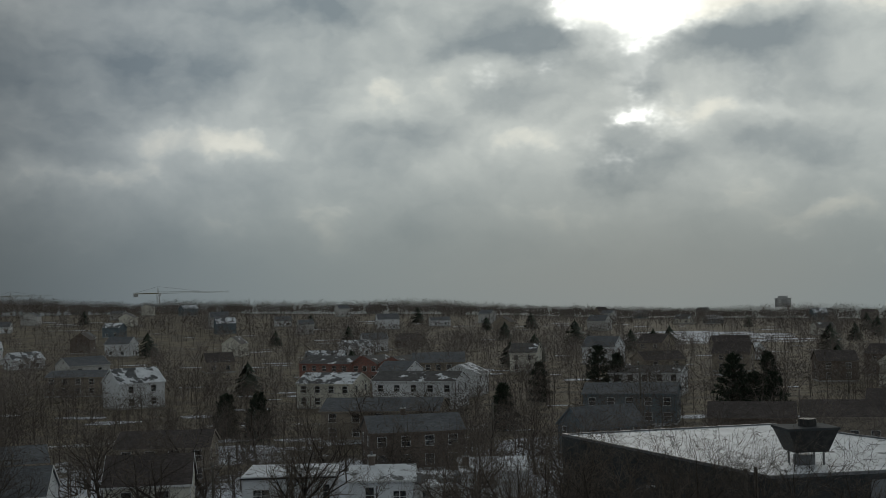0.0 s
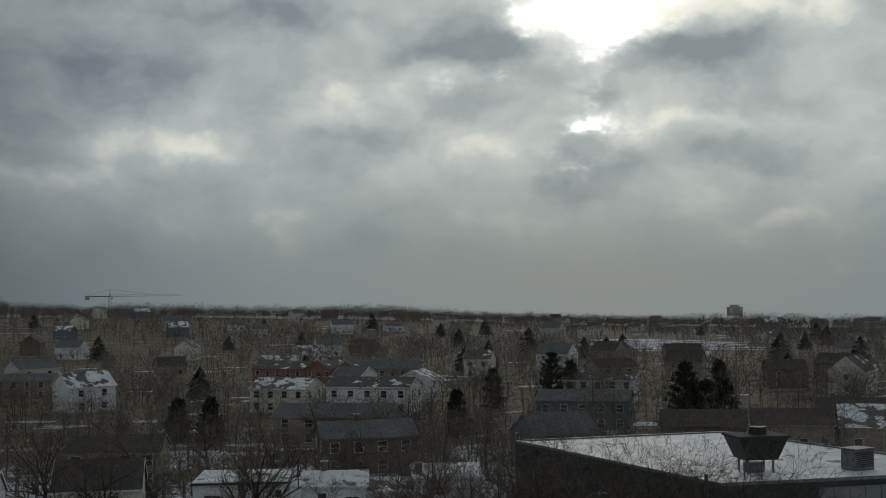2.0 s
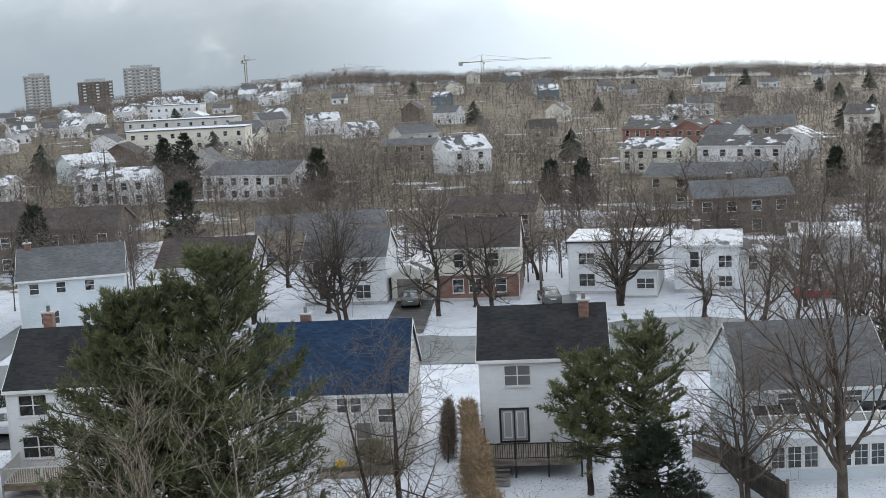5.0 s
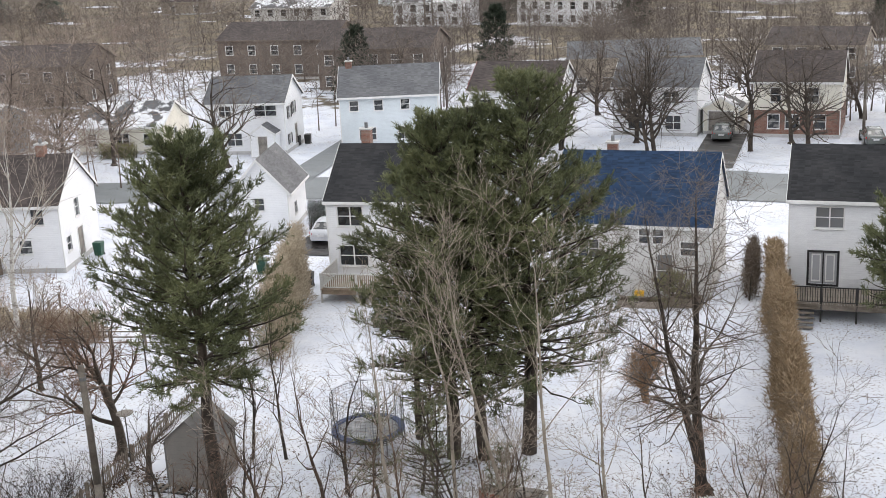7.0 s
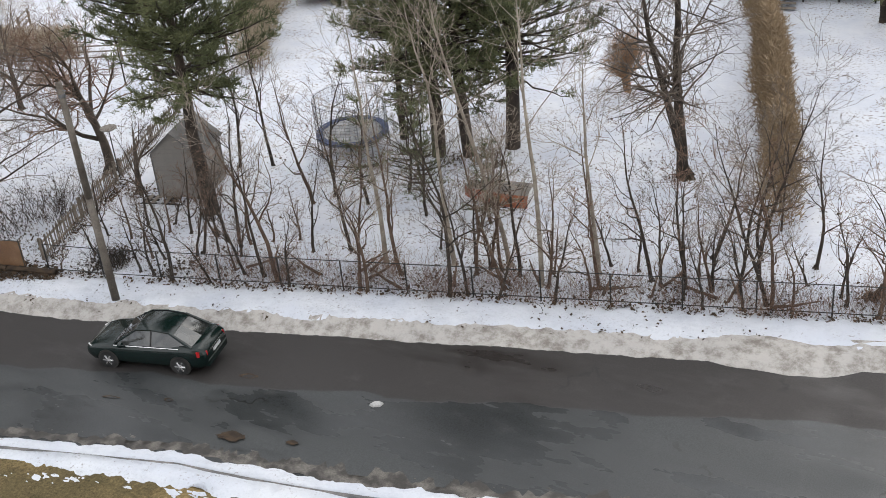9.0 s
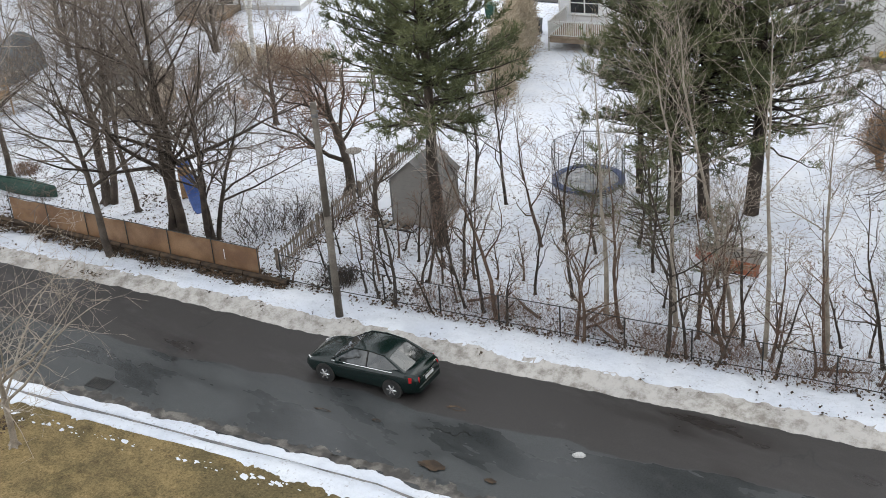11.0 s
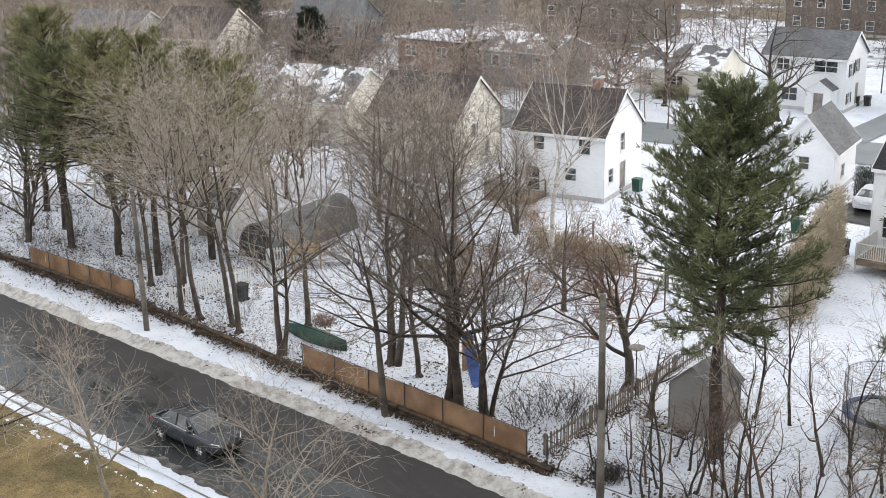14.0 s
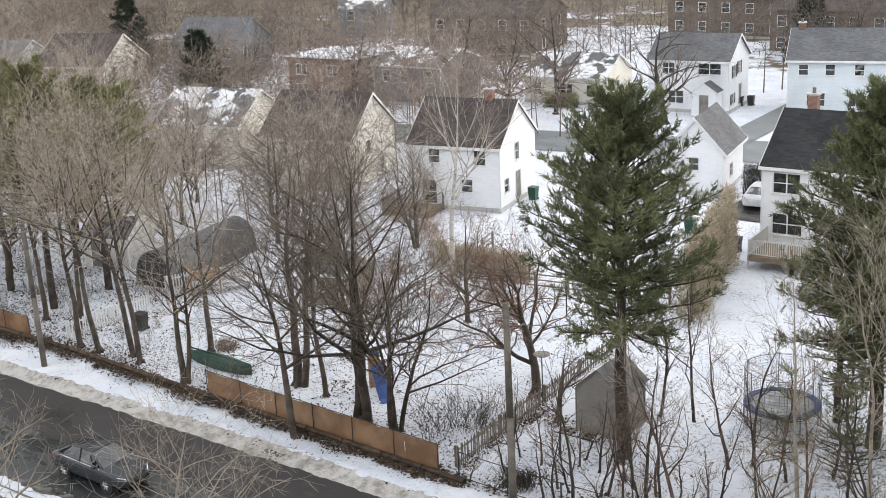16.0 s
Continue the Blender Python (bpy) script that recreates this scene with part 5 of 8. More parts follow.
block(37.2, 175.5, -15, 12, 9, 4.0, 1.8, BRICK_BROWN, SHINGLE_BROWN, "low brown brick bungalow", floors=1, n=4)
block(50, 174, -15, 11.3, 9, 4.0, 1.9, TAN_SIDING, SHINGLE_BROWN, "brown house with hipped roof", floors=1, n=4)
block(-148, 47, 30, 10, 9, 4.6, 2.6, GREY_SIDING, SHINGLE_GREY, "grey gabled house among trees", n=3)
block(-139, 55, 30, 9, 9, 4.6, 3.0, CREAM_SIDING, SHINGLE_BROWN, "cream gabled house with brown roof", n=3)
block(-140, 73, 30, 9, 9, 4.8, 2.8, TEAL_SIDING, SHINGLE_GREY, "house with white barge boards", n=3)
block(-132, 108, 20, 16, 10, 5.4, 2.2, BRICK_BROWN, SHINGLE_BROWN, "brown brick apartment house", n=5, name="apartment_house")
block(-178, 317, 14, 34, 12, 9.0, 0.0, CREAM_SIDING, SNOW, "three-storey cream apartment block", floors=3, n=9, name="apartment_block", flat=True)
block(-225, 400, 10, 40, 12, 9.0, 0.0, GREY_SIDING, SNOW, "grey apartment block with flat roof", floors=3, n=9, name="apartment_block", flat=True)
block(-296, 550, 14, 26, 14, 11.0, 0.0, WHITE_SIDING, SNOW, "long white institutional building", floors=3, n=7, name="school_building", flat=True)

rng = random.Random(11)
STYLES = [(WHITE_SIDING, ROOF_SNOWY, "white house with patchy snowy roof"), (GREY_SIDING, SHINGLE_GREY, "grey house with plain grey roof"), (TAN_SIDING, SHINGLE_BROWN, "tan house with a brown roof"), (BLUE_SIDING, ROOF_WHITE, "pale house with snow-covered roof"),
          (WHITE_SIDING, SHINGLE_GREY, "white house with grey roof"), (CREAM_SIDING, ROOF_PATCHY, "cream house with patchy snow"), (BRICK_BROWN, SHINGLE_BROWN, "brown brick house among trees"), (TEAL_SIDING, ROOF_SNOWY, "slate house with snowy roof")]
TAKEN = [(o.location.x, o.location.y) for o in scene.objects if o.get("category") == "house"]


def clear_of(x, y, gap):
    return all((x - a) ** 2 + (y - b) ** 2 > gap * gap for a, b in TAKEN)


made = 0
for k in range(1500):
    az = radians(rng.uniform(-24, 62) if k % 3 else rng.uniform(22, 36))
    r = 150 + 900 * rng.random() ** 1.3 if k % 3 else rng.uniform(420, 980)
    if az > radians(40) and r > 420:
        continue
    x, y = -math.sin(az) * r, math.cos(az) * r
    if not clear_of(x, y, 20) or (r < 250 and az < radians(36)) or (math.hypot(x - 30, y - 115) < 50) or y < 60:
        continue
    TAKEN.append((x, y))
    s = STYLES[rng.randrange(len(STYLES))] if r < 450 else STYLES[rng.choice((0, 3, 1, 0, 3, 5, 4)) if az > radians(20) else rng.choice((1, 1, 2, 5, 4, 6, 7))]
    yaw = math.degrees(az) + rng.choice((-30, -12, 10, 25, 75))
    w, d = rng.uniform(7, 12.5), rng.uniform(6.5, 9)
    block(x, y, yaw, w, d, rng.choice((3.2, 4.8, 5.4)), rng.uniform(1.8, 3.0), s[0], s[1], s[2], floors=1 if r > 400 else 2, n=2, sides=1, group="far houses", z0=float(ground_height(np.array(x), np.array(y))) - 0.1)
    made += 1
    if made >= 150:
        break


# ---- far towers and cranes ----
def tower(x, y, yaw, w, d, h, label, bays, floors, walls=CONCRETE, name="apartment_tower"):
    t = thing(name, x, y, 0, yaw, label, "tower")
    part("wall", boxes((-w / 2, w / 2, -d / 2, d / 2, -2, h)), walls, t)
    part("parapet", boxes((-w / 2 - 0.3, w / 2 + 0.3, -d / 2 - 0.3, d / 2 + 0.3, h, h + 1.0)), CONCRETE, t)
    part("penthouse", boxes((-w * 0.3, w * 0.3, -d * 0.3, d * 0.3, h + 1.0, h + 3.2)), CONCRETE, t)
    # Pale panes: the haze over these far windows is put into their colour.
    pane = mesh_of("window", *boxes((-w / bays * 0.28, w / bays * 0.28, -0.15, 0.05, 0.6, h / floors - 0.7)), CURTAIN)
    rib = mesh_of("balcony", *boxes((-w / bays * 0.36, w / bays * 0.36, -1.2, -0.02, 0.0, 1.1)), TRIM)
    for i in range(bays):
        for j in range(floors):
            px = -w / 2 + (i + 0.5) * w / bays
            share("window", pane, t, pose(px, -d / 2, j * h / floors))
            if i % 3 == 1:
                share("balcony", rib, t, pose(px, -d / 2, j * h / floors))
    return t


def polar(az, r):
    return -math.sin(radians(az)) * r, math.cos(radians(az)) * r


tower(*polar(28.4, 1000), 28.4, 28, 20, 33, "pale round-topped apartment tower with dark bays", 9, 13)
tower(*polar(30.45, 1150), 30, 30, 18, 25, "grey slab office tower in haze", 8, 9, BRICK_BROWN)
tower(*polar(32.9, 1150), 33, 22, 18, 32, "pale grey apartment tower in haze", 7, 12)
tower(*polar(-15.4, 1300), -15, 16, 14, 6, "distant apartment block on the skyline", 5, 3)
tower(*polar(23.0, 1050), 23, 38, 14, 17, "unfinished grey concrete building", 10, 6, name="building_site")


def crane(x, y, yaw, h, reach, tail, label, z0=0.0):
    c = thing("tower_crane", x, y, z0, yaw, label, "crane")
    vf = ([], [])
    for sx in (-0.8, 0.8):
        for sy in (-0.8, 0.8):
            tube(vf, (sx, sy, -6), (sx, sy, h), 0.16, 0.16, 4)
    for i in range(int(h / 2)):
        s = 1 if i % 2 else -1
        tube(vf, (-0.8 * s, -0.8, 2 * i), (0.8 * s, -0.8, 2 * i + 2), 0.10, 0.10, 3)
    part("mast", vf, CRANE_STEEL, c)
    jf = ([], [])
    for yy, zz in ((-0.5, 0), (0.5, 0), (0, 1.2)):
        tube(jf, (0, yy, h + zz), (reach, yy * 0.5, h + zz * 0.5), 0.13, 0.09, 4)
    for i in range(int(reach / 2)):
        tube(jf, (2 * i, 0.4, h), (2 * i + 1, 0, h + 1.0), 0.06, 0.06, 3)
    part("jib", jf, CRANE_STEEL, c)
    part("counter_jib", boxes((-tail, 0, -0.6, 0.6, h - 0.2, h + 0.4)), CRANE_STEEL, c)
    part("counterweight", boxes((-tail, -tail + 3, -0.9, 0.9, h - 2.2, h - 0.2)), CONCRETE, c)
    part("apex", tubes(((0, 0, h), (0, 0, h + 5), 0.5, 0.15, 4)), CRANE_STEEL, c)
    part("cab", boxes((0.6, 2.2, -1.6, -0.4, h - 2, h)), TRIM, c)
    part("tie", tubes(((0, 0, h + 5), (reach * 0.6, 0, h + 1), 0.08, 0.08, 3), ((0, 0, h + 5), (-tail + 1, 0, h + 0.5), 0.08, 0.08, 3)), STEEL, c)


crane(*polar(13.0, 900), 8, 25, 50, 17, "tall tower crane over a building site", 0)
crane(*polar(23.8, 1040), -50, 36, 30, 10, "tower crane beside an unfinished building", 0)
crane(*polar(19.3, 1300), 10, 20, 40, 14, "distant slender tower crane", 6)
tower(*polar(12.4, 930), 10, 60, 16, 11, "low building under construction with red cladding", 12, 3, TAN_SIDING, name="building_site")



# ---- trees ----
def limbs(rg, out, p, d, length, r, lev, top, spread, lift, kids, wob, first, ratio=0.56):
    """Grow one limb and what branches from it into out: rows of (from, to, radius, radius, level)."""
    n = (9, 6, 4, 1)[lev]
    step = length / n
    for i in range(n):
        k = wob * (0.6, 1.25, 1.45, 1.0)[lev]
        d = (d + Vector((rg.gauss(0, k), rg.gauss(0, k), rg.gauss(0, k) * 0.6 + lift))).normalized()
        q = p + d * step
        taper = 0.93 if lev == 0 else 0.82
        ra, rb = r * (1 - taper * i / n), r * (1 - taper * (i + 1) / n)
        out.append((p, q, max(ra, 0.006), max(rb, 0.005), lev))
        if lev < top and i >= (first if lev == 0 else 1):
            count = kids[lev]
            for c in range(int(count) + (rg.random() < count % 1)):
                side = d.orthogonal().normalized()
                side.rotate(Matrix.Rotation(rg.uniform(0, 2 * math.pi), 3, d))
                a = radians(spread * rg.uniform(0.65, 1.25))
                nd = d * math.cos(a) + side * math.sin(a)
                k = (ratio, 0.55, 0.5)[lev] * (1.15 - 0.6 * i / n) * rg.uniform(0.7, 1.2)
                limbs(rg, out, q - d * step * rg.uniform(0, 0.8), nd, length * k, max(rb * (0.66 if lev == 0 else 0.66), 0.006), lev + 1, top, spread, lift * 0.9 + 0.02, kids, wob * 1.3, first, ratio)
        p = q


def skin(name, rows, material, sides):
    """Tapered tubes round the rows of limbs."""
    p = np.array([r[0] for r in rows])
    q = np.array([r[1] for r in rows])
    ra = np.array([r[2] for r in rows])[:, None]
    rb = np.array([r[3] for r in rows])[:, None]
    d = q - p
    d /= np.linalg.norm(d, axis=1)[:, None] + 1e-9
    h = np.where(np.abs(d[:, 2:3]) > 0.9, np.array([[1.0, 0, 0]]), np.array([[0, 0, 1.0]]))
    a = np.cross(d, h)
    a /= np.linalg.norm(a, axis=1)[:, None]
    b = np.cross(d, a)
    rings = []
    for o, r in ((p - d * ra * 0.4, ra), (q + d * rb * 0.3, rb)):
        for i in range(sides):
            w = 2 * math.pi * i / sides
            rings.append(o + (a * math.cos(w) + b * math.sin(w)) * r)
    verts = np.stack(rings, 1).reshape(-1, 3)
    k = np.arange(len(rows)) * 2 * sides
    first = k.copy()
    for j in range(1, len(rows)):
        if rows[j][0] is rows[j - 1][1]:
            first[j] = k[j - 1] + sides
    faces = np.concatenate([np.stack([first + i, first + (i + 1) % sides, k + sides + (i + 1) % sides, k + sides + i], 1) for i in range(sides)])
    me = fast_mesh(name, verts, faces, material)
    me.polygons.foreach_set("use_smooth", [True] * len(me.polygons))
    return me


def bare_tree(x, y, h, r, seed, bark=BARK, twig=TWIG, spread=38, lift=0.05, lean=(0, 0), kids=(2, 1.6, 1.8), first=3, top=3, wob=0.10, stems=1, label="bare grey deciduous tree", name="tree", group="yard trees", z=0.05, fat=1.0, ratio=0.56, slim=1.0):
    rg = random.Random(seed)
    rows = []
    for s in range(stems):
        o = Vector((rg.uniform(-1, 1), rg.uniform(-1, 1), 0)) * (0.0 if stems == 1 else r * 1.3)
        d = Vector((lean[0] + (rg.uniform(-0.16, 0.16) if stems > 1 else 0), lean[1] + (rg.uniform(-0.16, 0.16) if stems > 1 else 0), 1)).normalized()
        limbs(rg, rows, o - Vector((0, 0, 0.2)), d, h * (0.9 if s == 0 else rg.uniform(0.7, 0.9)), r if s == 0 else r * 0.8, 0, top, spread, lift, kids, wob, first, ratio)
    if fat != 1.0:
        rows = [(a, b, c * (fat if l > 1 else 1), e * (fat if l > 1 else 1), l) for a, b, c, e, l in rows]
    if slim != 1.0:
        rows = [(a, b, c * (slim if l == 1 else 1), e * (slim if l == 1 else 1), l) for a, b, c, e, l in rows]
    t = thing(name, x, y, z, 0, label, "tree", group)
    share("trunk", skin("trunk", [q for q in rows if q[4] == 0], bark, 8), t)
    tagged(share("limb_crown", skin("limb_crown", [q for q in rows if q[4] == 1], bark, 4), t), kind="stuff")
    fine = [q for q in rows if q[4] > 1]
    if fine:
        tagged(share("twig_crown", skin("twig_crown", fine, twig, 3), t), kind="stuff")
    flare = ([], [])
    for i in range(5):
        a = 2 * math.pi * i / 5 + seed
        tube(flare, (0, 0, r * 1.6), (math.cos(a) * r * 1.9, math.sin(a) * r * 1.9, -0.06), r * 0.75, r * 0.25, 5)
    part("root_flare", flare, bark, t)
    return t


def tufts(rg, spots, size, blades, droop=0.1, wide=0.045):
    """Leaf clumps: thin blades round each spot. spots: (place, outward way)."""
    c = np.repeat(np.array([s[0] for s in spots]), blades, 0)
    o = np.repeat(np.array([s[1] for s in spots]), blades, 0)
    g = np.random.RandomState(rg.randrange(1 << 30))
    c = c + g.normal(0, 0.42, c.shape) * size
    w = o * 0.75 + g.normal(0, 0.62, c.shape)
    w[:, 2] += 0.12 - droop
    return slivers_at(g, c, w, size, wide)


def slivers_at(g, c, w, size, wide):
    """One thin pointed blade from each place c along w."""
    w = w / np.linalg.norm(w, axis=1)[:, None]
    ln = size * g.uniform(0.6, 1.25, (len(c), 1))
    s = np.cross(w, g.normal(0, 1, c.shape))
    s /= np.linalg.norm(s, axis=1)[:, None] + 1e-9
    verts = np.stack([c - s * ln * wide, c + s * ln * wide, c + w * ln], 1).reshape(-1, 3)
    return verts, np.arange(len(c) * 3).reshape(-1, 3)


def sprays(rg, twigs, size, blades, wide):
    """Needles brushed forward along each twig. twigs: (from, way, length)."""
    g = np.random.RandomState(rg.randrange(1 << 30))
    o = np.repeat(np.array([t[0] for t in twigs]), blades, 0)
    d = np.repeat(np.array([t[1] for t in twigs]), blades, 0)
    ln = np.repeat(np.array([t[2] for t in twigs]), blades)[:, None]
    c = o + d * ln * g.uniform(0.1, 1.0, (len(o), 1)) + g.normal(0, 0.03, o.shape)
    w = d * 0.75 + g.normal(0, 0.48, o.shape) + np.array([[0, 0, 0.22]])
    return slivers_at(g, c, w, size, wide)


def pine(x, y, h, r, seed, low=0.28, reach=4.2, whorls=26, needles=NEEDLE, size=0.22, blades=16, label="tall shaggy white pine", name="pine_tree", dense=1.0, z=0.05, ragged=0.35, group="evergreens", wide=0.07, top=0.8, skirt=0.55, wind=(0, 0), bare=0.0, tier=0.9, flat=0.5, arms=5, sweep=0.22):
    """An evergreen: whorls of limbs from a fraction low of its height, with flat sprays of needled twigs.
    top: how blunt the crown ends; skirt: how wide its lowest limbs are; bare: the part of its lower whorls with few needles; flat: how level the sprays lie."""
    rg = random.Random(seed)
    rows, twigs = [], []
    p = Vector((0, 0, -0.2))
    axis = [p]
    for i in range(12):
        q = p + Vector((rg.gauss(0, 0.05), rg.gauss(0, 0.05), (h + 0.2) / 12))
        rows.append((p, q, r * (1 - 0.93 * i / 12) + 0.012, r * (1 - 0.93 * (i + 1) / 12) + 0.012, 0))
        p = q
        axis.append(p)

    def on_axis(f):
        k = min(int(f * 12), 11)
        return axis[k].lerp(axis[k + 1], f * 12 - k)

    lean = Vector((wind[0], wind[1], 0))
    for i in range(whorls):
        f = low + (0.99 - low) * (i + rg.uniform(-tier, tier)) / whorls
        f = min(max(f, low * 0.9), 0.985)
        up_f = max(0.0, (f - low) / (1 - low))
        rad = reach * max(0.0, 1 - up_f) ** top * (skirt + (1 - skirt) * min(1, up_f * 3.2)) + 0.22
        o = on_axis(f)
        turn = rg.uniform(0, 6.28)
        for b in range(rg.choice((arms - 1, arms, arms, arms + 1))):
            a = turn + b * 6.28 / arms + rg.gauss(0, 0.4)
            ln = rad * rg.uniform(1 - ragged * 1.2, 1.05 + ragged * 0.3)
            d = (Vector((math.cos(a), math.sin(a), rg.uniform(-0.22, 0.16) + sweep * (1 if up_f > 0.15 else 0.2) + 0.75 * up_f ** 1.5)) + lean).normalized()
            steps = max(3, int(ln / 0.5))
            pp = o
            thin = up_f < bare and rg.random() < 0.75
            for s in range(steps):
                dd = (d + Vector((rg.gauss(0, 0.13), rg.gauss(0, 0.13), rg.gauss(0.0, 0.06) + 0.30 * (s / steps) ** 2))).normalized()
                qq = pp + dd * ln / steps
                rr = (0.012 + 0.012 * ln) * (1 - s / steps) * (1.2 - up_f * 0.6) + 0.008
                rows.append((pp, qq, rr, rr * 0.8, 1))
                t = (s + 0.5) / steps
                if t > 0.22 or ln < 1.0:
                    side = Vector((-dd.y, dd.x, 0)).normalized()
                    count = (1.5 + 2.6 * t) * dense * (0.22 if thin else 1.0)
                    for k in range(int(count) + (rg.random() < count % 1)):
                        w = (dd * rg.uniform(0.3, 1.0) + side * rg.choice((-1, 1)) * rg.uniform(0.2, 1.0) + Vector((0, 0, rg.gauss(0.25, 0.5) * (1.3 - flat)))).normalized()
                        tl = min(0.95, 0.30 + 0.16 * ln) * rg.uniform(0.5, 1.15) * (1.15 - 0.45 * t)
                        st = pp.lerp(qq, rg.random())
                        twigs.append((tuple(st), tuple(w), tl))
                pp = qq
            twigs.append((tuple(pp - dd * 0.2), tuple(dd), 0.45))
    for k in range(int(10 * dense)):
        twigs.append((tuple(on_axis(rg.uniform(0.9, 0.995))), tuple(Vector((rg.gauss(0, 0.45), rg.gauss(0, 0.45), 1)).normalized()), 0.5))
    t = thing(name, x, y, z, 0, label, "tree", group)
    share("trunk", skin("trunk", [q for q in rows if q[4] == 0], BARK_DARK, 8), t)
    tagged(share("limb_crown", skin("limb_crown", [q for q in rows if q[4] == 1], BARK_DARK, 4), t), kind="stuff")
    verts, faces = sprays(rg, twigs, size, blades, wide)
    tagged(share("needles", fast_mesh("needles", verts, faces, needles, 3), t), kind="stuff")
    return t


# the pines of the yards
pine(-30.8, 34.4, 14.7, 0.30, 5, low=0.38, reach=4.0, whorls=38, dense=1.55, blades=23, size=0.23, wide=0.082, top=0.42, skirt=0.7, wind=(0.04, 0.02), bare=0.06, arms=6, flat=0.1, sweep=0.3, label="tall white pine standing in front of a shed", ragged=0.55)
pine(-21.5, 43.6, 16.0, 0.34, 8, low=0.24, reach=5.0, whorls=40, dense=1.45, blades=23, size=0.24, wide=0.082, top=0.5, skirt=0.6, wind=(-0.05, 0), bare=0.16, arms=6, flat=0.15, label="large dark white pine with an open crown", ragged=0.30)
pine(-24.3, 42.0, 14.8, 0.32, 18, low=0.24, reach=4.6, whorls=36, dense=1.4, blades=23, size=0.24, wide=0.082, top=0.55, skirt=0.6, wind=(-0.18, 0), bare=0.10, arms=6, flat=0.15, label="broad white pine with a ragged crown", ragged=0.38)
pine(-23.0, 42.4, 15.1, 0.28, 19, low=0.24, reach=3.9, whorls=24, dense=1.3, blades=23, size=0.24, wide=0.082, top=0.5, skirt=0.6, wind=(-0.1, 0), arms=6, flat=0.15, label="white pine crowded between two others", ragged=0.35)
pine(-26.6, 43.0, 9.0, 0.17, 28, low=0.26, reach=2.6, whorls=14, dense=0.7, blades=14, bare=0.6, label="thin white pine with sparse lower limbs", ragged=0.5)
pine(-9.6, 62.6, 7.3, 0.18, 31, low=0.30, reach=2.5, whorls=24, dense=1.8, blades=18, size=0.24, wide=0.09, top=0.35, skirt=0.75, flat=0.35, bare=0.15, label="young pine with tufted tops", ragged=0.6)
pine(-6.8, 62.9, 8.7, 0.17, 32, low=0.26, reach=3.0, whorls=24, dense=1.9, blades=18, size=0.24, wide=0.09, top=0.3, skirt=0.85, flat=0.35, bare=0.1, wind=(-0.12, 0), label="young ragged pine behind a white house", ragged=0.6)
pine(-5.7, 60.8, 4.3, 0.13, 33, low=0.04, reach=2.7, whorls=22, dense=2.2, blades=18, needles=NEEDLE_DARK, top=0.9, skirt=0.95, size=0.22, wide=0.09, label="small dense dark spruce", name="spruce_tree", ragged=0.15, sweep=0.0)
pine(-1.2, 84.5, 3.6, 0.12, 34, low=0.02, reach=1.9, whorls=12, dense=1.5, needles=NEEDLE_OLIVE, top=0.4, flat=0.0, label="rounded dark shrub beside a house", name="shrub", ragged=0.2)
pine(7.8, 84.0, 4.6, 0.14, 35, low=0.02, reach=2.6, whorls=14, dense=1.5, needles=NEEDLE_DARK, top=0.4, flat=0.0, label="dense dark rounded yew bush", name="shrub", ragged=0.15)
for i, (px, py, h) in enumerate(((-67.0, 25.6, 14.0), (-72.5, 25.2, 13.6), (-76.0, 23.4, 12.5), (-80.5, 24.5, 14.4), (-68.0, 29.5, 12.5), (-86, 25, 13), (-73, 33, 11))):
    pine(px, py, h, 0.24, 40 + i, low=0.42, reach=4.2, whorls=28, dense=1.1, size=0.3, blades=16, flat=0.1, top=0.5, skirt=0.7, wide=0.07, needles=NEEDLE_OLIVE if i % 3 != 2 else NEEDLE, bare=0.2, label="tall pine with a pale olive crown", ragged=0.45)
for i, (px, py, h) in enumerate(((-24.9, 37.0, 4.6), (-23.8, 38.4, 4.0), (-22.2, 36.9, 4.8), (-19.4, 37.2, 3.4), (-24.2, 40.0, 6.5))):
    pine(px, py, h, 0.06, 50 + i, low=0.22, reach=1.3, whorls=9, dense=0.5, size=0.2, blades=8, label="thin understorey pine in snow", name="pine_sapling", ragged=0.6)
for i, (px, py, h) in enumerate(((-88, 172, 11), (-34, 223, 8.5), (11, 232, 8.5), (-92, 242, 11), (-132, 261, 14), (-136, 258, 12), (-151, 288, 12), (22, 289, 9), (38, 307, 12), (42, 302, 10),
                                 (53.4, 230, 13.4), (57, 228, 10), (77, 294, 10), (60, 226, 10), (-174, 84, 12), (-128, 70, 11), (-100, 150, 10), (57, 240, 9), (-41, 230, 8))):
    pine(px * 0.86, py * 0.86, h * 0.86, 0.22, 70 + i, low=0.06, reach=h * 0.29, whorls=26, dense=1.0, size=0.5, blades=8, wide=0.13, sweep=0.05, flat=0.1, top=0.65, skirt=0.85, needles=NEEDLE_DARK, label="dark evergreen spruce among houses", name="spruce_tree", ragged=0.25, z=0)

# bare trees of the yards
bare_tree(-13.6, 43.1, 14.3, 0.25, 1, BARK_DARK, TWIG, 62, 0.03, stems=2, kids=(3.0, 1.9, 1.9), first=2, ratio=0.36, slim=0.6, label="tall twin-stemmed bare maple in a snowy yard")
bare_tree(-37.8, 36.1, 8.4, 0.24, 2, BARK, TWIG_RED, 58, 0.02, (0.06, 0), kids=(2.6, 2.2, 2.6), first=2, wob=0.16, ratio=0.6, label="gnarled bare fruit tree beside a picket fence")
bare_tree(-35.1, 34.9, 3.6, 0.17, 3, BARK, TWIG, 55, 0.0, (-0.12, 0.1), kids=(1.3, 1.0, 1.0), first=3, label="short stubby pruned tree by a shed")
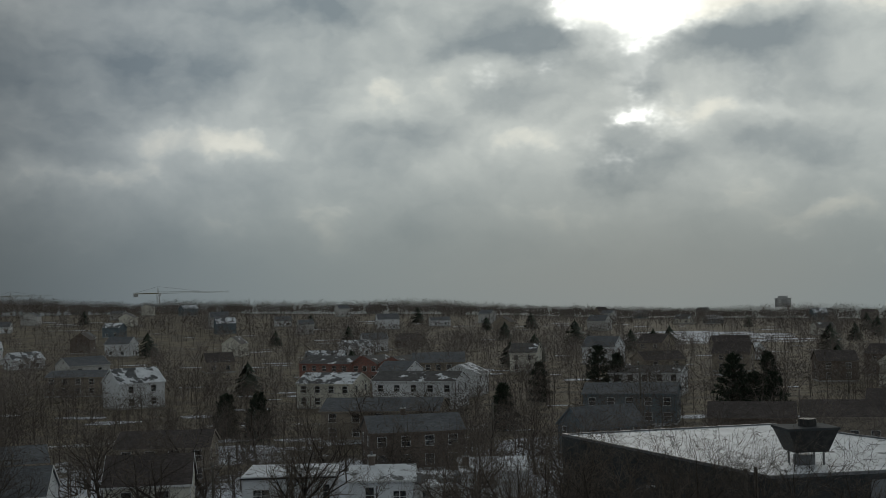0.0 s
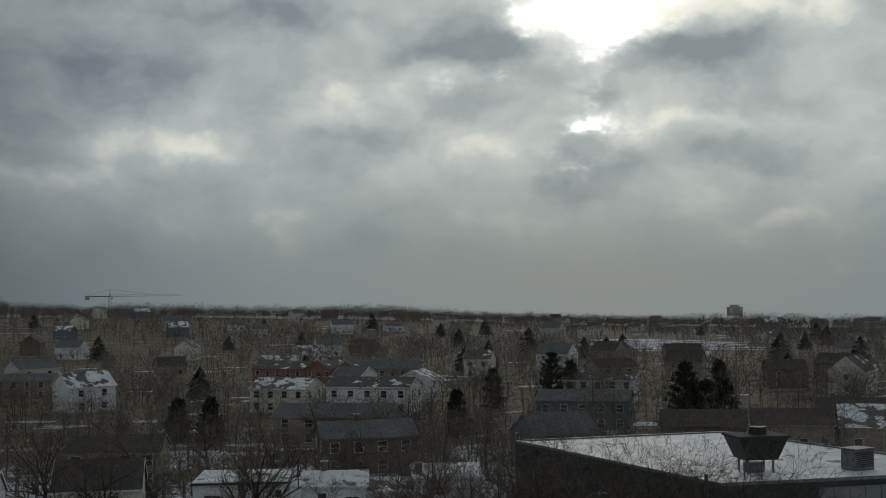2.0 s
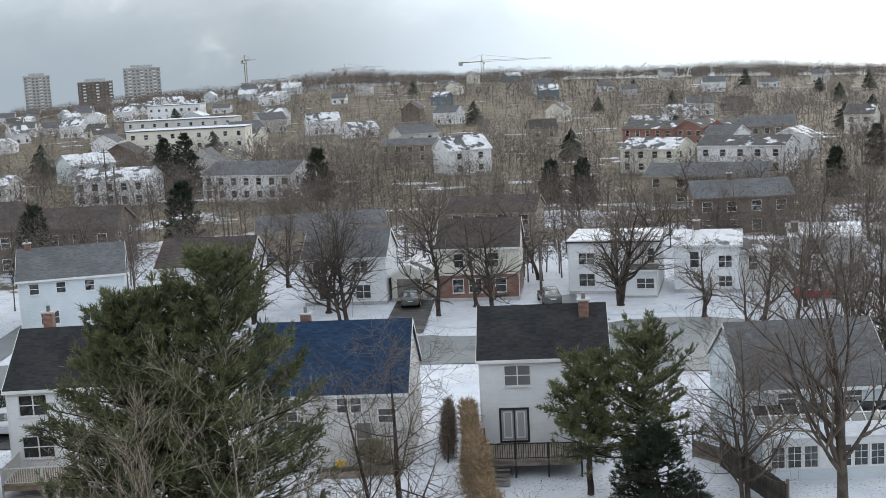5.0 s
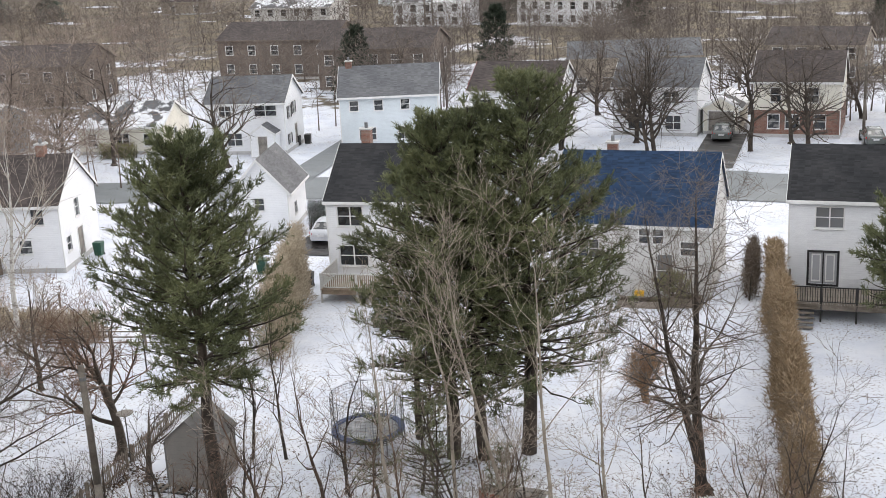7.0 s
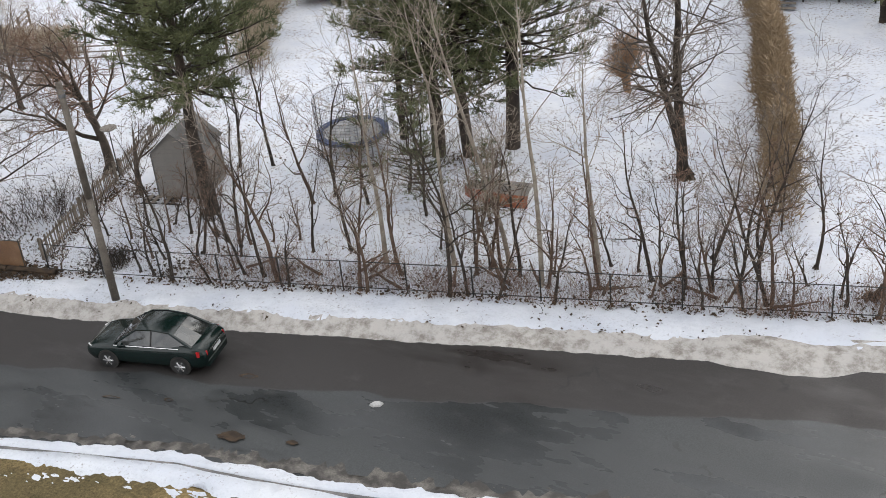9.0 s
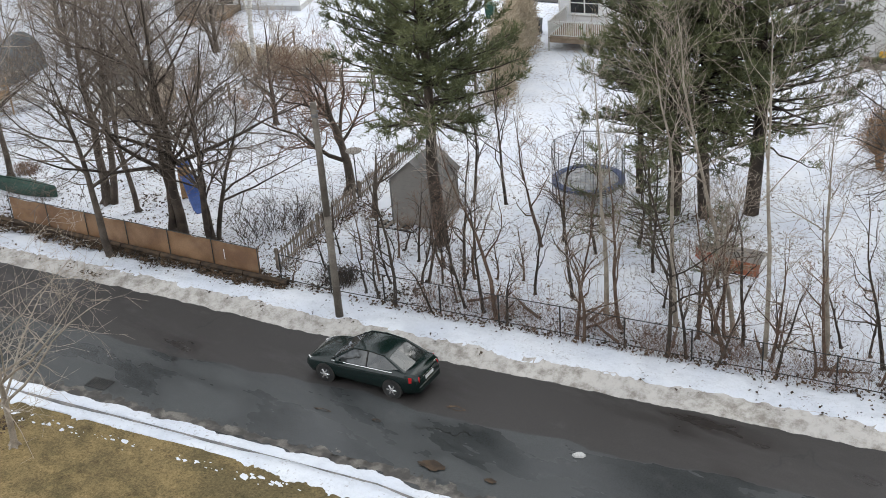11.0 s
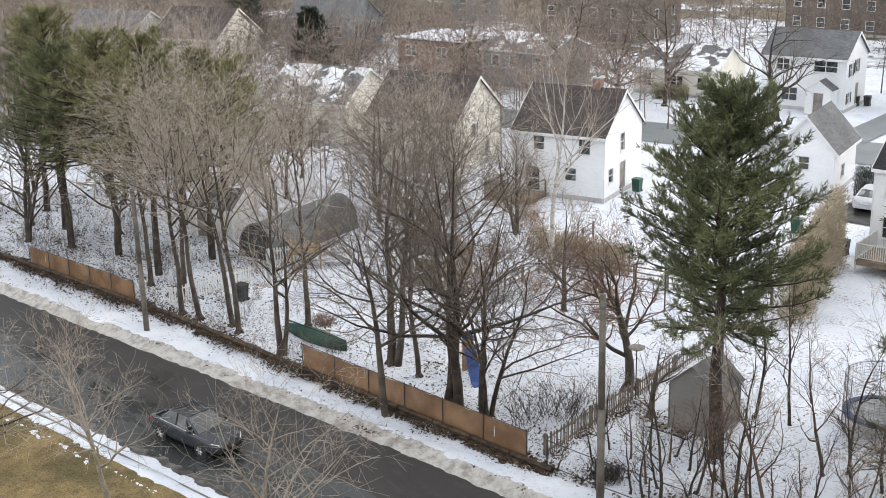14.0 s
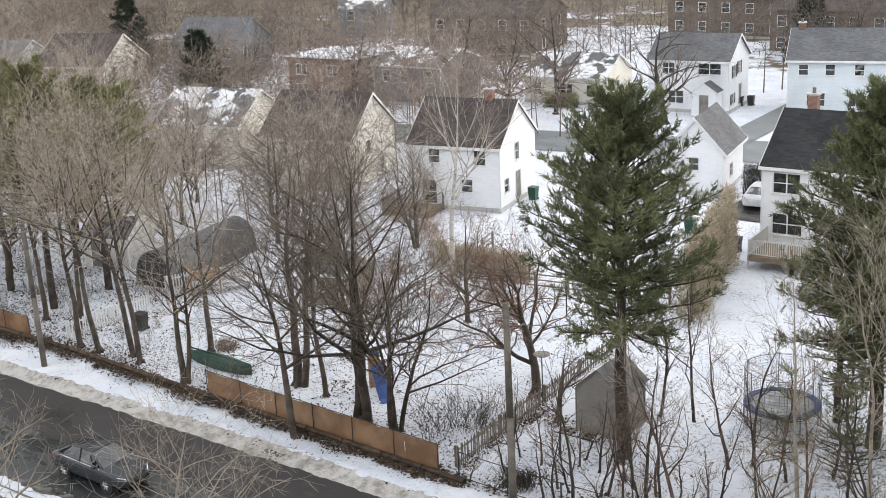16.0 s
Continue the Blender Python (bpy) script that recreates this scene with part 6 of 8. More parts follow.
bare_tree(-41.9, 25.7, 10.4, 0.19, 4, BARK, TWIG, 48, 0.05, (-0.10, -0.10), kids=(2.1, 2.0, 2.4), label="leaning bare tree on the roadside bank")
bare_tree(-41.2, 28.7, 12.8, 0.25, 6, BARK_DARK, TWIG, 54, 0.04, (-0.05, 0), kids=(2.3, 2.1, 2.7), first=2, stems=2, wob=0.15, label="dark twin-stemmed bare tree behind the screen")
bare_tree(-39.3, 29.2, 9.5, 0.15, 7, BARK_DARK, TWIG, 46, 0.05, (0.08, 0), kids=(2.2, 1.9, 2.6), first=2, stems=3, wob=0.15, label="many-stemmed bare tree with fine brown twigs")
bare_tree(-46.9, 29.2, 12.2, 0.24, 9, BARK, TWIG, 54, 0.04, (-0.10, 0.05), kids=(2.3, 2.1, 2.6), first=3, stems=2, wob=0.15, label="large bare maple behind the screen fence")
bare_tree(-44.9, 29.4, 10.5, 0.14, 10, BARK, TWIG, 44, 0.04, kids=(2, 1.7, 1.7), label="slim bare tree in a snowy yard")
bare_tree(-51.2, 25.4, 10.5, 0.18, 11, BARK, TWIG_PALE, 46, 0.04, (-0.06, 0), kids=(2, 1.8, 1.8), stems=2, label="bare tree with pale twigs by the fence")
for i, (px, py, h) in enumerate(((-55.4, 25.2, 13.8), (-56.5, 25.4, 13.0), (-58.4, 24.4, 12.6), (-59.9, 24.0, 13.8), (-63, 25.5, 12), (-65.5, 24.5, 12), (-54.0, 28.5, 12))):
    bare_tree(px, py, h, 0.17, 12 + i, BARK, TWIG_PALE, 52, 0.035, kids=(2.1, 1.8, 1.9), fat=1.3, label="tall bare tree with pale twigs along the fence")
bare_tree(-53.0, 44.3, 13.4, 0.19, 20, BARK_BIRCH, TWIG_PALE, 30, 0.08, kids=(2, 1.6, 1.6), first=3, label="tall white-barked bare birch")
bare_tree(-18.8, 50.8, 3.0, 0.10, 21, TWIG_RUST, TWIG_RUST, 44, 0.04, kids=(2.0, 1.8, 1.8), first=2, stems=6, label="rusty brown bushy yard shrub", name="shrub")
bare_tree(-5.2, 36.4, 8.6, 0.16, 22, BARK_DARK, TWIG, 55, 0.02, (0.12, 0), kids=(2.1, 1.6, 1.6), first=2, wob=0.22, label="twisted bare tree by the fence")
bare_tree(3.0, 59.6, 14.6, 0.30, 23, BARK, TWIG, 40, 0.05, kids=(2.6, 2.0, 1.7), first=1, stems=1, ratio=0.58, wob=0.09, slim=0.85, label="large spreading bare maple by a sunroom")
bare_tree(-1.5, 61.5, 10.2, 0.16, 24, BARK, TWIG, 54, 0.02, kids=(2.4, 1.9, 1.9), first=1, stems=2, fat=1.2, label="bare tree behind a grey house")
bare_tree(9.5, 64.0, 13.5, 0.26, 25, BARK, TWIG, 52, 0.03, kids=(2.2, 1.7, 1.4), first=2, stems=2, fat=1.2, label="large bare tree beside a pale house")
bare_tree(1.5, 94, 11, 0.2, 26, BARK, TWIG, 45, 0.03, kids=(2.2, 1.8, 1.8), first=2, label="bare tree beside the turning circle")
bare_tree(-1.5, 91.0, 9.5, 0.16, 27, BARK, TWIG, 52, 0.0, (-0.25, 0), kids=(2.0, 1.8, 1.8), first=2, label="leaning bare tree over the turning circle")
bare_tree(-41.3, 13.0, 8.0, 0.12, 29, BARK_PALE, TWIG_PALE, 56, 0.04, (0.03, 0), kids=(2.6, 1.8, 1.2), first=2, wob=0.12, ratio=0.56, label="small pale bare street tree on the lawn", z=0.12, fat=0.85)
bare_tree(-33.2, 15.4, 8.1, 0.13, 30, BARK_PALE, TWIG_PALE, 58, 0.04, kids=(2.7, 1.8, 1.2), first=2, wob=0.12, ratio=0.58, label="small pale bare tree beside the kerb", z=0.12, fat=0.85)
bare_tree(-47.5, 10.5, 6.6, 0.12, 301, BARK, TWIG_PALE, 56, 0.04, kids=(2.5, 1.8, 1.2), first=2, wob=0.14, label="small pale bare street tree on the lawn", z=0.12, fat=0.85)
bare_tree(-13.8, 112.4, 10.6, 0.30, 36, BARK_DARK, TWIG, 48, 0.03, kids=(2.6, 1.9, 1.6), first=1, stems=2, top=3, label="bare maple in front of a white house", fat=1.3)
for i, (px, py, h) in enumerate(((-27.6, 112.6, 10.5), (-41.5, 109.5, 11), (-24.2, 127, 12), (2.6, 112, 10), (-48, 101, 8), (6, 106, 10), (9.5, 103, 10), (-66, 108, 11), (-86, 86, 12), (-90.5, 84, 11), (-74, 88.5, 12),
                                 (12.0, 110, 11), (15.5, 100, 11.5), (18.5, 92, 11), (-96, 82, 12), (-101, 72, 10), (-35.5, 127, 11), (-51, 123, 10), (22, 87, 11), (8, 96, 11), (26, 90, 9), (11, 118, 10), (30, 93, 8), (5, 87.5, 9), (-6, 108, 7), (-113, 66, 10), (-1, 107, 9), (-6, 144, 9), (5, 147, 9), (-13, 143, 10), (-12, 182, 10), (-3, 178, 9), (-24, 158, 10), (11, 152, 10))):
    bare_tree(px, py, h, 0.22, 80 + i, BARK_DARK if i % 3 else BARK, TWIG, 54, 0.025, kids=(2.1, 1.6, 0.9), first=1, stems=1 + i % 2, wob=0.14, label="bare tree in a front yard", fat=1.5, z=0.08)
for i, (px, py, h) in enumerate(((-72, 44, 9), (-78, 40, 9.5), (-83, 44, 9), (-72, 36, 10), (-88, 37, 11), (-58, 40, 8), (-60.5, 47.5, 7.5), (-94, 40, 10), (-80, 33, 11), (-100, 33, 12), (-87, 30, 12), (-108, 44, 11), (-112, 36, 12), (-119, 52, 11), (-126, 45, 12), (-79, 21.5, 12), (-83, 23, 13), (-88, 22, 12), (-77, 27, 11), (-92, 26, 12), (-84, 30, 11), (-66.5, 47.0, 9), (-62, 40, 9.5), (-68.5, 42, 10), (-76, 50, 10), (-47.5, 40.5, 6.5))):
    bare_tree(px, py, h, 0.16, 120 + i, BARK, TWIG_PALE, 48, 0.04, kids=(2.1, 1.6, 1.4), first=1, stems=1 + (i % 3 == 0), label="bare backyard tree with fine twigs", fat=1.15)

# pale young trees rising in front of the pines
for i, (px, py, h) in enumerate(((-17.4, 34.5, 14.2), (-15.8, 33.6, 14.4), (-19.4, 33.9, 12.5), (-21.9, 33.2, 11.0), (-14.2, 35.0, 10.0))):
    bare_tree(px, py, h, 0.10, 600 + i, BARK_PALE, TWIG_PALE, 40, 0.06, ((-0.06, 0.0), (0.03, 0.02), (-0.04, 0.03), (0.05, 0.0), (0.0, 0.0))[i], kids=(2.0, 1.6, 1.2), first=4, wob=0.10, ratio=0.36, label="slim pale-barked young tree by the fence", group="saplings along the fence", fat=0.8, slim=0.8, z=0.08)

# dense dark trees before the flat building and the turning circle
for i, (px, py, h) in enumerate(((15.5, 79, 13.5), (20, 81, 12.5), (24.5, 83, 12), (10.0, 87.5, 12), (28.5, 86, 11.5), (17.5, 88, 12), (-30, 107.5, 11.5), (-38, 104, 11.5), (-25, 108.5, 10), (-47, 104.5, 10.5))):
    bare_tree(px, py, h, 0.24, 640 + i, BARK_DARK, BARK, 52, 0.035, kids=(2.3, 1.8, 1.0), first=1, wob=0.15, stems=1 + i % 2, fat=1.4, label="dark bare tree with a dense twiggy crown")

# thin stems along the fence
rs_ = random.Random(77)
STEM_SPOTS = [(-25.1, 30.7, 8.8), (-18.6, 31.9, 9.5), (-12.3, 35.2, 7.8), (-27.2, 36.4, 8), (-26.7, 37.3, 7), (-8.2, 34.9, 8), (-20.9, 32.6, 8), (-8.9, 36.5, 9.5), (-10.9, 34.3, 3.2), (-12.0, 34.1, 3.0), (-32.3, 38.3, 7.5), (-30.9, 38.9, 7.5)]
for k in range(62):
    u = rs_.uniform(-21.5, 4)
    STEM_SPOTS.append((*at_road(u, 35.35 + rs_.random() ** 1.7 * 3.6), rs_.uniform(2.6, 7.5)))
for k in range(16):
    STEM_SPOTS.append((*at_road(rs_.uniform(-26.5, -21), 35.6 + rs_.random() * 4), rs_.uniform(2.0, 4.5)))
for i, (px, py, h) in enumerate(STEM_SPOTS):
    big = h > 6
    bare_tree(px, py, h, 0.085 if h > 9 else 0.035 + 0.006 * h, 400 + i, BARK_PALE if h > 12 else (BARK_DARK if i % 3 else BARK_RED), (TWIG_PALE, TWIG, TWIG_RED)[i % 3], 42, 0.045, (rs_.uniform(-0.16, 0.16), rs_.uniform(-0.12, 0.12)),
              kids=(1.7, 1.2, 1.0) if big else (1.4, 1.0, 0.8), first=2, top=3 if h > 4 else 2, wob=0.15, ratio=0.33, label="thin bare self-sown stem by the fence", name="sapling", group="saplings along the fence", z=0.08, fat=1.0)


def brush(name, spots, label, material, seed, n, h, r=0.007):
    """A thicket of fine stalks round the spots, one object."""
    rg = random.Random(seed)
    rows = []
    for x, y, s in spots:
        for i in range(n):
            a = rg.uniform(0, 2 * math.pi)
            o = Vector((x + rg.gauss(0, 0.25) * s, y + rg.gauss(0, 0.25) * s, 0.05))
            d = Vector((math.cos(a) * rg.uniform(0.1, 0.9), math.sin(a) * rg.uniform(0.1, 0.9), 1)).normalized()
            p, ln = o, h * s * rg.uniform(0.4, 1.1)
            for k in range(3):
                q = p + d * ln / 3
                rows.append((p, q, r * (1 - 0.25 * k), r * (0.8 - 0.25 * k), 1))
                if k:
                    sd = (d + Vector((rg.gauss(0, 0.6), rg.gauss(0, 0.6), 0.2))).normalized()
                    rows.append((p, p + sd * ln * 0.3, r * 0.6, r * 0.4, 1))
                d = (d + Vector((rg.gauss(0, 0.25), rg.gauss(0, 0.25), rg.gauss(-0.05, 0.15)))).normalized()
                p = q
    return tagged(new(name, skin(name, rows, material, 3)), label, "brush", kind="stuff")


rb_ = random.Random(5)
brush("fence_brush", [(*at_road(rb_.uniform(-20.5, 5), 35.3 + rb_.random() ** 2 * 1.6), rb_.uniform(0.6, 1.3)) for i in range(150)], "tangled brown brush along the wire fence", TWIG_RED, 6, 12, 1.5)
brush("yard_brush", [(*at_road(rb_.uniform(-30, 0), 36 + rb_.random() * 5), rb_.uniform(0.4, 0.9)) for i in range(70)], "sparse dead stalks poking through snow", TWIG, 7, 6, 1.3)
brush("dead_conifers", [(-37.4 + rb_.uniform(-1.6, 1.4), 31.0 + rb_.uniform(-1.2, 1.6), 1.6) for i in range(16)], "thin dead young conifers behind the picket fence", BARK_DARK, 8, 7, 1.6, 0.012)
brush("russet_bushes", [(*p, 1.6) for p in ((-54.5, 40.5), (-50.8, 41.0), (-48.8, 43.5), (-57, 43), (-63, 50.5), (-61, 49.5), (-66.5, 50.5), (-52, 37.5), (-46.5, 42.5))], "rusty bushes between yards", TWIG_RUST, 9, 90, 1.2)
brush("trampoline_brush", [(-27.0 + rb_.uniform(-0.6, 1.2), 40.3 + rb_.uniform(-0.8, 0.6), 1.0) for i in range(12)], "dead weeds under a trampoline", TWIG_RED, 10, 14, 0.7)


def litter(name, spots, label, material, seed, n, size):
    """Fallen leaves and clods: small tilted pieces on the ground."""
    g = np.random.RandomState(seed)
    c = np.repeat(np.array(spots)[:, :3], n, 0)
    s = np.repeat(np.array(spots)[:, 3:4], n, 0)
    c = c + g.normal(0, 1, c.shape) * s * np.array([[1, 1, 0.05]])
    c[:, 2] = np.abs(c[:, 2])
    a = g.normal(0, 1, c.shape) * np.array([[1, 1, 0.45]])
    a /= np.linalg.norm(a, axis=1)[:, None]
    b = np.cross(a, g.normal(0, 0.35, c.shape) + np.array([[0, 0, 1.0]]))
    w = size * g.uniform(0.5, 1.5, (len(c), 1))
    verts = np.stack([c - a * w, c + b * w * 0.6 + (0, 0, 0.02), c + a * w, c - b * w * 0.6], 1).reshape(-1, 3)
    return tagged(new(name, fast_mesh(name, verts, np.arange(len(c) * 4).reshape(-1, 4), material)), label, "litter", kind="stuff")


rl_ = random.Random(9)
def fence_v(u):
    return 35.25 if u > -24 else 35.25 + min(1.6, (-24 - u) * 0.055)


litter("fence_leaves", [(*at_road(u, fence_v(u) + rl_.gauss(-0.28, 0.22)), 0.22, 0.26 + 0.10 * math.sin(u * 1.3)) for u in np.arange(-75, -26, 0.2)], "dark drift of fallen leaves along the fence", LEAFLITTER, 12, 60, 0.075)
litter("edge_leaves", [(*at_road(u, fence_v(u) + rl_.gauss(-0.1, 0.08)), 0.2, 0.12) for u in np.arange(-26, 8, 0.2) + 0.15 * np.sin(np.arange(-26, 8, 0.2) * 7)], "thin line of leaves under the wire fence", LEAFLITTER, 18, 7, 0.055)
litter("yard_leaves", [(*at_road(rl_.uniform(-72, 4), 36.2 + rl_.random() ** 1.5 * 16), 0.15, 0.5) for i in range(1500)], "scattered brown leaves and twigs on snow", LEAFLITTER, 13, 7, 0.045)
litter("brush_leaves", [(*at_road(rl_.uniform(-21, 6), 35.4 + rl_.random() ** 2 * 2.2), 0.14, 0.35) for i in range(170)], "dark mat of leaves under the brush", LEAFLITTER, 16, 14, 0.055)
litter("shade_leaves", [(*at_road(rl_.uniform(-70, -27), 36.4 + rl_.random() ** 1.6 * 6), 0.13, 0.45) for i in range(620)], "brown leaves under trees along the fence", LEAFLITTER, 17, 11, 0.055)
brush("undergrowth", [(*at_road(rb_.uniform(-74, -41), 36.0 + rb_.random() ** 1.5 * 9), rb_.uniform(0.5, 1.2)) for i in range(170)], "dead stalks and low scrub under trees", TWIG, 19, 9, 1.5)
litter("grove_needles", [(rl_.uniform(-92, -61), rl_.uniform(19.5, 34), 0.13, 0.6) for i in range(900)], "brown needles and twigs under the pines", LEAFLITTER, 21, 13, 0.07)
brush("grove_scrub", [(rb_.uniform(-90, -61), rb_.uniform(20.5, 33), rb_.uniform(0.5, 1.3)) for i in range(120)], "dark dead scrub under the pines", BARK_DARK, 22, 9, 1.6, 0.01)


def scraps(name, spots, material, label, seed):
    """Thin ragged snow patches lying on the ground; spots: (x, y, z, size)."""
    rg = random.Random(seed)
    v, f = [], []
    for x, y, z, r in spots:
        k, n = len(v), 9
        v.append((x, y, z + 0.03))
        st = rg.uniform(1.0, 2.6)
        for i in range(n):
            a = 2 * math.pi * i / n
            q = r * rg.uniform(0.5, 1.2)
            v.append((x + math.cos(a) * q * st, y + math.sin(a) * q, z - 0.01))
        f += [(k, k + 1 + i, k + 1 + (i + 1) % n) for i in range(n)]
    return tagged(new(name, fast_mesh(name, np.array(v), np.array(f), material, 3)), label, "snow", kind="stuff")


def verge_spot(u, v):
    return at_road(u, v - 0.75 * math.tanh(max(0.0, u + 16.5) / 5.0))


scraps("slush_scraps", [(*verge_spot(rl_.uniform(-60, 10), 26.45 + abs(rl_.gauss(0, 0.12))), 0.025, 0.02 + 0.06 * rl_.random() ** 2) for i in range(90)], GRIT, "crumbled dirty slush along the gutter", 72)
scraps("lawn_snow", [(*verge_spot(rl_.uniform(-60, 8), 24.42 - abs(rl_.gauss(0, 0.22))), 0.115, 0.025 + 0.13 * rl_.random() ** 2.5) for i in range(420)], TRODDEN, "scraps of melting snow on the lawn", 74)
litter("bank_clods", [(*at_road(rl_.uniform(-80, 10), rl_.uniform(33.2, 35)), 0.31, 0.22) for i in range(110)], "dirt and footprints on roadside snow", LEAFLITTER, 14, 6, 0.05)
litter("picket_leaves", [(-34.8 - 1.9 * f + rl_.gauss(0.15, 0.14), 28.9 + 6.7 * f, 0.12, 0.16) for f in np.arange(0, 1, 0.018)], "dark leaves and soil along the picket fence", LEAFLITTER, 18, 16, 0.06)
litter("pole_leaves", [(-32.4 + rl_.gauss(0, 0.45), 29.6 + rl_.gauss(0, 0.6), 0.14, 0.3) for i in range(22)], "dark heap of leaves behind the wire fence", LEAFLITTER, 19, 22, 0.06)
litter("tree_leaves", [(x, y, 0.15, 0.35) for x, y in ((-13.8, 43.1), (-30.8, 34.3), (-41.5, 24.4), (-30.0, 27.4), (-58.2, 21.3), (-29.5, 29.6), (-29.2, 30.3), (-35, 34.8), (-23.5, 41.8), (-48, 33), (-49, 34), (-41.3, 12.7), (-34.7, 15.75))], "brown leaves heaped round trunks", LEAFLITTER, 15, 130, 0.06)

# hedges
def hedge(name, x0, y0, x1, y1, w, h0, h1, material, label, seed, n=5200, size=0.26):
    g = np.random.RandomState(seed)
    t = g.uniform(0, 1, n)
    a = np.array([x0, y0]) + t[:, None] * np.array([x1 - x0, y1 - y0])
    d = np.array([x1 - x0, y1 - y0])
    d = d / np.linalg.norm(d)
    nn = np.array([-d[1], d[0]])
    side = g.uniform(-1, 1, n)
    top = (h0 + (h1 - h0) * t) * (1 + 0.06 * np.sin(t * 23) + 0.05 * np.sin(t * 61))
    z = g.uniform(0.0, 1, n) ** 0.8
    k = w * (0.75 + 0.25 * np.sin(t * 17 + z * 3)) * (1 - 0.55 * z ** 3)
    c = np.concatenate([a + nn * (side * k)[:, None], (z * top)[:, None]], 1)
    spots = list(zip(c.tolist(), np.concatenate([nn * side[:, None], np.full((n, 1), 0.9)], 1).tolist()))
    verts, faces = tufts(random.Random(seed), spots, size, 7, 0.0, 0.08)
    hd = thing(name, 0, 0, 0, 0, label, "hedge")
    tagged(share("foliage", fast_mesh("foliage", verts, faces, material, 3), hd), kind="stuff")
    stems = ([], [])
    for i in range(24):
        p = Vector((x0, y0)).lerp(Vector((x1, y1)), i / 23)
        tube(stems, (p.x, p.y, 0), (p.x + 0.1, p.y, h0 * 0.8), 0.05, 0.02, 5)
    tagged(part("stem", stems, BARK_DARK, hd), kind="stuff")
    return hd


hedge("hedge", -9.0, 40.0, -17.4, 67.5, 0.72, 4.6, 3.9, HEDGE, "tall narrow dry brown hedge between yards", 61, 7000, 0.3)
hedge("hedge", -18.6, 67.0, -20.0, 73.0, 0.5, 2.3, 2.3, HEDGE_DARK, "dark brown hedge beside a house", 62, 1500, 0.22)
pine(-22.4, 64.4, 1.9, 0.06, 36, low=0.05, reach=1.1, whorls=8, dense=1.2, needles=NEEDLE_OLIVE, size=0.2, top=0.4, flat=0.0, label="small olive shrub under a window", name="shrub")
hedge("hedge", -38.5, 48.0, -44.0, 58.5, 0.8, 4.2, 4.6, HEDGE_PALE, "tall pale dry hedge between yards", 63, 4500, 0.3)
hedge("hedge", -57.0, 46.0, -50.0, 47.5, 0.9, 1.5, 1.7, HEDGE_PALE, "low pale dry hedge at a yard's edge", 64, 2400, 0.22)
hedge("hedge", -50.6, 73.2, -53.0, 72.0, 0.8, 2.2, 2.2, NEEDLE_DARK, "dark clipped shrub by a driveway", 65, 1200, 0.2)
hedge("hedge", -90.0, 88.4, -86.5, 89.6, 0.9, 1.5, 1.5, NEEDLE_OLIVE, "olive shrubs under a bungalow's windows", 66, 1000, 0.22)


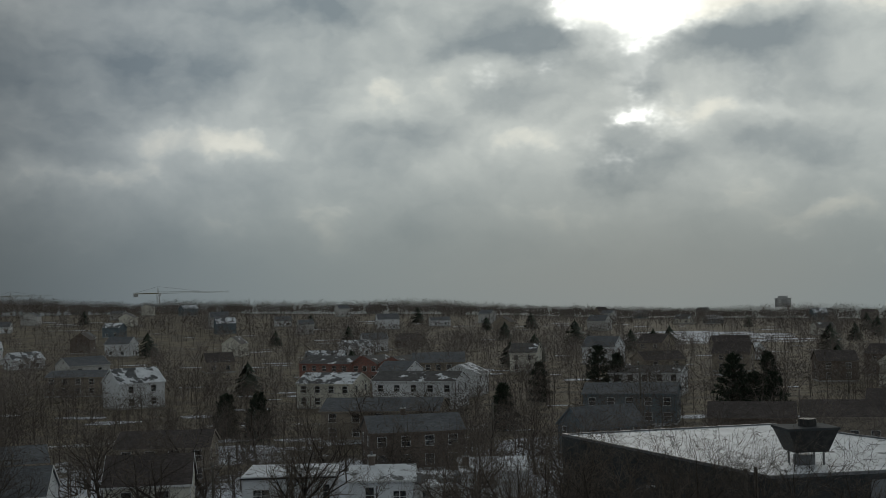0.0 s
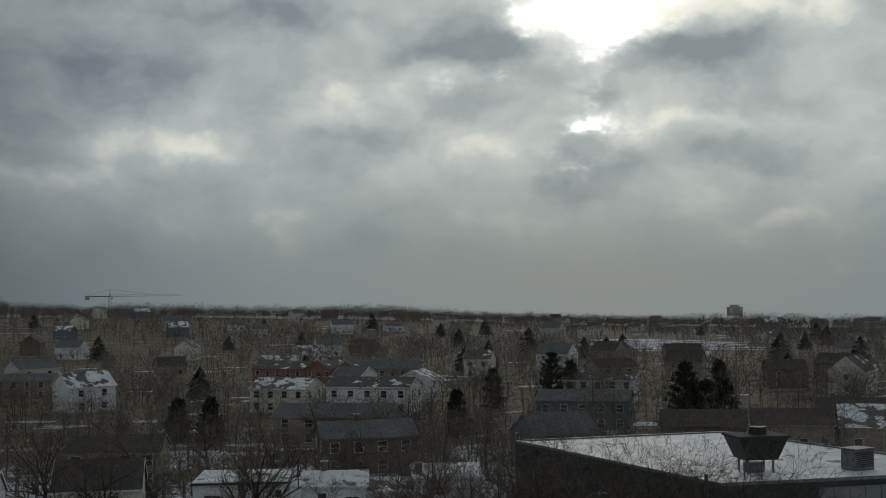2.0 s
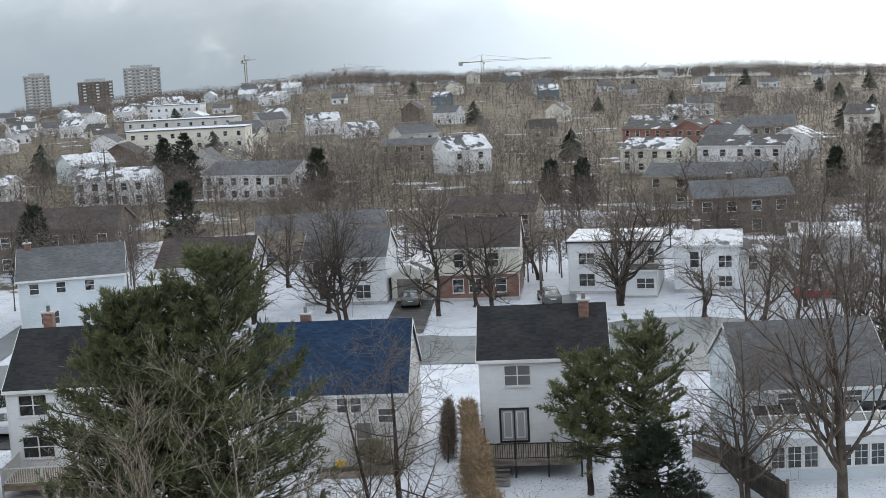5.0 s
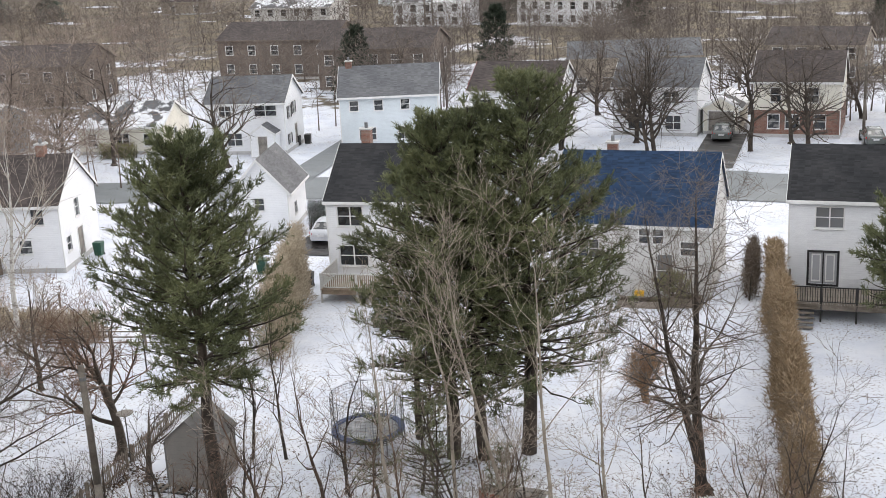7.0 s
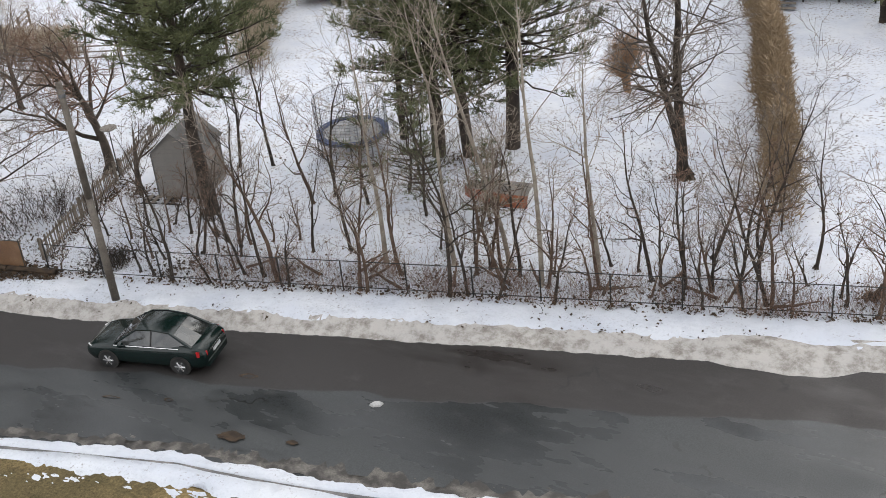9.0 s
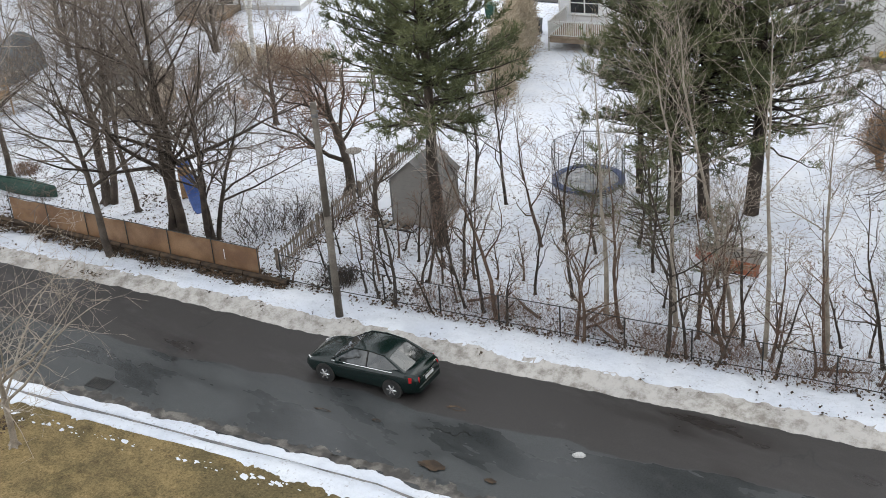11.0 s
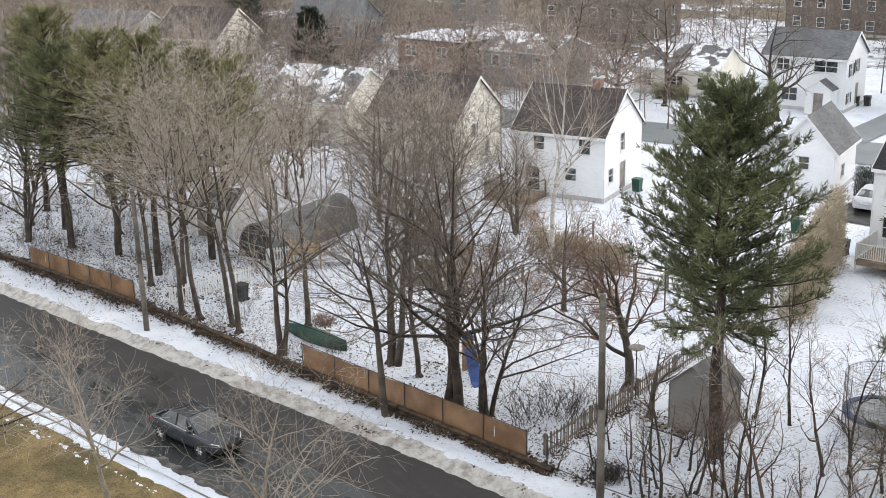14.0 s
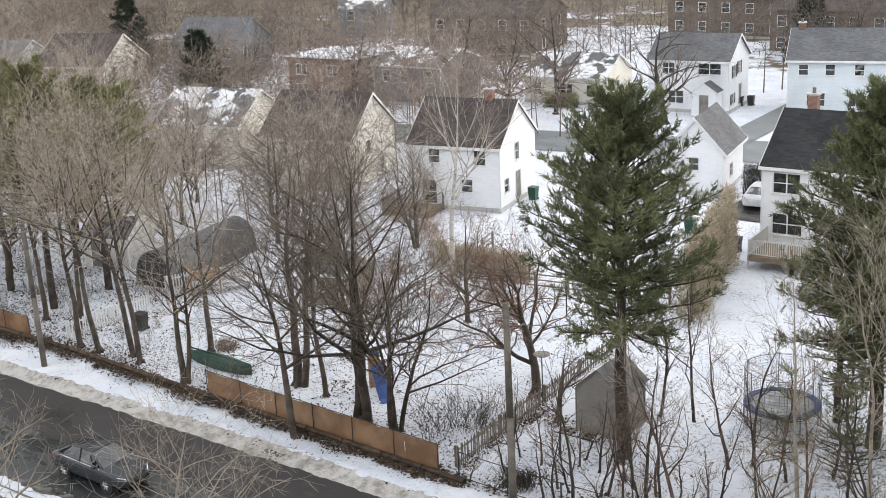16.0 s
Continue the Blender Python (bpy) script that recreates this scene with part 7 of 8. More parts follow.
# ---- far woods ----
def far_woods(name, n, r0, r1, az0, az1, slivers, width, seed, label, power=1.3, hmin=6, hmax=11, mat=HAZED_TWIG, stroke=0.18):
    g = np.random.RandomState(seed)
    az = np.radians(g.uniform(az0, az1, n))
    r = r0 + (r1 - r0) * g.uniform(0, 1, n) ** power
    x, y = -np.sin(az) * r, np.cos(az) * r
    keep = (y > 32) & (np.hypot(x - 31, y - 112) > 30)
    dens = 0.5 + 0.5 * np.sin(x * 0.021 + 1.0) * np.sin(y * 0.017 + x * 0.006)
    keep &= ((x - 116) / 36) ** 2 + ((y - 548) / 80) ** 2 > 1
    keep &= g.uniform(0, 1, n) < 0.35 + 0.65 * dens
    taken = np.array(TAKEN)
    for a, b in taken:
        keep &= ((x - a - 3) ** 2 + (y - b - 3) ** 2) > 49
    x, y = x[keep], y[keep]
    m = len(x)
    base = np.stack([x, y, ground_height(x, y)], 1)
    h = g.uniform(hmin, hmax, m) * (0.9 + 0.22 * np.sin(x * 0.031 + y * 0.013) * np.sin(x * 0.0117 - 1.3))
    k = slivers
    bb = np.repeat(base, k, 0)
    hh = np.repeat(h, k)
    wide = np.repeat(g.uniform(0.36, 0.56, m), k)
    out = g.normal(0, 1, (m * k, 3))
    out /= np.linalg.norm(out, axis=1)[:, None]
    out *= g.uniform(0, 1, (m * k, 1)) ** 0.45
    low = bb + np.stack([out[:, 0] * hh * wide, out[:, 1] * hh * wide, hh * (0.58 + 0.36 * out[:, 2])], 1)
    way = out * np.array([[1.0, 1.0, 0.6]]) + g.normal(0, 0.45, out.shape) + np.array([[0, 0, 0.3]])
    way /= np.linalg.norm(way, axis=1)[:, None]
    tip = low + way * (hh * stroke * g.uniform(0.5, 1.45, m * k))[:, None]
    s = np.cross(tip - low, g.normal(0, 1, tip.shape))
    s /= np.linalg.norm(s, axis=1)[:, None] + 1e-9
    w = width * g.uniform(0.5, 1.3, (m * k, 1))
    limb = np.arange(m * k) % 14 == 0
    low[limb] = bb[limb] + np.array([[0, 0, 1.0]]) * (hh[limb] * g.uniform(0.2, 0.5, limb.sum()))[:, None]
    w[limb] *= 1.3
    verts = np.stack([low - s * w * 0.5, low + s * w * 0.5, tip], 1).reshape(-1, 3)
    faces = np.arange(m * k * 3).reshape(-1, 3)
    tr = np.stack([base + (-0.1, 0, -0.5), base + (0.1, 0, -0.5), base + np.stack([g.normal(0, 0.3, m), g.normal(0, 0.3, m), h * 0.75], 1)], 1).reshape(-1, 3)
    verts = np.concatenate([verts, tr])
    faces = np.concatenate([faces, len(faces) * 3 + np.arange(m * 3).reshape(-1, 3)])
    me = fast_mesh(name, verts, faces, mat, 3)
    return tagged(new(name, me), label, "trees", kind="stuff")


far_woods("backyard_woods", 250, 84, 150, 48, 76, 200, 0.055, 25, "bare trees behind the back yards", 1.0, mat=YARD_TWIG)
far_woods("street_woods", 400, 100, 240, 42, 76, 190, 0.07, 27, "brown twiggy trees along far streets", 0.9, 7, 12, mat=YARD_TWIG, stroke=0.16)
far_woods("near_woods", 1900, 122, 280, -24, 76, 230, 0.065, 21, "bare trees between houses", 0.8, 6.5, 12, mat=STREET_TWIG, stroke=0.10)
far_woods("avenue_woods", 300, 126, 205, -9, 34, 260, 0.06, 28, "dense bare trees in front of apartment houses", 0.9, 7, 11.5, mat=STREET_TWIG, stroke=0.11)
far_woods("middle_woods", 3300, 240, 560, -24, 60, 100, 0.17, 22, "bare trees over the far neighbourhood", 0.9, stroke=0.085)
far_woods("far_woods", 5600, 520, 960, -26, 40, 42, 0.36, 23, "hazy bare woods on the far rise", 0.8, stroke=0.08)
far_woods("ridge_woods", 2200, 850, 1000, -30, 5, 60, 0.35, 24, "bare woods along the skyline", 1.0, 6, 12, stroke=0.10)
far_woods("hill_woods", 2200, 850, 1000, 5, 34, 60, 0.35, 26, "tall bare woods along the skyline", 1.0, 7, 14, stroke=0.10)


def far_evergreens(name, n, r0, r1, az0, az1, seed, label):
    g = np.random.RandomState(seed)
    az = np.radians(g.uniform(az0, az1, n))
    r = r0 + (r1 - r0) * g.uniform(0, 1, n)
    x, y = -np.sin(az) * r, np.cos(az) * r
    z = ground_height(x, y)
    h = g.uniform(6, 10, n)
    k = 210
    f = np.tile(g.uniform(0.06, 1, k), n)
    hh, th = np.repeat(h, k), g.uniform(0, 2 * np.pi, n * k)
    rad = hh * 0.42 * (1.02 - f ** 2.2) * g.uniform(0.7, 1.2, n * k) + 0.2
    b = np.repeat(np.stack([x, y, z], 1), k, 0)
    c = b + np.stack([0 * th, 0 * th, hh * f + 0.75], 1)
    p = b + np.stack([np.cos(th - 0.2) * rad, np.sin(th - 0.2) * rad, hh * f - 0.5], 1)
    q = b + np.stack([np.cos(th + 0.2) * rad, np.sin(th + 0.2) * rad, hh * f - 0.2], 1)
    return tagged(new(name, fast_mesh(name, np.stack([c, p, q], 1).reshape(-1, 3), np.arange(n * k * 3).reshape(-1, 3), FAR_PINE, 3)), label, "trees", kind="stuff")


far_evergreens("far_evergreens", 36, 280, 760, -24, 50, 31, "dark evergreens scattered among far houses")


# snow left lying between the far houses
rf_ = random.Random(41)
FIELD = [(116 + rf_.gauss(0, 14), 548 + rf_.gauss(0, 32), rf_.uniform(4, 9)) for i in range(80)]
for i in range(300):
    a, r = radians(rf_.uniform(-24, 50)), 140 + 620 * rf_.random() ** 1.2
    FIELD.append((-math.sin(a) * r, math.cos(a) * r, rf_.uniform(0.8, 2.4) * (1 + r / 500)))
scraps("snow_patches", [(x, y, float(ground_height(np.array(x), np.array(y))) + 0.12, r) for x, y, r in FIELD if math.hypot(x - 31, y - 112) > 34], SNOW, "old snow lying between far houses", 73)

brush("brush_pile", [(-31.9 + rf_.gauss(0, 0.35), 29.7 + rf_.gauss(0, 0.3), 0.8) for i in range(9)], "dark heap of cut branches behind the wire fence", BARK_DARK, 81, 22, 1.0, 0.014)
brush("leaf_heap", [(-54.3 + rf_.gauss(0, 0.5), 29.4 + rf_.gauss(0, 0.4), 0.7) for i in range(9)], "low brown heap of dead stalks in snow", TWIG_RED, 82, 34, 0.6, 0.012)



# ---- roadside: poles, fences, screen ----
def pole(x, y, h, lean, label):
    p = thing("utility_pole", x, y, 0.1, 0, label, "pole")
    part("shaft", tubes(((0, 0, -0.2), (lean[0] * 0.5, lean[1] * 0.5, h / 2), 0.15, 0.13, 12), ((lean[0] * 0.5, lean[1] * 0.5, h / 2), (lean[0], lean[1], h), 0.13, 0.11, 12)), POLE_WOOD, p, smooth=True)
    part("band", tubes(((lean[0] * 0.93, lean[1] * 0.93, h * 0.94), (lean[0] * 0.95, lean[1] * 0.95, h * 0.955), 0.125, 0.125, 12)), STEEL, p)
    part("bolt", tubes(((lean[0] - 0.25, lean[1], h * 0.97), (lean[0] + 0.25, lean[1], h * 0.97), 0.02, 0.02, 6)), STEEL, p)
    return p


pole(-30.0, 27.4, 8.6, (-0.12, 0.05), "weathered wooden utility pole on the roadside bank")
pole(-58.2, 21.3, 7.6, (-0.45, 0.1), "leaning wooden utility pole beside the fence")
for px, py, h in ((-22.3, 118.0, 7.0), (5.9, 154.9, 9.0), (-42.0, 119.8, 8.0), (30, 190, 11), (64, 196, 10), (-60, 128, 8), (-101, 175, 10), (-120, 205, 11)):
    p = pole(px, py, h, (0, 0), "slim wooden utility pole among houses")
    part("crossarm", boxes((-0.9, 0.9, -0.06, 0.06, h - 0.7, h - 0.58)), POLE_WOOD, p)

cl = thing("wire_fence", 0, 0, 0, 0, "rusty chain-link fence with thin steel posts", "fence")
post_me = mesh_of("post", *tubes(((0, 0, 0), (0, 0, 1.25), 0.03, 0.03, 6)), BLACK_STEEL)
US_ = list(np.arange(-26.5, 8, 2.4))
for u in US_:
    share("post", post_me, cl, pose(*at_road(u, fence_v(u) + 0.12), 0.1))
for a, b in zip(US_, US_[1:]):
    pa, pb = at_road(a, fence_v(a) + 0.12), at_road(b, fence_v(b) + 0.12)
    part("top_rail", tubes(((*pa, 1.33), (*pb, 1.33), 0.018, 0.018, 5)), BLACK_STEEL, cl)
    part("bottom_wire", tubes(((*pa, 0.26), (*pb, 0.26), 0.02, 0.02, 5)), BLACK_STEEL, cl)
wires = ([], [])
for a, b in zip(US_, US_[1:]):
    pa, pb = Vector((*at_road(a, fence_v(a) + 0.12), 0)), Vector((*at_road(b, fence_v(b) + 0.12), 0))
    for i in range(24):
        for s in (0, 1):
            p, q = pa.lerp(pb, i / 24), pa.lerp(pb, min(1, (i + 4) / 24)) if s else pa.lerp(pb, max(0, (i - 4) / 24))
            tube(wires, (p.x, p.y, 0.26), (q.x, q.y, 1.33), 0.0022, 0.0022, 3)
tagged(part("wire_mesh", wires, STEEL, cl), kind="stuff")


def screen(u0, u1, h, label):
    s = thing("privacy_screen", 0, 0, 0, 0, label, "fence")
    n = max(2, round((u1 - u0) / 2.3))
    us = [u0 + (u1 - u0) * i / n for i in range(n + 1)]
    pm = mesh_of("post", *tubes(((0, 0, 0), (0, 0, h + 0.12), 0.022, 0.022, 6)), BLACK_STEEL)
    rg = random.Random(int(u0 * 10))
    for u in us:
        share("post", pm, s, pose(*at_road(u, fence_v(u) + 0.02), 0.12))
    for a, b in zip(us, us[1:]):
        v, f = [], []
        for i in range(9):
            u = a + (b - a) * i / 8
            sag = 0.05 * math.sin(math.pi * i / 8) * rg.uniform(0.4, 1.4)
            belly = 0.025 * math.sin(math.pi * i / 8)
            for j in range(5):
                z = 0.2 + (h - sag - 0.08) * j / 4
                x, y = at_road(u, fence_v(u) + 0.08 + belly * math.sin(math.pi * j / 4))
                v.append((x, y, z))
        for i in range(8):
            for j in range(4):
                k = i * 5 + j
                f.append((k, k + 5, k + 6, k + 1))
        back = [(x + 0.002, y + 0.012, z) for x, y, z in v]
        part("cloth_panel", (v + back, f + [tuple(q + len(v) for q in reversed(k)) for k in f]), SCREEN, s, smooth=True)
        pa, pb = at_road(a, fence_v(a) + 0.02), at_road(b, fence_v(b) + 0.02)
        part("top_rail", tubes(((*pa, h + 0.16), (*pb, h + 0.16), 0.02, 0.02, 5)), BLACK_STEEL, s)
        if rg.random() > 0.35:
            continue
        x0, y0 = at_road(a + (b - a) * rg.uniform(0.3, 0.9), fence_v(b) - 0.02)
        part("tear", boxes((x0, x0 + 0.03, y0, y0 + 0.004, h - 0.55, h - 0.1)), TRIM, s)
    return s


screen(-41.6, -27.5, 1.28, "brown privacy cloth stretched on a steel fence")
screen(-67.0, -56.2, 1.2, "brown privacy cloth along a far stretch of fence")
ed = thing("timber_edging", 0, 0, 0, 0, "dark rotting timbers along the foot of the fence", "edging")
for i, u in enumerate(np.arange(-70, -26, 2.2)):
    pa, pb = at_road(u, fence_v(u) - 0.12), at_road(u + 2.15, fence_v(u + 2.15) - 0.12)
    part("timber", tubes(((*pa, 0.26), (*pb, 0.27), 0.13, 0.12, 6)), LEAFLITTER, ed)
logs = random.Random(3)
for i in range(16):
    u, v = logs.uniform(-19, 3), logs.uniform(35.5, 36.6)
    x, y = at_road(u, v)
    a = logs.uniform(0, math.pi)
    b = thing("fallen_branch", x, y, 0.16, 0, "fallen dead branch in the brush", "branch", "fallen branches")
    part("wood", tubes(((0, 0, 0.04), (math.cos(a) * 0.8, math.sin(a) * 0.5, 0.14), 0.06, 0.05, 6), ((math.cos(a) * 0.8, math.sin(a) * 0.5, 0.14), (math.cos(a) * 1.7, math.sin(a) * 1.2, 0.32), 0.05, 0.02, 6)), BARK_RED, b)


def pickets(x0, y0, x1, y1, h, material, label, gap=0.15, tilt=0.03, w=0.085):
    f = thing("picket_fence", x0, y0, 0.05, math.degrees(math.atan2(y1 - y0, x1 - x0)), label, "fence")
    ln = math.hypot(x1 - x0, y1 - y0)
    me = mesh_of("picket", [(-w / 2, 0, 0.06), (w / 2, 0, 0.06), (w / 2, 0, h - 0.06), (0, 0, h), (-w / 2, 0, h - 0.06), (-w / 2, 0.022, 0.06), (w / 2, 0.022, 0.06), (w / 2, 0.022, h - 0.06), (0, 0.022, h), (-w / 2, 0.022, h - 0.06)],
                 [(0, 1, 2, 3, 4), (9, 8, 7, 6, 5), (0, 5, 6, 1), (1, 6, 7, 2), (2, 7, 8, 3), (3, 8, 9, 4), (4, 9, 5, 0)], material)
    rg = random.Random(int(x0 * 7))
    for i in range(int(ln / gap)):
        share("picket", me, f, pose(i * gap, rg.uniform(0, 0.004), rg.uniform(-0.03, 0.03), 0, rg.gauss(0, tilt) * 57, 0))
    part("rail", boxes((0, ln, 0.03, 0.08, 0.22, 0.30)), material, f)
    part("rail", boxes((0, ln, 0.03, 0.08, h - 0.28, h - 0.20)), material, f)
    pm = mesh_of("post", *boxes((-0.05, 0.05, 0.081, 0.18, -0.1, h - 0.05)), material)
    for px in np.linspace(0.1, ln - 0.1, max(2, int(ln / 2.4) + 1)):
        share("post", pm, f, pose(px, 0, 0))
    return f


pickets(-34.9, 28.9, -36.8, 35.6, 1.05, WOOD_GREY, "old grey picket fence leading from the street", 0.15, 0.07, 0.06)
pickets(-36.9, 35.9, -38.9, 42.7, 0.95, WOOD_GREY, "old grey picket fence along a yard", 0.17, 0.06, 0.06)
pickets(-61.5, 24.0, -62.4, 29.5, 1.1, TRIM, "pale picket fence between pines", 0.17, 0.02)
pickets(-64.7, 31.6, -63.5, 37.5, 1.1, TRIM, "white picket fence beside a shelter", 0.17, 0.02)
pickets(-51.0, 36.0, -50.0, 40.5, 1.0, TRIM, "white picket fence by a grey hut", 0.17, 0.02)


def rail_fence(pts, label, h=1.0, material=WOOD_GREY):
    f = thing("rail_fence", 0, 0, 0.05, 0, label, "fence")
    pm = mesh_of("post", *boxes((-0.05, 0.05, -0.05, 0.05, -0.1, h + 0.08)), material)
    for a, b in zip(pts, pts[1:]):
        a, b = Vector(a), Vector(b)
        n = max(1, round((b - a).length / 2.2))
        for i in range(n):
            p, q = a.lerp(b, i / n), a.lerp(b, (i + 1) / n)
            share("post", pm, f, pose(p.x, p.y, 0))
            for z in (0.35, 0.68, h):
                part("rail", tubes(((p.x, p.y, z), (q.x, q.y, z), 0.045, 0.045, 6)), material, f)
    share("post", pm, f, pose(pts[-1][0], pts[-1][1], 0))


rail_fence([(-51.3, 38.2), (-53.4, 43.6), (-55.6, 48.0), (-57.0, 51.0)], "weathered rail fence between two yards")
rail_fence([(-52.5, 45.2), (-46.8, 47.5), (-41.5, 50.0)], "weathered rail fence at the back of a yard")

# ---- shed ----
sh = thing("garden_shed", -33.9, 34.75, 0.0, 14, "grey boarded garden shed on pallets", "shed")
W_, D_, E_, A_ = 2.15, 2.15, 2.2, 3.15
part("wall", ([(0, 0, 0.22), (W_, 0, 0.22), (W_, 0, E_), (W_ / 2, 0, A_), (0, 0, E_), (0, D_, 0.22), (W_, D_, 0.22), (W_, D_, E_), (W_ / 2, D_, A_), (0, D_, E_)],
              [(0, 1, 2, 3, 4), (9, 8, 7, 6, 5), (1, 6, 7, 2), (5, 0, 4, 9), (0, 5, 6, 1)]), SHED_WALL, sh)
for s in (0, 1):
    k = (A_ - E_) / (W_ / 2)
    v, f = prism([(-0.12, E_ - 0.12 * k), (W_ / 2, A_), (W_ / 2, A_ + 0.05), (-0.12, E_ - 0.12 * k + 0.05)], -0.12, D_ + 0.12)
    part("roof_slope", ([(a if s == 0 else W_ - a, b, c) for a, b, c in v], f), SHED_ROOF, sh)
part("skid", boxes((0.05, 0.2, -0.05, D_ + 0.05, 0.0, 0.22)), WOOD_GREY, sh)
part("skid", boxes((W_ - 0.2, W_ - 0.05, -0.05, D_ + 0.05, 0.0, 0.22)), WOOD_GREY, sh)
part("floor", boxes((0, W_, 0.0, D_, 0.14, 0.22)), WOOD_GREY, sh)
dr = part("door", boxes((W_, W_ + 0.03, 0.6, 1.45, 0.25, 2.0)), SHED_WALL, sh)
part("handle", boxes((W_ + 0.03, W_ + 0.06, 0.68, 0.72, 1.05, 1.2)), BLACK_STEEL, dr)
for y in (-0.02, D_ - 0.03):
    for x in (-0.02, W_ - 0.05):
        part("corner_board", boxes((x, x + 0.07, y, y + 0.05, 0.22, E_ - 0.05)), SHED_ROOF, sh)
pal = thing("pallet", -34.5, 34.0, 0.06, 14, "dark weathered pallet laid as a step", "pallet")
for i in range(7):
    part("board", boxes((i * 0.3, i * 0.3 + 0.17, 0, 0.72, 0.1, 0.13)), WOOD_GREY if i % 3 else SNOW, pal)
for y in (0.02, 0.32, 0.6):
    part("bearer", boxes((0, 2.0, y, y + 0.09, 0, 0.1)), BLACK_STEEL, pal)

# ---- trampoline ----
tp = thing("trampoline", -28.35, 41.6, 0.05, 0, "round trampoline with blue pad and safety net", "trampoline")
R_ = 1.6
def ringed(r0, r1, z0, z1, n=36):
    v = [(r * math.cos(2 * math.pi * i / n), r * math.sin(2 * math.pi * i / n), z) for r, z in ((r0, z0), (r1, z0), (r1, z1), (r0, z1)) for i in range(n)]
    return v, [(a * n + i, a * n + (i + 1) % n, ((a + 1) % 4) * n + (i + 1) % n, ((a + 1) % 4) * n + i) for a in range(4) for i in range(n)]


part("jumping_mat", tubes(((0, 0, 0.86), (0, 0, 0.875), R_ - 0.28, R_ - 0.28, 36)), MAT_GREY, tp)
part("pad", ringed(R_ - 0.28, R_ + 0.02, 0.86, 0.91), PAD_BLUE, tp)
part("hoop", ringed(R_ - 0.03, R_ + 0.03, 0.79, 0.85), STEEL, tp)
for i in range(4):
    a = math.pi / 4 + i * math.pi / 2
    part("leg", tubes(((R_ * math.cos(a - 0.3), R_ * math.sin(a - 0.3), 0.8), (R_ * math.cos(a - 0.3), R_ * math.sin(a - 0.3), 0.03), 0.03, 0.03, 6), ((R_ * math.cos(a + 0.3), R_ * math.sin(a + 0.3), 0.8), (R_ * math.cos(a + 0.3), R_ * math.sin(a + 0.3), 0.03), 0.03, 0.03, 6),
                      ((R_ * math.cos(a - 0.3), R_ * math.sin(a - 0.3), 0.05), (R_ * math.cos(a + 0.3), R_ * math.sin(a + 0.3), 0.05), 0.03, 0.03, 6)), STEEL, tp)
for i in range(6):
    a = i * math.pi / 3 + 0.2
    part("net_pole", tubes(((R_ * math.cos(a), R_ * math.sin(a), 0.2), (R_ * math.cos(a), R_ * math.sin(a), 2.55), 0.02, 0.02, 8)), STEEL, tp)
net = ([], [])
for i in range(48):
    a = 2 * math.pi * i / 48
    tube(net, (R_ * math.cos(a), R_ * math.sin(a), 0.9), (R_ * math.cos(a), R_ * math.sin(a), 2.5), 0.005, 0.005, 3)
for z in np.arange(1.0, 2.6, 0.14):
    for i in range(24):
        a, b = 2 * math.pi * i / 24, 2 * math.pi * (i + 1) / 24
        tube(net, (R_ * math.cos(a), R_ * math.sin(a), z), (R_ * math.cos(b), R_ * math.sin(b), z), 0.005, 0.005, 3)
tagged(part("safety_net", net, BLACK_NET, tp), kind="stuff")
part("net_hem", ringed(R_ - 0.006, R_ + 0.006, 2.48, 2.50), BLACK_NET, tp)


# ---- boats ----
def upturned(name, x, y, yaw, length, width, height, side_m, top_m, label, transom=True):
    """An upturned hull: stations along its length, keel up."""
    b = thing(name, x, y, 0.12, yaw, label, "boat")
    n, sides, tops, sf, tf_ = 15, [], [], [], []
    for i in range(n):
        t = i / (n - 1)
        k = math.sin(math.pi * min(t * (0.62 if transom else 1.0) + (0.0 if transom else 0.0), 1)) ** 0.6 if i else 0.04
        hw, hz = width / 2 * max(k, 0.04), height * (0.72 + 0.28 * min(1, 3 * t))
        px = -length / 2 + length * t
        sides += [(px, -hw, 0.0), (px, -hw * 0.97, hz * 0.55), (px, -hw * 0.84, hz * 0.8), (px, hw * 0.84, hz * 0.8), (px, hw * 0.97, hz * 0.55), (px, hw, 0.0)]
        tops += [(px, -hw * 0.845, hz * 0.79), (px, -hw * 0.5, hz * 0.95), (px, 0, hz), (px, hw * 0.5, hz * 0.95), (px, hw * 0.845, hz * 0.79)]
    for i in range(n - 1):
        sf += [(i * 6 + j, i * 6 + 6 + j, i * 6 + 7 + j, i * 6 + 1 + j) for j in (0, 1, 3, 4)]
        tf_ += [(i * 5 + j, i * 5 + 5 + j, i * 5 + 6 + j, i * 5 + 1 + j) for j in range(4)]
    e = (n - 1) * 6
    part("hull_side", (sides, sf), side_m, b, smooth=True)
    part("hull_bottom", (tops, tf_), top_m, b, smooth=True)
    if transom:
        k = (n - 1) * 5
        v = [sides[e], sides[e + 1], sides[e + 2], tops[k + 1], tops[k + 2], tops[k + 3], sides[e + 3], sides[e + 4], sides[e + 5]]
        v2 = [(a + 0.03, b_, c) for a, b_, c in v]
        part("transom", (v + v2, [tuple(range(8, -1, -1)), tuple(range(9, 18))] + [(i, (i + 1) % 9, 9 + (i + 1) % 9, 9 + i) for i in range(9)]), TRIM, b)
    part("keel", boxes((-length / 2 + 0.1, length / 2 - 0.05, -0.025, 0.025, height * 0.93, height + 0.035)), top_m, b)
    part("gunwale", tubes(*[(sides[i * 6], sides[i * 6 + 6], 0.035, 0.035, 5) for i in range(n - 1)]), side_m, b)
    return b


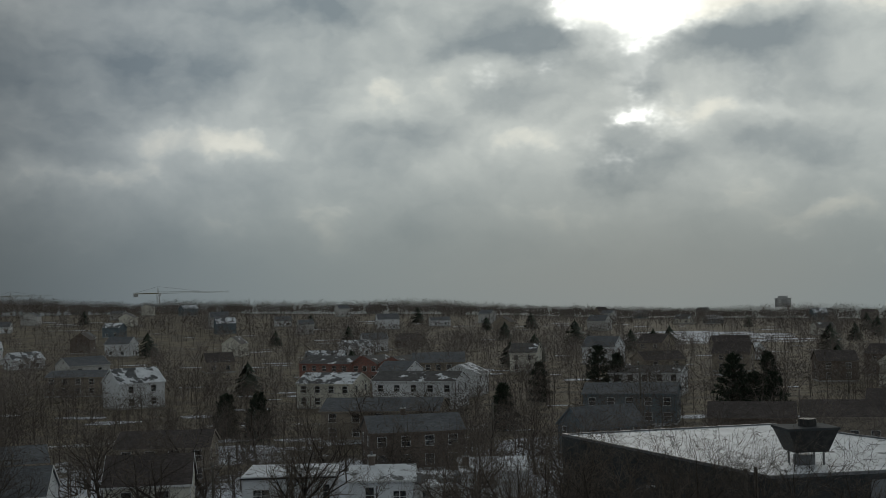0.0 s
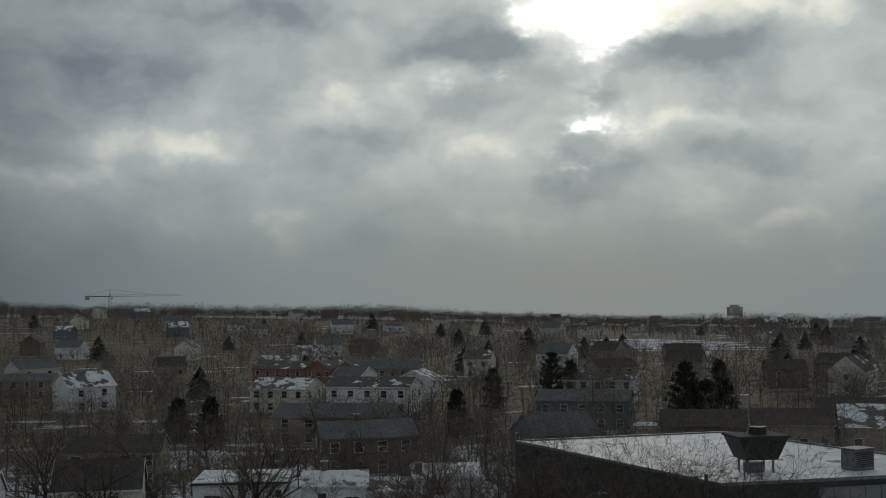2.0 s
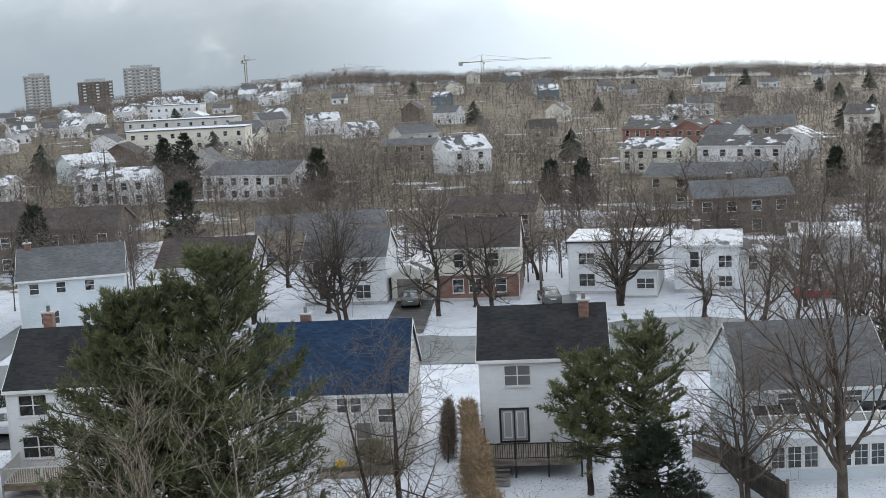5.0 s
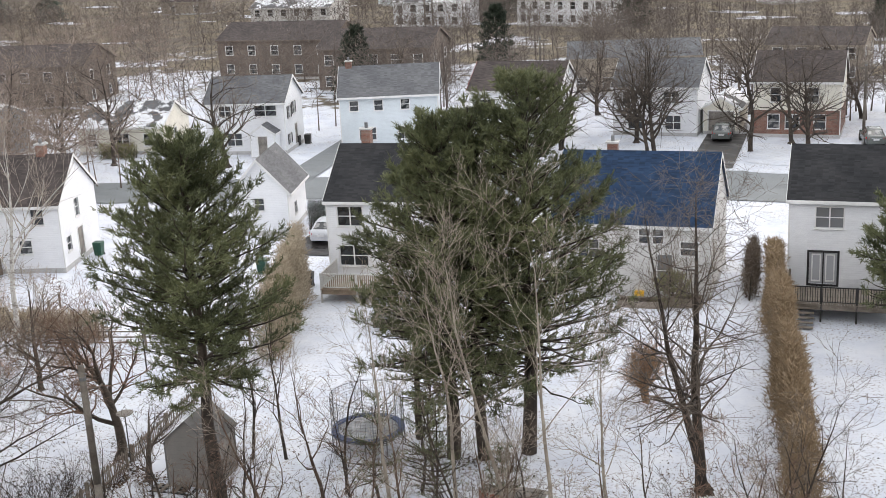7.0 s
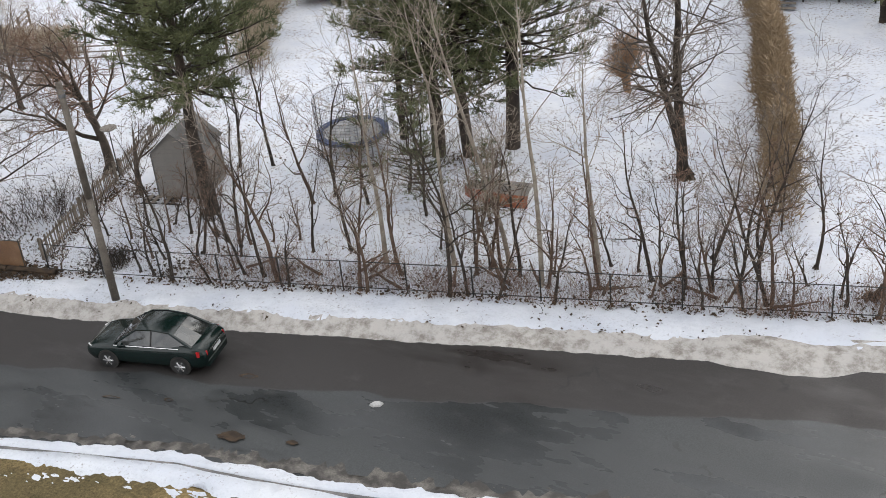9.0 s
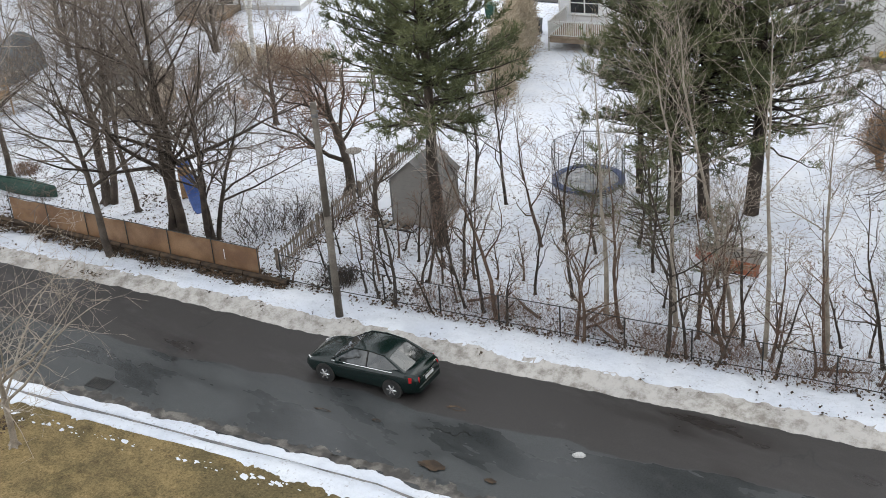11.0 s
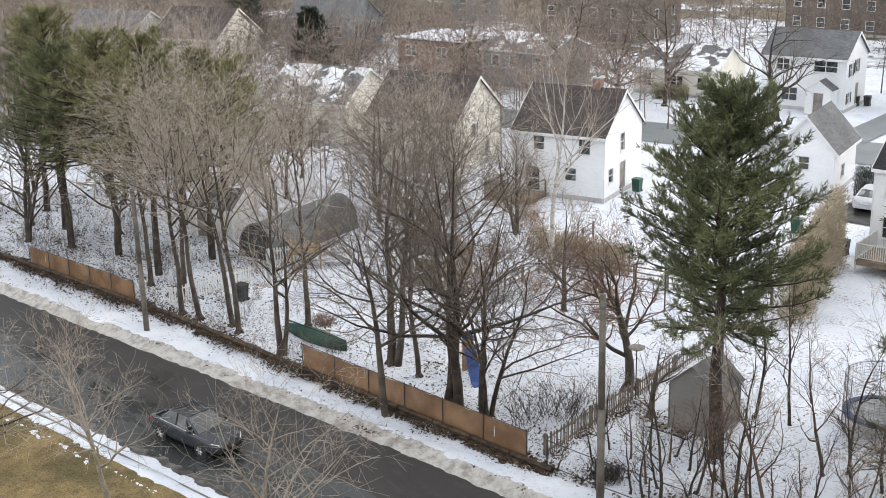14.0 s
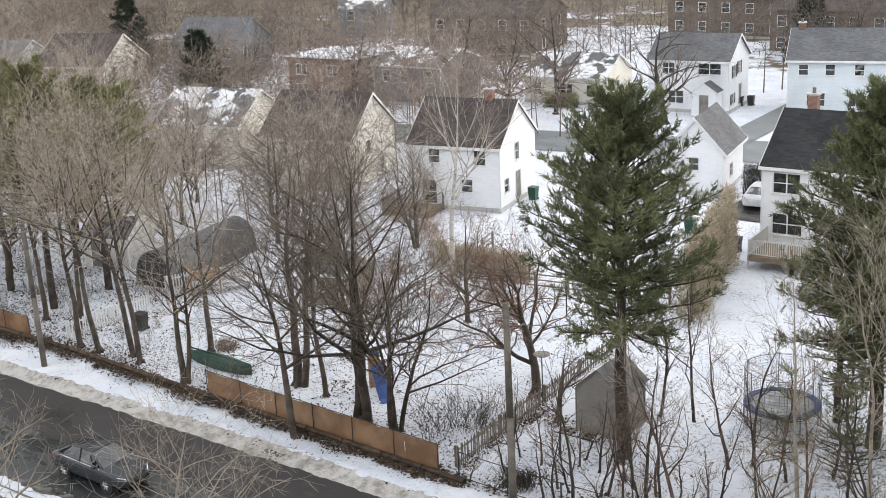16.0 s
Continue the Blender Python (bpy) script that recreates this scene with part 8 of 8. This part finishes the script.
upturned("rowing_boat", -20.1, 39.2, 4, 2.9, 1.35, 0.62, RED_HULL, GREY_HULL, "upturned red rowing boat with grey bottom")
upturned("canoe", -52.0, 27.9, 11, 4.6, 0.95, 0.5, GREEN_HULL, GREEN_HULL, "upturned dark green canoe in the snow", False)

# ---- play things ----
sl = thing("toy_slide", -43.9, 31.6, 0.05, -22, "blue plastic slide with a tan ladder", "slide")
part("chute", ([(a, b, c) for b in (-0.25, 0.25) for a, c in ((0, 1.25), (0.3, 1.2), (0.9, 0.6), (1.5, 0.15), (1.9, 0.1), (1.9, 0.04), (1.5, 0.08), (0.9, 0.52), (0.3, 1.12), (0, 1.17))],
               [tuple(range(10)), tuple(range(19, 9, -1))] + [(i, 10 + i, 10 + (i + 1) % 10, (i + 1) % 10) for i in range(10)]), BLUE_PLASTIC, sl)
for y in (-0.28, 0.25):
    part("side_wall", ([(a, y + d_, c + e_) for d_ in (0, 0.03) for a, c, e_ in ((0, 1.17, 0), (0.3, 1.12, 0), (0.9, 0.52, 0), (1.5, 0.08, 0), (1.5, 0.08, 0.12), (0.9, 0.52, 0.14), (0.3, 1.12, 0.14), (0, 1.17, 0.14))], [tuple(range(8)), tuple(range(15, 7, -1))] + [(i, 8 + i, 8 + (i + 1) % 8, (i + 1) % 8) for i in range(8)]), BLUE_PLASTIC, sl)
part("ladder", boxes((-0.3, -0.22, -0.28, 0.28, 0, 1.7), (-0.24, 0.0, -0.28, 0.28, 1.1, 1.18), *[(-0.36, -0.3, -0.26, 0.26, z, z + 0.06) for z in (0.3, 0.6, 0.9)]), WOOD_WARM, sl)
part("hood", chamfered(-0.34, 0.0, -0.26, 0.26, 1.7, 1.9, 0.06), BLUE_PLASTIC, sl)
ps = thing("play_deck", -62.9, 32.3, 0.05, 62, "small tan timber play deck with a grey slide", "play set")
for x in (0, 1.7):
    for y in (0, 1.5):
        part("post", boxes((x, x + 0.09, y, y + 0.09, 0, 1.9)), WOOD_WARM, ps)
part("platform", boxes((0, 1.8, 0, 1.6, 1.0, 1.08)), WOOD_WARM, ps)
for z in (1.35, 1.75):
    part("rail", boxes((0.09, 1.7, 0.02, 0.06, z, z + 0.09)), WOOD_WARM, ps)
    part("rail", boxes((0.02, 0.06, 0.09, 1.5, z, z + 0.09)), WOOD_WARM, ps)
part("slide", ([(1.8, 0.4, 1.1), (1.8, 1.1, 1.1), (3.6, 1.1, 0.15), (3.6, 0.4, 0.15), (1.8, 0.4, 1.02), (1.8, 1.1, 1.02), (3.6, 1.1, 0.07), (3.6, 0.4, 0.07), ], [(0, 1, 2, 3), (7, 6, 5, 4), (0, 4, 5, 1), (1, 5, 6, 2), (2, 6, 7, 3), (3, 7, 4, 0)]), MAT_GREY, ps)
part("ladder_rail", tubes(((-0.7, 0.3, 0), (0.0, 0.3, 1.05), 0.04, 0.04, 6), ((-0.7, 1.1, 0), (0.0, 1.1, 1.05), 0.04, 0.04, 6)), WOOD_WARM, ps)


def shelter(x, y, yaw, w, l, h, label):
    """A tunnel of tarpaulin over hoops, its one open end filled by a dark sheet."""
    s = thing("tarp_shelter", x, y, 0.05, yaw, label, "shelter")
    n = 14
    v, f = [], []
    for j in range(9):
        for i in range(n + 1):
            a = math.pi * i / n
            sag = 1 - 0.03 * (j % 2)
            v.append((-math.cos(a) * w / 2 * (1 if 0.08 < i / n < 0.92 else 1.0), l * j / 8, math.sin(a) ** 0.8 * h * sag))
    for j in range(8):
        for i in range(n):
            k = j * (n + 1) + i
            f.append((k, k + 1, k + n + 2, k + n + 1))
    part("cover", (v, f), TARP, s, smooth=True)
    for j in (0, 4, 8):
        part("hoop", tubes(*[((-math.cos(math.pi * i / n) * w * 0.49, l * j / 8 + (0.02 if j == 0 else -0.02), math.sin(math.pi * i / n) ** 0.8 * h * 0.98), (-math.cos(math.pi * (i + 1) / n) * w * 0.49, l * j / 8 + (0.02 if j == 0 else -0.02), math.sin(math.pi * (i + 1) / n) ** 0.8 * h * 0.98), 0.03, 0.03, 5) for i in range(n)]), STEEL, s)
    part("end_wall", ([(-math.cos(math.pi * i / n) * w * 0.48, l * 0.97, math.sin(math.pi * i / n) ** 0.8 * h * 0.96) for i in range(n + 1)], [tuple(range(n + 1))]), TARP, s)
    # Dark sheet in the open mouth, standing in for the shade inside.
    part("dark_flap", ([(-math.cos(math.pi * i / n) * w * 0.48, 0.06, math.sin(math.pi * i / n) ** 0.8 * h * 0.96) for i in range(n + 1)], [tuple(range(n + 1))]), DARK_PANEL, s)


shelter(-66.3, 31.7, 22, 2.9, 8.5, 2.3, "long grey tarpaulin shelter with a dark end")
house("hut", -57.3, 36.4, 20, 3.0, 3.0, 1.9, 0.9, TAN_SIDING, SHED_ROOF, "small brown garden hut under trees", over=0.15, base=0.1, windows=[("front", 1.1, 0.9, 0.6, 0.6)])
house("hut", -73.5, 30.5, 30, 3.4, 3.0, 2.1, 1.0, GREY_SIDING, SHINGLE_GREY, "grey garden shed behind pines", over=0.15, base=0.1, windows=[("front", 0.6, 0.2, 0.8, 1.7, "o")])
house("hut", -36.6, 54.9, 14, 2.2, 1.4, 0.55, 0.15, WOOD_DARK, SHED_ROOF, "low dark timber bin in a yard", over=0.05, base=0.1, simple=True)


def planter(x, y, yaw, w, d, h, label):
    p = thing("raised_bed", x, y, 0.05, yaw, label, "raised bed")
    part("frame", boxes((0, w, 0, 0.08, 0, h), (0, w, d - 0.08, d, 0, h), (0, 0.08, 0.08, d - 0.08, 0, h), (w - 0.08, w, 0.08, d - 0.08, 0, h)), WOOD_GREY, p)
    part("soil", boxes((0.08, w - 0.08, 0.08, d - 0.08, 0, h - 0.08)), LEAFLITTER, p)


planter(-25.2, 63.2, 12, 2.8, 1.0, 0.45, "dark timber raised bed")
planter(-36.8, 55.6, 10, 3.2, 1.3, 0.4, "long dark raised garden bed in snow")
planter(-22.4, 64.2, 12, 1.8, 0.9, 0.6, "timber raised bed beside a house")
ys = thing("chair", -24.9, 65.2, 0.05, 12, "bright yellow plastic garden chair", "chair")
part("seat", chamfered(0, 0.55, 0, 0.5, 0.4, 0.46, 0.02), YELLOW_PLASTIC, ys)
part("backrest", ([(0, 0.46, 0.46), (0.55, 0.46, 0.46), (0.55, 0.62, 1.15), (0, 0.62, 1.15), (0, 0.51, 0.46), (0.55, 0.51, 0.46), (0.55, 0.67, 1.15), (0, 0.67, 1.15)], [(0, 1, 2, 3), (7, 6, 5, 4), (0, 4, 5, 1), (1, 5, 6, 2), (2, 6, 7, 3), (3, 7, 4, 0)]), YELLOW_PLASTIC, ys)
for x in (0.02, 0.47):
    for y in (0.02, 0.42):
        part("leg", boxes((x, x + 0.06, y, y + 0.06, 0, 0.4)), YELLOW_PLASTIC, ys)
part("front_panel", boxes((0.0, 0.55, -0.03, 0.0, 0.05, 0.42)), YELLOW_PLASTIC, ys)
for x, y, c, m in ((-44.6, 60.0, "black", BLACK_STEEL), (-74.0, 99.6, "black", BLACK_STEEL), (-73.4, 100.6, "black", BLACK_STEEL), (-49.4, 61.5, "green", GREEN_PLASTIC), (-63.5, 61.0, "green", GREEN_PLASTIC), (-59.8, 27.5, "black", BLACK_STEEL)):
    b = thing("wheeled_bin", x, y, 0.08, 20, f"{c} plastic wheeled refuse bin", "bin")
    part("body", ([(sx * k, sy * k, z) for k, z in ((0.25, 0.08), (0.31, 0.95)) for sx, sy in ((-1, -1), (1, -1), (1, 1), (-1, 1))], [(3, 2, 1, 0), (0, 1, 5, 4), (1, 2, 6, 5), (2, 3, 7, 6), (3, 0, 4, 7), (4, 5, 6, 7)]), m, b)
    part("lid", chamfered(-0.33, 0.33, -0.34, 0.33, 0.955, 1.04, 0.03), m, b)
    for x2 in (-0.27, 0.22):
        part("wheel", tubes(((x2, 0.28, 0.1), (x2 + 0.05, 0.28, 0.1), 0.1, 0.1, 12)), TYRE, b)
    part("handle", boxes((-0.25, 0.25, 0.33, 0.37, 0.9, 0.94)), m, b)
bd = thing("bird_table", -36.9, 35.8, 0, 0, "round grey feeder dish fixed to a trunk", "feeder")
part("dish", tubes(((0.1, -0.2, 2.55), (0.1, -0.2, 2.62), 0.30, 0.38, 14)), GREY_HULL, bd)
part("bracket", tubes(((0.1, -0.2, 2.55), (-0.5, 0.15, 2.35), 0.03, 0.03, 6)), BLACK_STEEL, bd)
part("stake", tubes(((0.1, -0.2, 0), (0.1, -0.2, 2.55), 0.025, 0.025, 6)), BLACK_STEEL, bd)
po = thing("pole", -44.1, 44.6, 0, 0, "thin dark washing-line pole", "pole")
part("shaft", tubes(((0, 0, 0), (0, 0, 3.1), 0.04, 0.035, 8)), BLACK_STEEL, po)
hy = thing("fire_hydrant", 3.0, 103.5, 0.1, 0, "small red fire hydrant in snow", "hydrant")
part("barrel", tubes(((0, 0, 0), (0, 0, 0.6), 0.12, 0.11, 10)), PAINT_RED, hy)
part("bonnet", tubes(((0, 0, 0.6), (0, 0, 0.78), 0.13, 0.04, 10)), PAINT_RED, hy)
part("outlet", tubes(((-0.2, 0, 0.45), (0.2, 0, 0.45), 0.05, 0.05, 8)), PAINT_RED, hy)


# ---- vehicles ----
CAR_X = (-2.28, -2.22, -1.95, -1.45, -0.9, -0.2, 0.55, 1.15, 1.65, 2.0, 2.2, 2.28)
CAR_TOP = (0.72, 0.90, 1.00, 1.02, 0.98, 0.95, 0.93, 0.92, 0.86, 0.78, 0.68, 0.55)
CAR_HALF = (0.70, 0.80, 0.86, 0.885, 0.895, 0.90, 0.90, 0.895, 0.88, 0.83, 0.74, 0.62)


def car(x, y, yaw, body_m, label, name="car", z=0.0):
    """A saloon, nose along +x, on its four wheels."""
    c = thing(name, x, y, z, yaw, label, "car")
    v, f = [], []
    n = 12
    for px, zt, hw in zip(CAR_X, CAR_TOP, CAR_HALF):
        zb = 0.22 if abs(px) < 2.1 else 0.30
        ring = [(-hw * 0.9, zb), (-hw * 0.985, zb + 0.12), (-hw, zb + (zt - zb) * 0.45), (-hw * 0.985, zb + (zt - zb) * 0.72), (-hw * 0.95, zt - 0.05), (-hw * 0.80, zt)]
        ring += [(-a, b) for a, b in reversed(ring)]
        ring[6] = (hw * 0.80, zt)
        v += [(px, a, b) for a, b in ring]
    m = len(CAR_X)
    for i in range(m - 1):
        f += [(i * n + j, i * n + (j + 1) % n, (i + 1) * n + (j + 1) % n, (i + 1) * n + j) for j in range(n)]
    f += [tuple(range(n - 1, -1, -1)), tuple((m - 1) * n + j for j in range(n))]
    body = part("body", (v, f), body_m, c, smooth=True)
    # glasshouse: rings of lower half width, base z, upper half width, top z
    cab = [(-1.80, 0.70, 0.985, 0.68, 0.99), (-1.02, 0.80, 0.97, 0.60, 1.38), (-0.35, 0.815, 0.955, 0.60, 1.45), (0.25, 0.815, 0.94, 0.585, 1.41), (1.12, 0.76, 0.915, 0.72, 0.925)]
    v, f = [], []
    for px, hb, zb, ht, zt in cab:
        v += [(px, -hb, zb - 0.04), (px, -ht, zt), (px, 0, zt + 0.025), (px, ht, zt), (px, hb, zb - 0.04)]
    for i in range(4):
        f += [(i * 5 + j, i * 5 + 5 + j, i * 5 + 6 + j, i * 5 + 1 + j) for j in range(4)]
    part("glass", (v, f), CARGLASS, c, smooth=False)
    roof = [(-1.12, 0.585, 1.345), (-0.95, 0.60, 1.415), (-0.35, 0.61, 1.468), (0.2, 0.595, 1.432), (0.32, 0.58, 1.39)]
    v, f = [], []
    for px, hw, zt in roof:
        v += [(px, -hw, zt - 0.01), (px, -hw * 0.6, zt + 0.025), (px, 0, zt + 0.035), (px, hw * 0.6, zt + 0.025), (px, hw, zt - 0.01)]
    for i in range(4):
        f += [(i * 5 + j, i * 5 + 5 + j, i * 5 + 6 + j, i * 5 + 1 + j) for j in range(4)]
    part("roof", (v, f), body_m, c, smooth=True)
    for s in (-1, 1):
        part("windscreen_pillar", tubes(((1.10, s * 0.775, 0.90), (0.25, s * 0.605, 1.42), 0.035, 0.03, 6)), body_m, c)
        part("rear_pillar", tubes(((-1.78, s * 0.735, 0.96), (-1.0, s * 0.615, 1.40), 0.07, 0.05, 6)), body_m, c)
        part("door_pillar", tubes(((-0.3, s * 0.82, 0.93), (-0.33, s * 0.612, 1.44), 0.025, 0.025, 4)), BLACK_STEEL, c)
        part("roof_edge", tubes(((0.25, s * 0.605, 1.42), (-0.35, s * 0.62, 1.465), 0.028, 0.028, 6), ((-0.35, s * 0.62, 1.465), (-1.0, s * 0.615, 1.40), 0.028, 0.03, 6)), body_m, c)
        part("chrome_strip", tubes(((1.05, s * 0.862, 0.905), (-1.35, s * 0.855, 0.965), 0.014, 0.014, 5)), CHROME, c, "thin chrome strip")
        for x0 in (-0.18, -1.0):
            part("door_handle", boxes((x0 - 0.09, x0 + 0.09, s * 0.895 - 0.015, s * 0.895 + 0.02, 0.78, 0.81)), body_m, c)
        mi = part("mirror", chamfered(0.66, 0.84, min(s * 0.84, s * 1.02), max(s * 0.84, s * 1.02), 0.93, 1.06, 0.03), body_m, c)
        part("headlight", ([(2.02, s * 0.80, 0.60), (2.24, s * 0.58, 0.56), (2.24, s * 0.56, 0.68), (1.98, s * 0.79, 0.76), (1.96, s * 0.70, 0.60), (2.14, s * 0.5, 0.56), (2.14, s * 0.5, 0.68), (1.92, s * 0.70, 0.76)],
                           [(0, 1, 2, 3), (7, 6, 5, 4), (0, 4, 5, 1), (1, 5, 6, 2), (2, 6, 7, 3), (3, 7, 4, 0)]), CLEARLAMP, c, "clear headlight")
        part("tail_light", ([(-2.0, s * 0.885, 0.72), (-2.28, s * 0.66, 0.70), (-2.275, s * 0.62, 0.86), (-1.98, s * 0.875, 0.90), (-1.9, s * 0.74, 0.72), (-2.18, s * 0.56, 0.70), (-2.18, s * 0.56, 0.86), (-1.9, s * 0.74, 0.90)],
                            [(0, 1, 2, 3), (7, 6, 5, 4), (0, 4, 5, 1), (1, 5, 6, 2), (2, 6, 7, 3), (3, 7, 4, 0)]), REDLAMP, c, "red tail light")
        for wx in (1.36, -1.32):
            part("wheel_arch", tubes(((wx, s * 0.70, 0.33), (wx, s * 0.905, 0.33), 0.375, 0.375, 20)), BLACK_STEEL, c)
            w = part("wheel", tubes(((wx, s * 0.72, 0.32), (wx, s * 0.915, 0.32), 0.32, 0.315, 24)), TYRE, c, "black tyre")
            part("rim", tubes(((wx, s * 0.90, 0.32), (wx, s * 0.922, 0.32), 0.21, 0.2, 20)), DARK_PANEL, w)
            for k in range(6):
                a = k * math.pi / 3
                part("spoke", tubes(((wx, s * 0.925, 0.32), (wx + 0.19 * math.cos(a), s * 0.928, 0.32 + 0.19 * math.sin(a)), 0.035, 0.028, 5)), ALLOY, w)
    part("number_plate", boxes((-2.30, -2.285, -0.26, 0.26, 0.62, 0.74)), PLATE, c, "blank pale plate")
    part("rear_trim", boxes((-2.298, -2.27, -0.42, 0.42, 0.78, 0.82)), CHROME, c)
    part("bumper", chamfered(-2.30, -2.1, -0.72, 0.72, 0.30, 0.55, 0.05), body_m, c)
    part("grille", boxes((2.24, 2.285, -0.42, 0.42, 0.46, 0.56)), BLACK_STEEL, c)
    return c


car(-26.3, 25.25, 191.5, PAINT_GREEN, "dark green saloon car on the wet street", z=0.06)
car(-45.0, 18.2, 13.6, PAINT_BLACK, "dark grey car on the wet street", z=0.04)
car(-50.2, 70.6, 107, PAINT_SILVER, "silver car parked beside a white house", z=0.19)
car(-34.4, 113.6, 104, PAINT_OLIVE, "grey-green car parked in a driveway", z=0.19)
car(-20.9, 114.6, 110, PAINT_OLIVE, "grey car parked beside a white house", z=0.19)
car(3.8, 117.0, 15, PAINT_RED, "red car parked before a house", z=0.1)

# marks on the street
for u, v, a, b in ((-16.05, 29.96, 0.34, 0.12), (-20.2, 28.3, 0.32, 0.06), (-18.2, 28.4, 0.16, 0.08), (-15.4, 26.9, 0.45, 0.22), (-13.4, 26.85, 0.2, 0.1)):
    x, y = at_road(u, v)
    h = thing("pothole", x, y, 0.075, 13.6, "small dark broken patch in asphalt", "pothole")
    ring = [(a * math.cos(i * math.pi / 9) * (1 + 0.2 * math.sin(3 * i)), b * math.sin(i * math.pi / 9) * (1 + 0.25 * math.cos(5 * i)), 0.0) for i in range(18)]
    part("broken_edge", (ring + [(p[0] * 0.6, p[1] * 0.6, -0.02) for p in ring], [(i, (i + 1) % 18, 18 + (i + 1) % 18, 18 + i) for i in range(18)] + [tuple(range(18, 36))]), LEAFLITTER, h)
st = thing("stone", *at_road(-11.36, 28.99), 0.06, 30, "small grey lump of ice on the street", "stone")
part("lump", ([(0.22 * math.cos(i * 1.047) * k * (1 + 0.2 * math.sin(5 * i)), 0.14 * math.sin(i * 1.047) * k, z) for k, z in ((1.0, 0.0), (0.85, 0.07), (0.4, 0.12)) for i in range(6)], [(r * 6 + i, r * 6 + (i + 1) % 6, r * 6 + 6 + (i + 1) % 6, r * 6 + 6 + i) for r in range(2) for i in range(6)] + [tuple(range(12, 18))]), CONCRETE, st)
gx_, gy_ = at_road(-28.6, 26.9)
gr = thing("storm_drain", gx_, gy_, 0.03, 13.6, "rusty iron storm drain grating", "drain")
part("frame", boxes((-0.45, 0.45, -0.3, -0.25, 0, 0.03), (-0.45, 0.45, 0.25, 0.3, 0, 0.03), (-0.45, -0.4, -0.25, 0.25, 0, 0.03), (0.4, 0.45, -0.25, 0.25, 0, 0.03)), BLACK_STEEL, gr)
for i in range(9):
    part("bar", boxes((-0.38 + i * 0.09, -0.34 + i * 0.09, -0.25, 0.25, 0.0, 0.028)), BLACK_STEEL, gr)
for i in range(3):
    part("cross_bar", boxes((-0.4, 0.4, -0.14 + i * 0.14, -0.11 + i * 0.14, 0.0, 0.022)), BLACK_STEEL, gr)

# the tall building behind the camera
wall_south = new("wall_south", mesh_of("wall_south", *boxes((-24, 20, -14, -2.5, -0.3, 30)), CONCRETE))
tagged(wall_south, "plain pale wall of a tall apartment building", "wall", kind="structure")
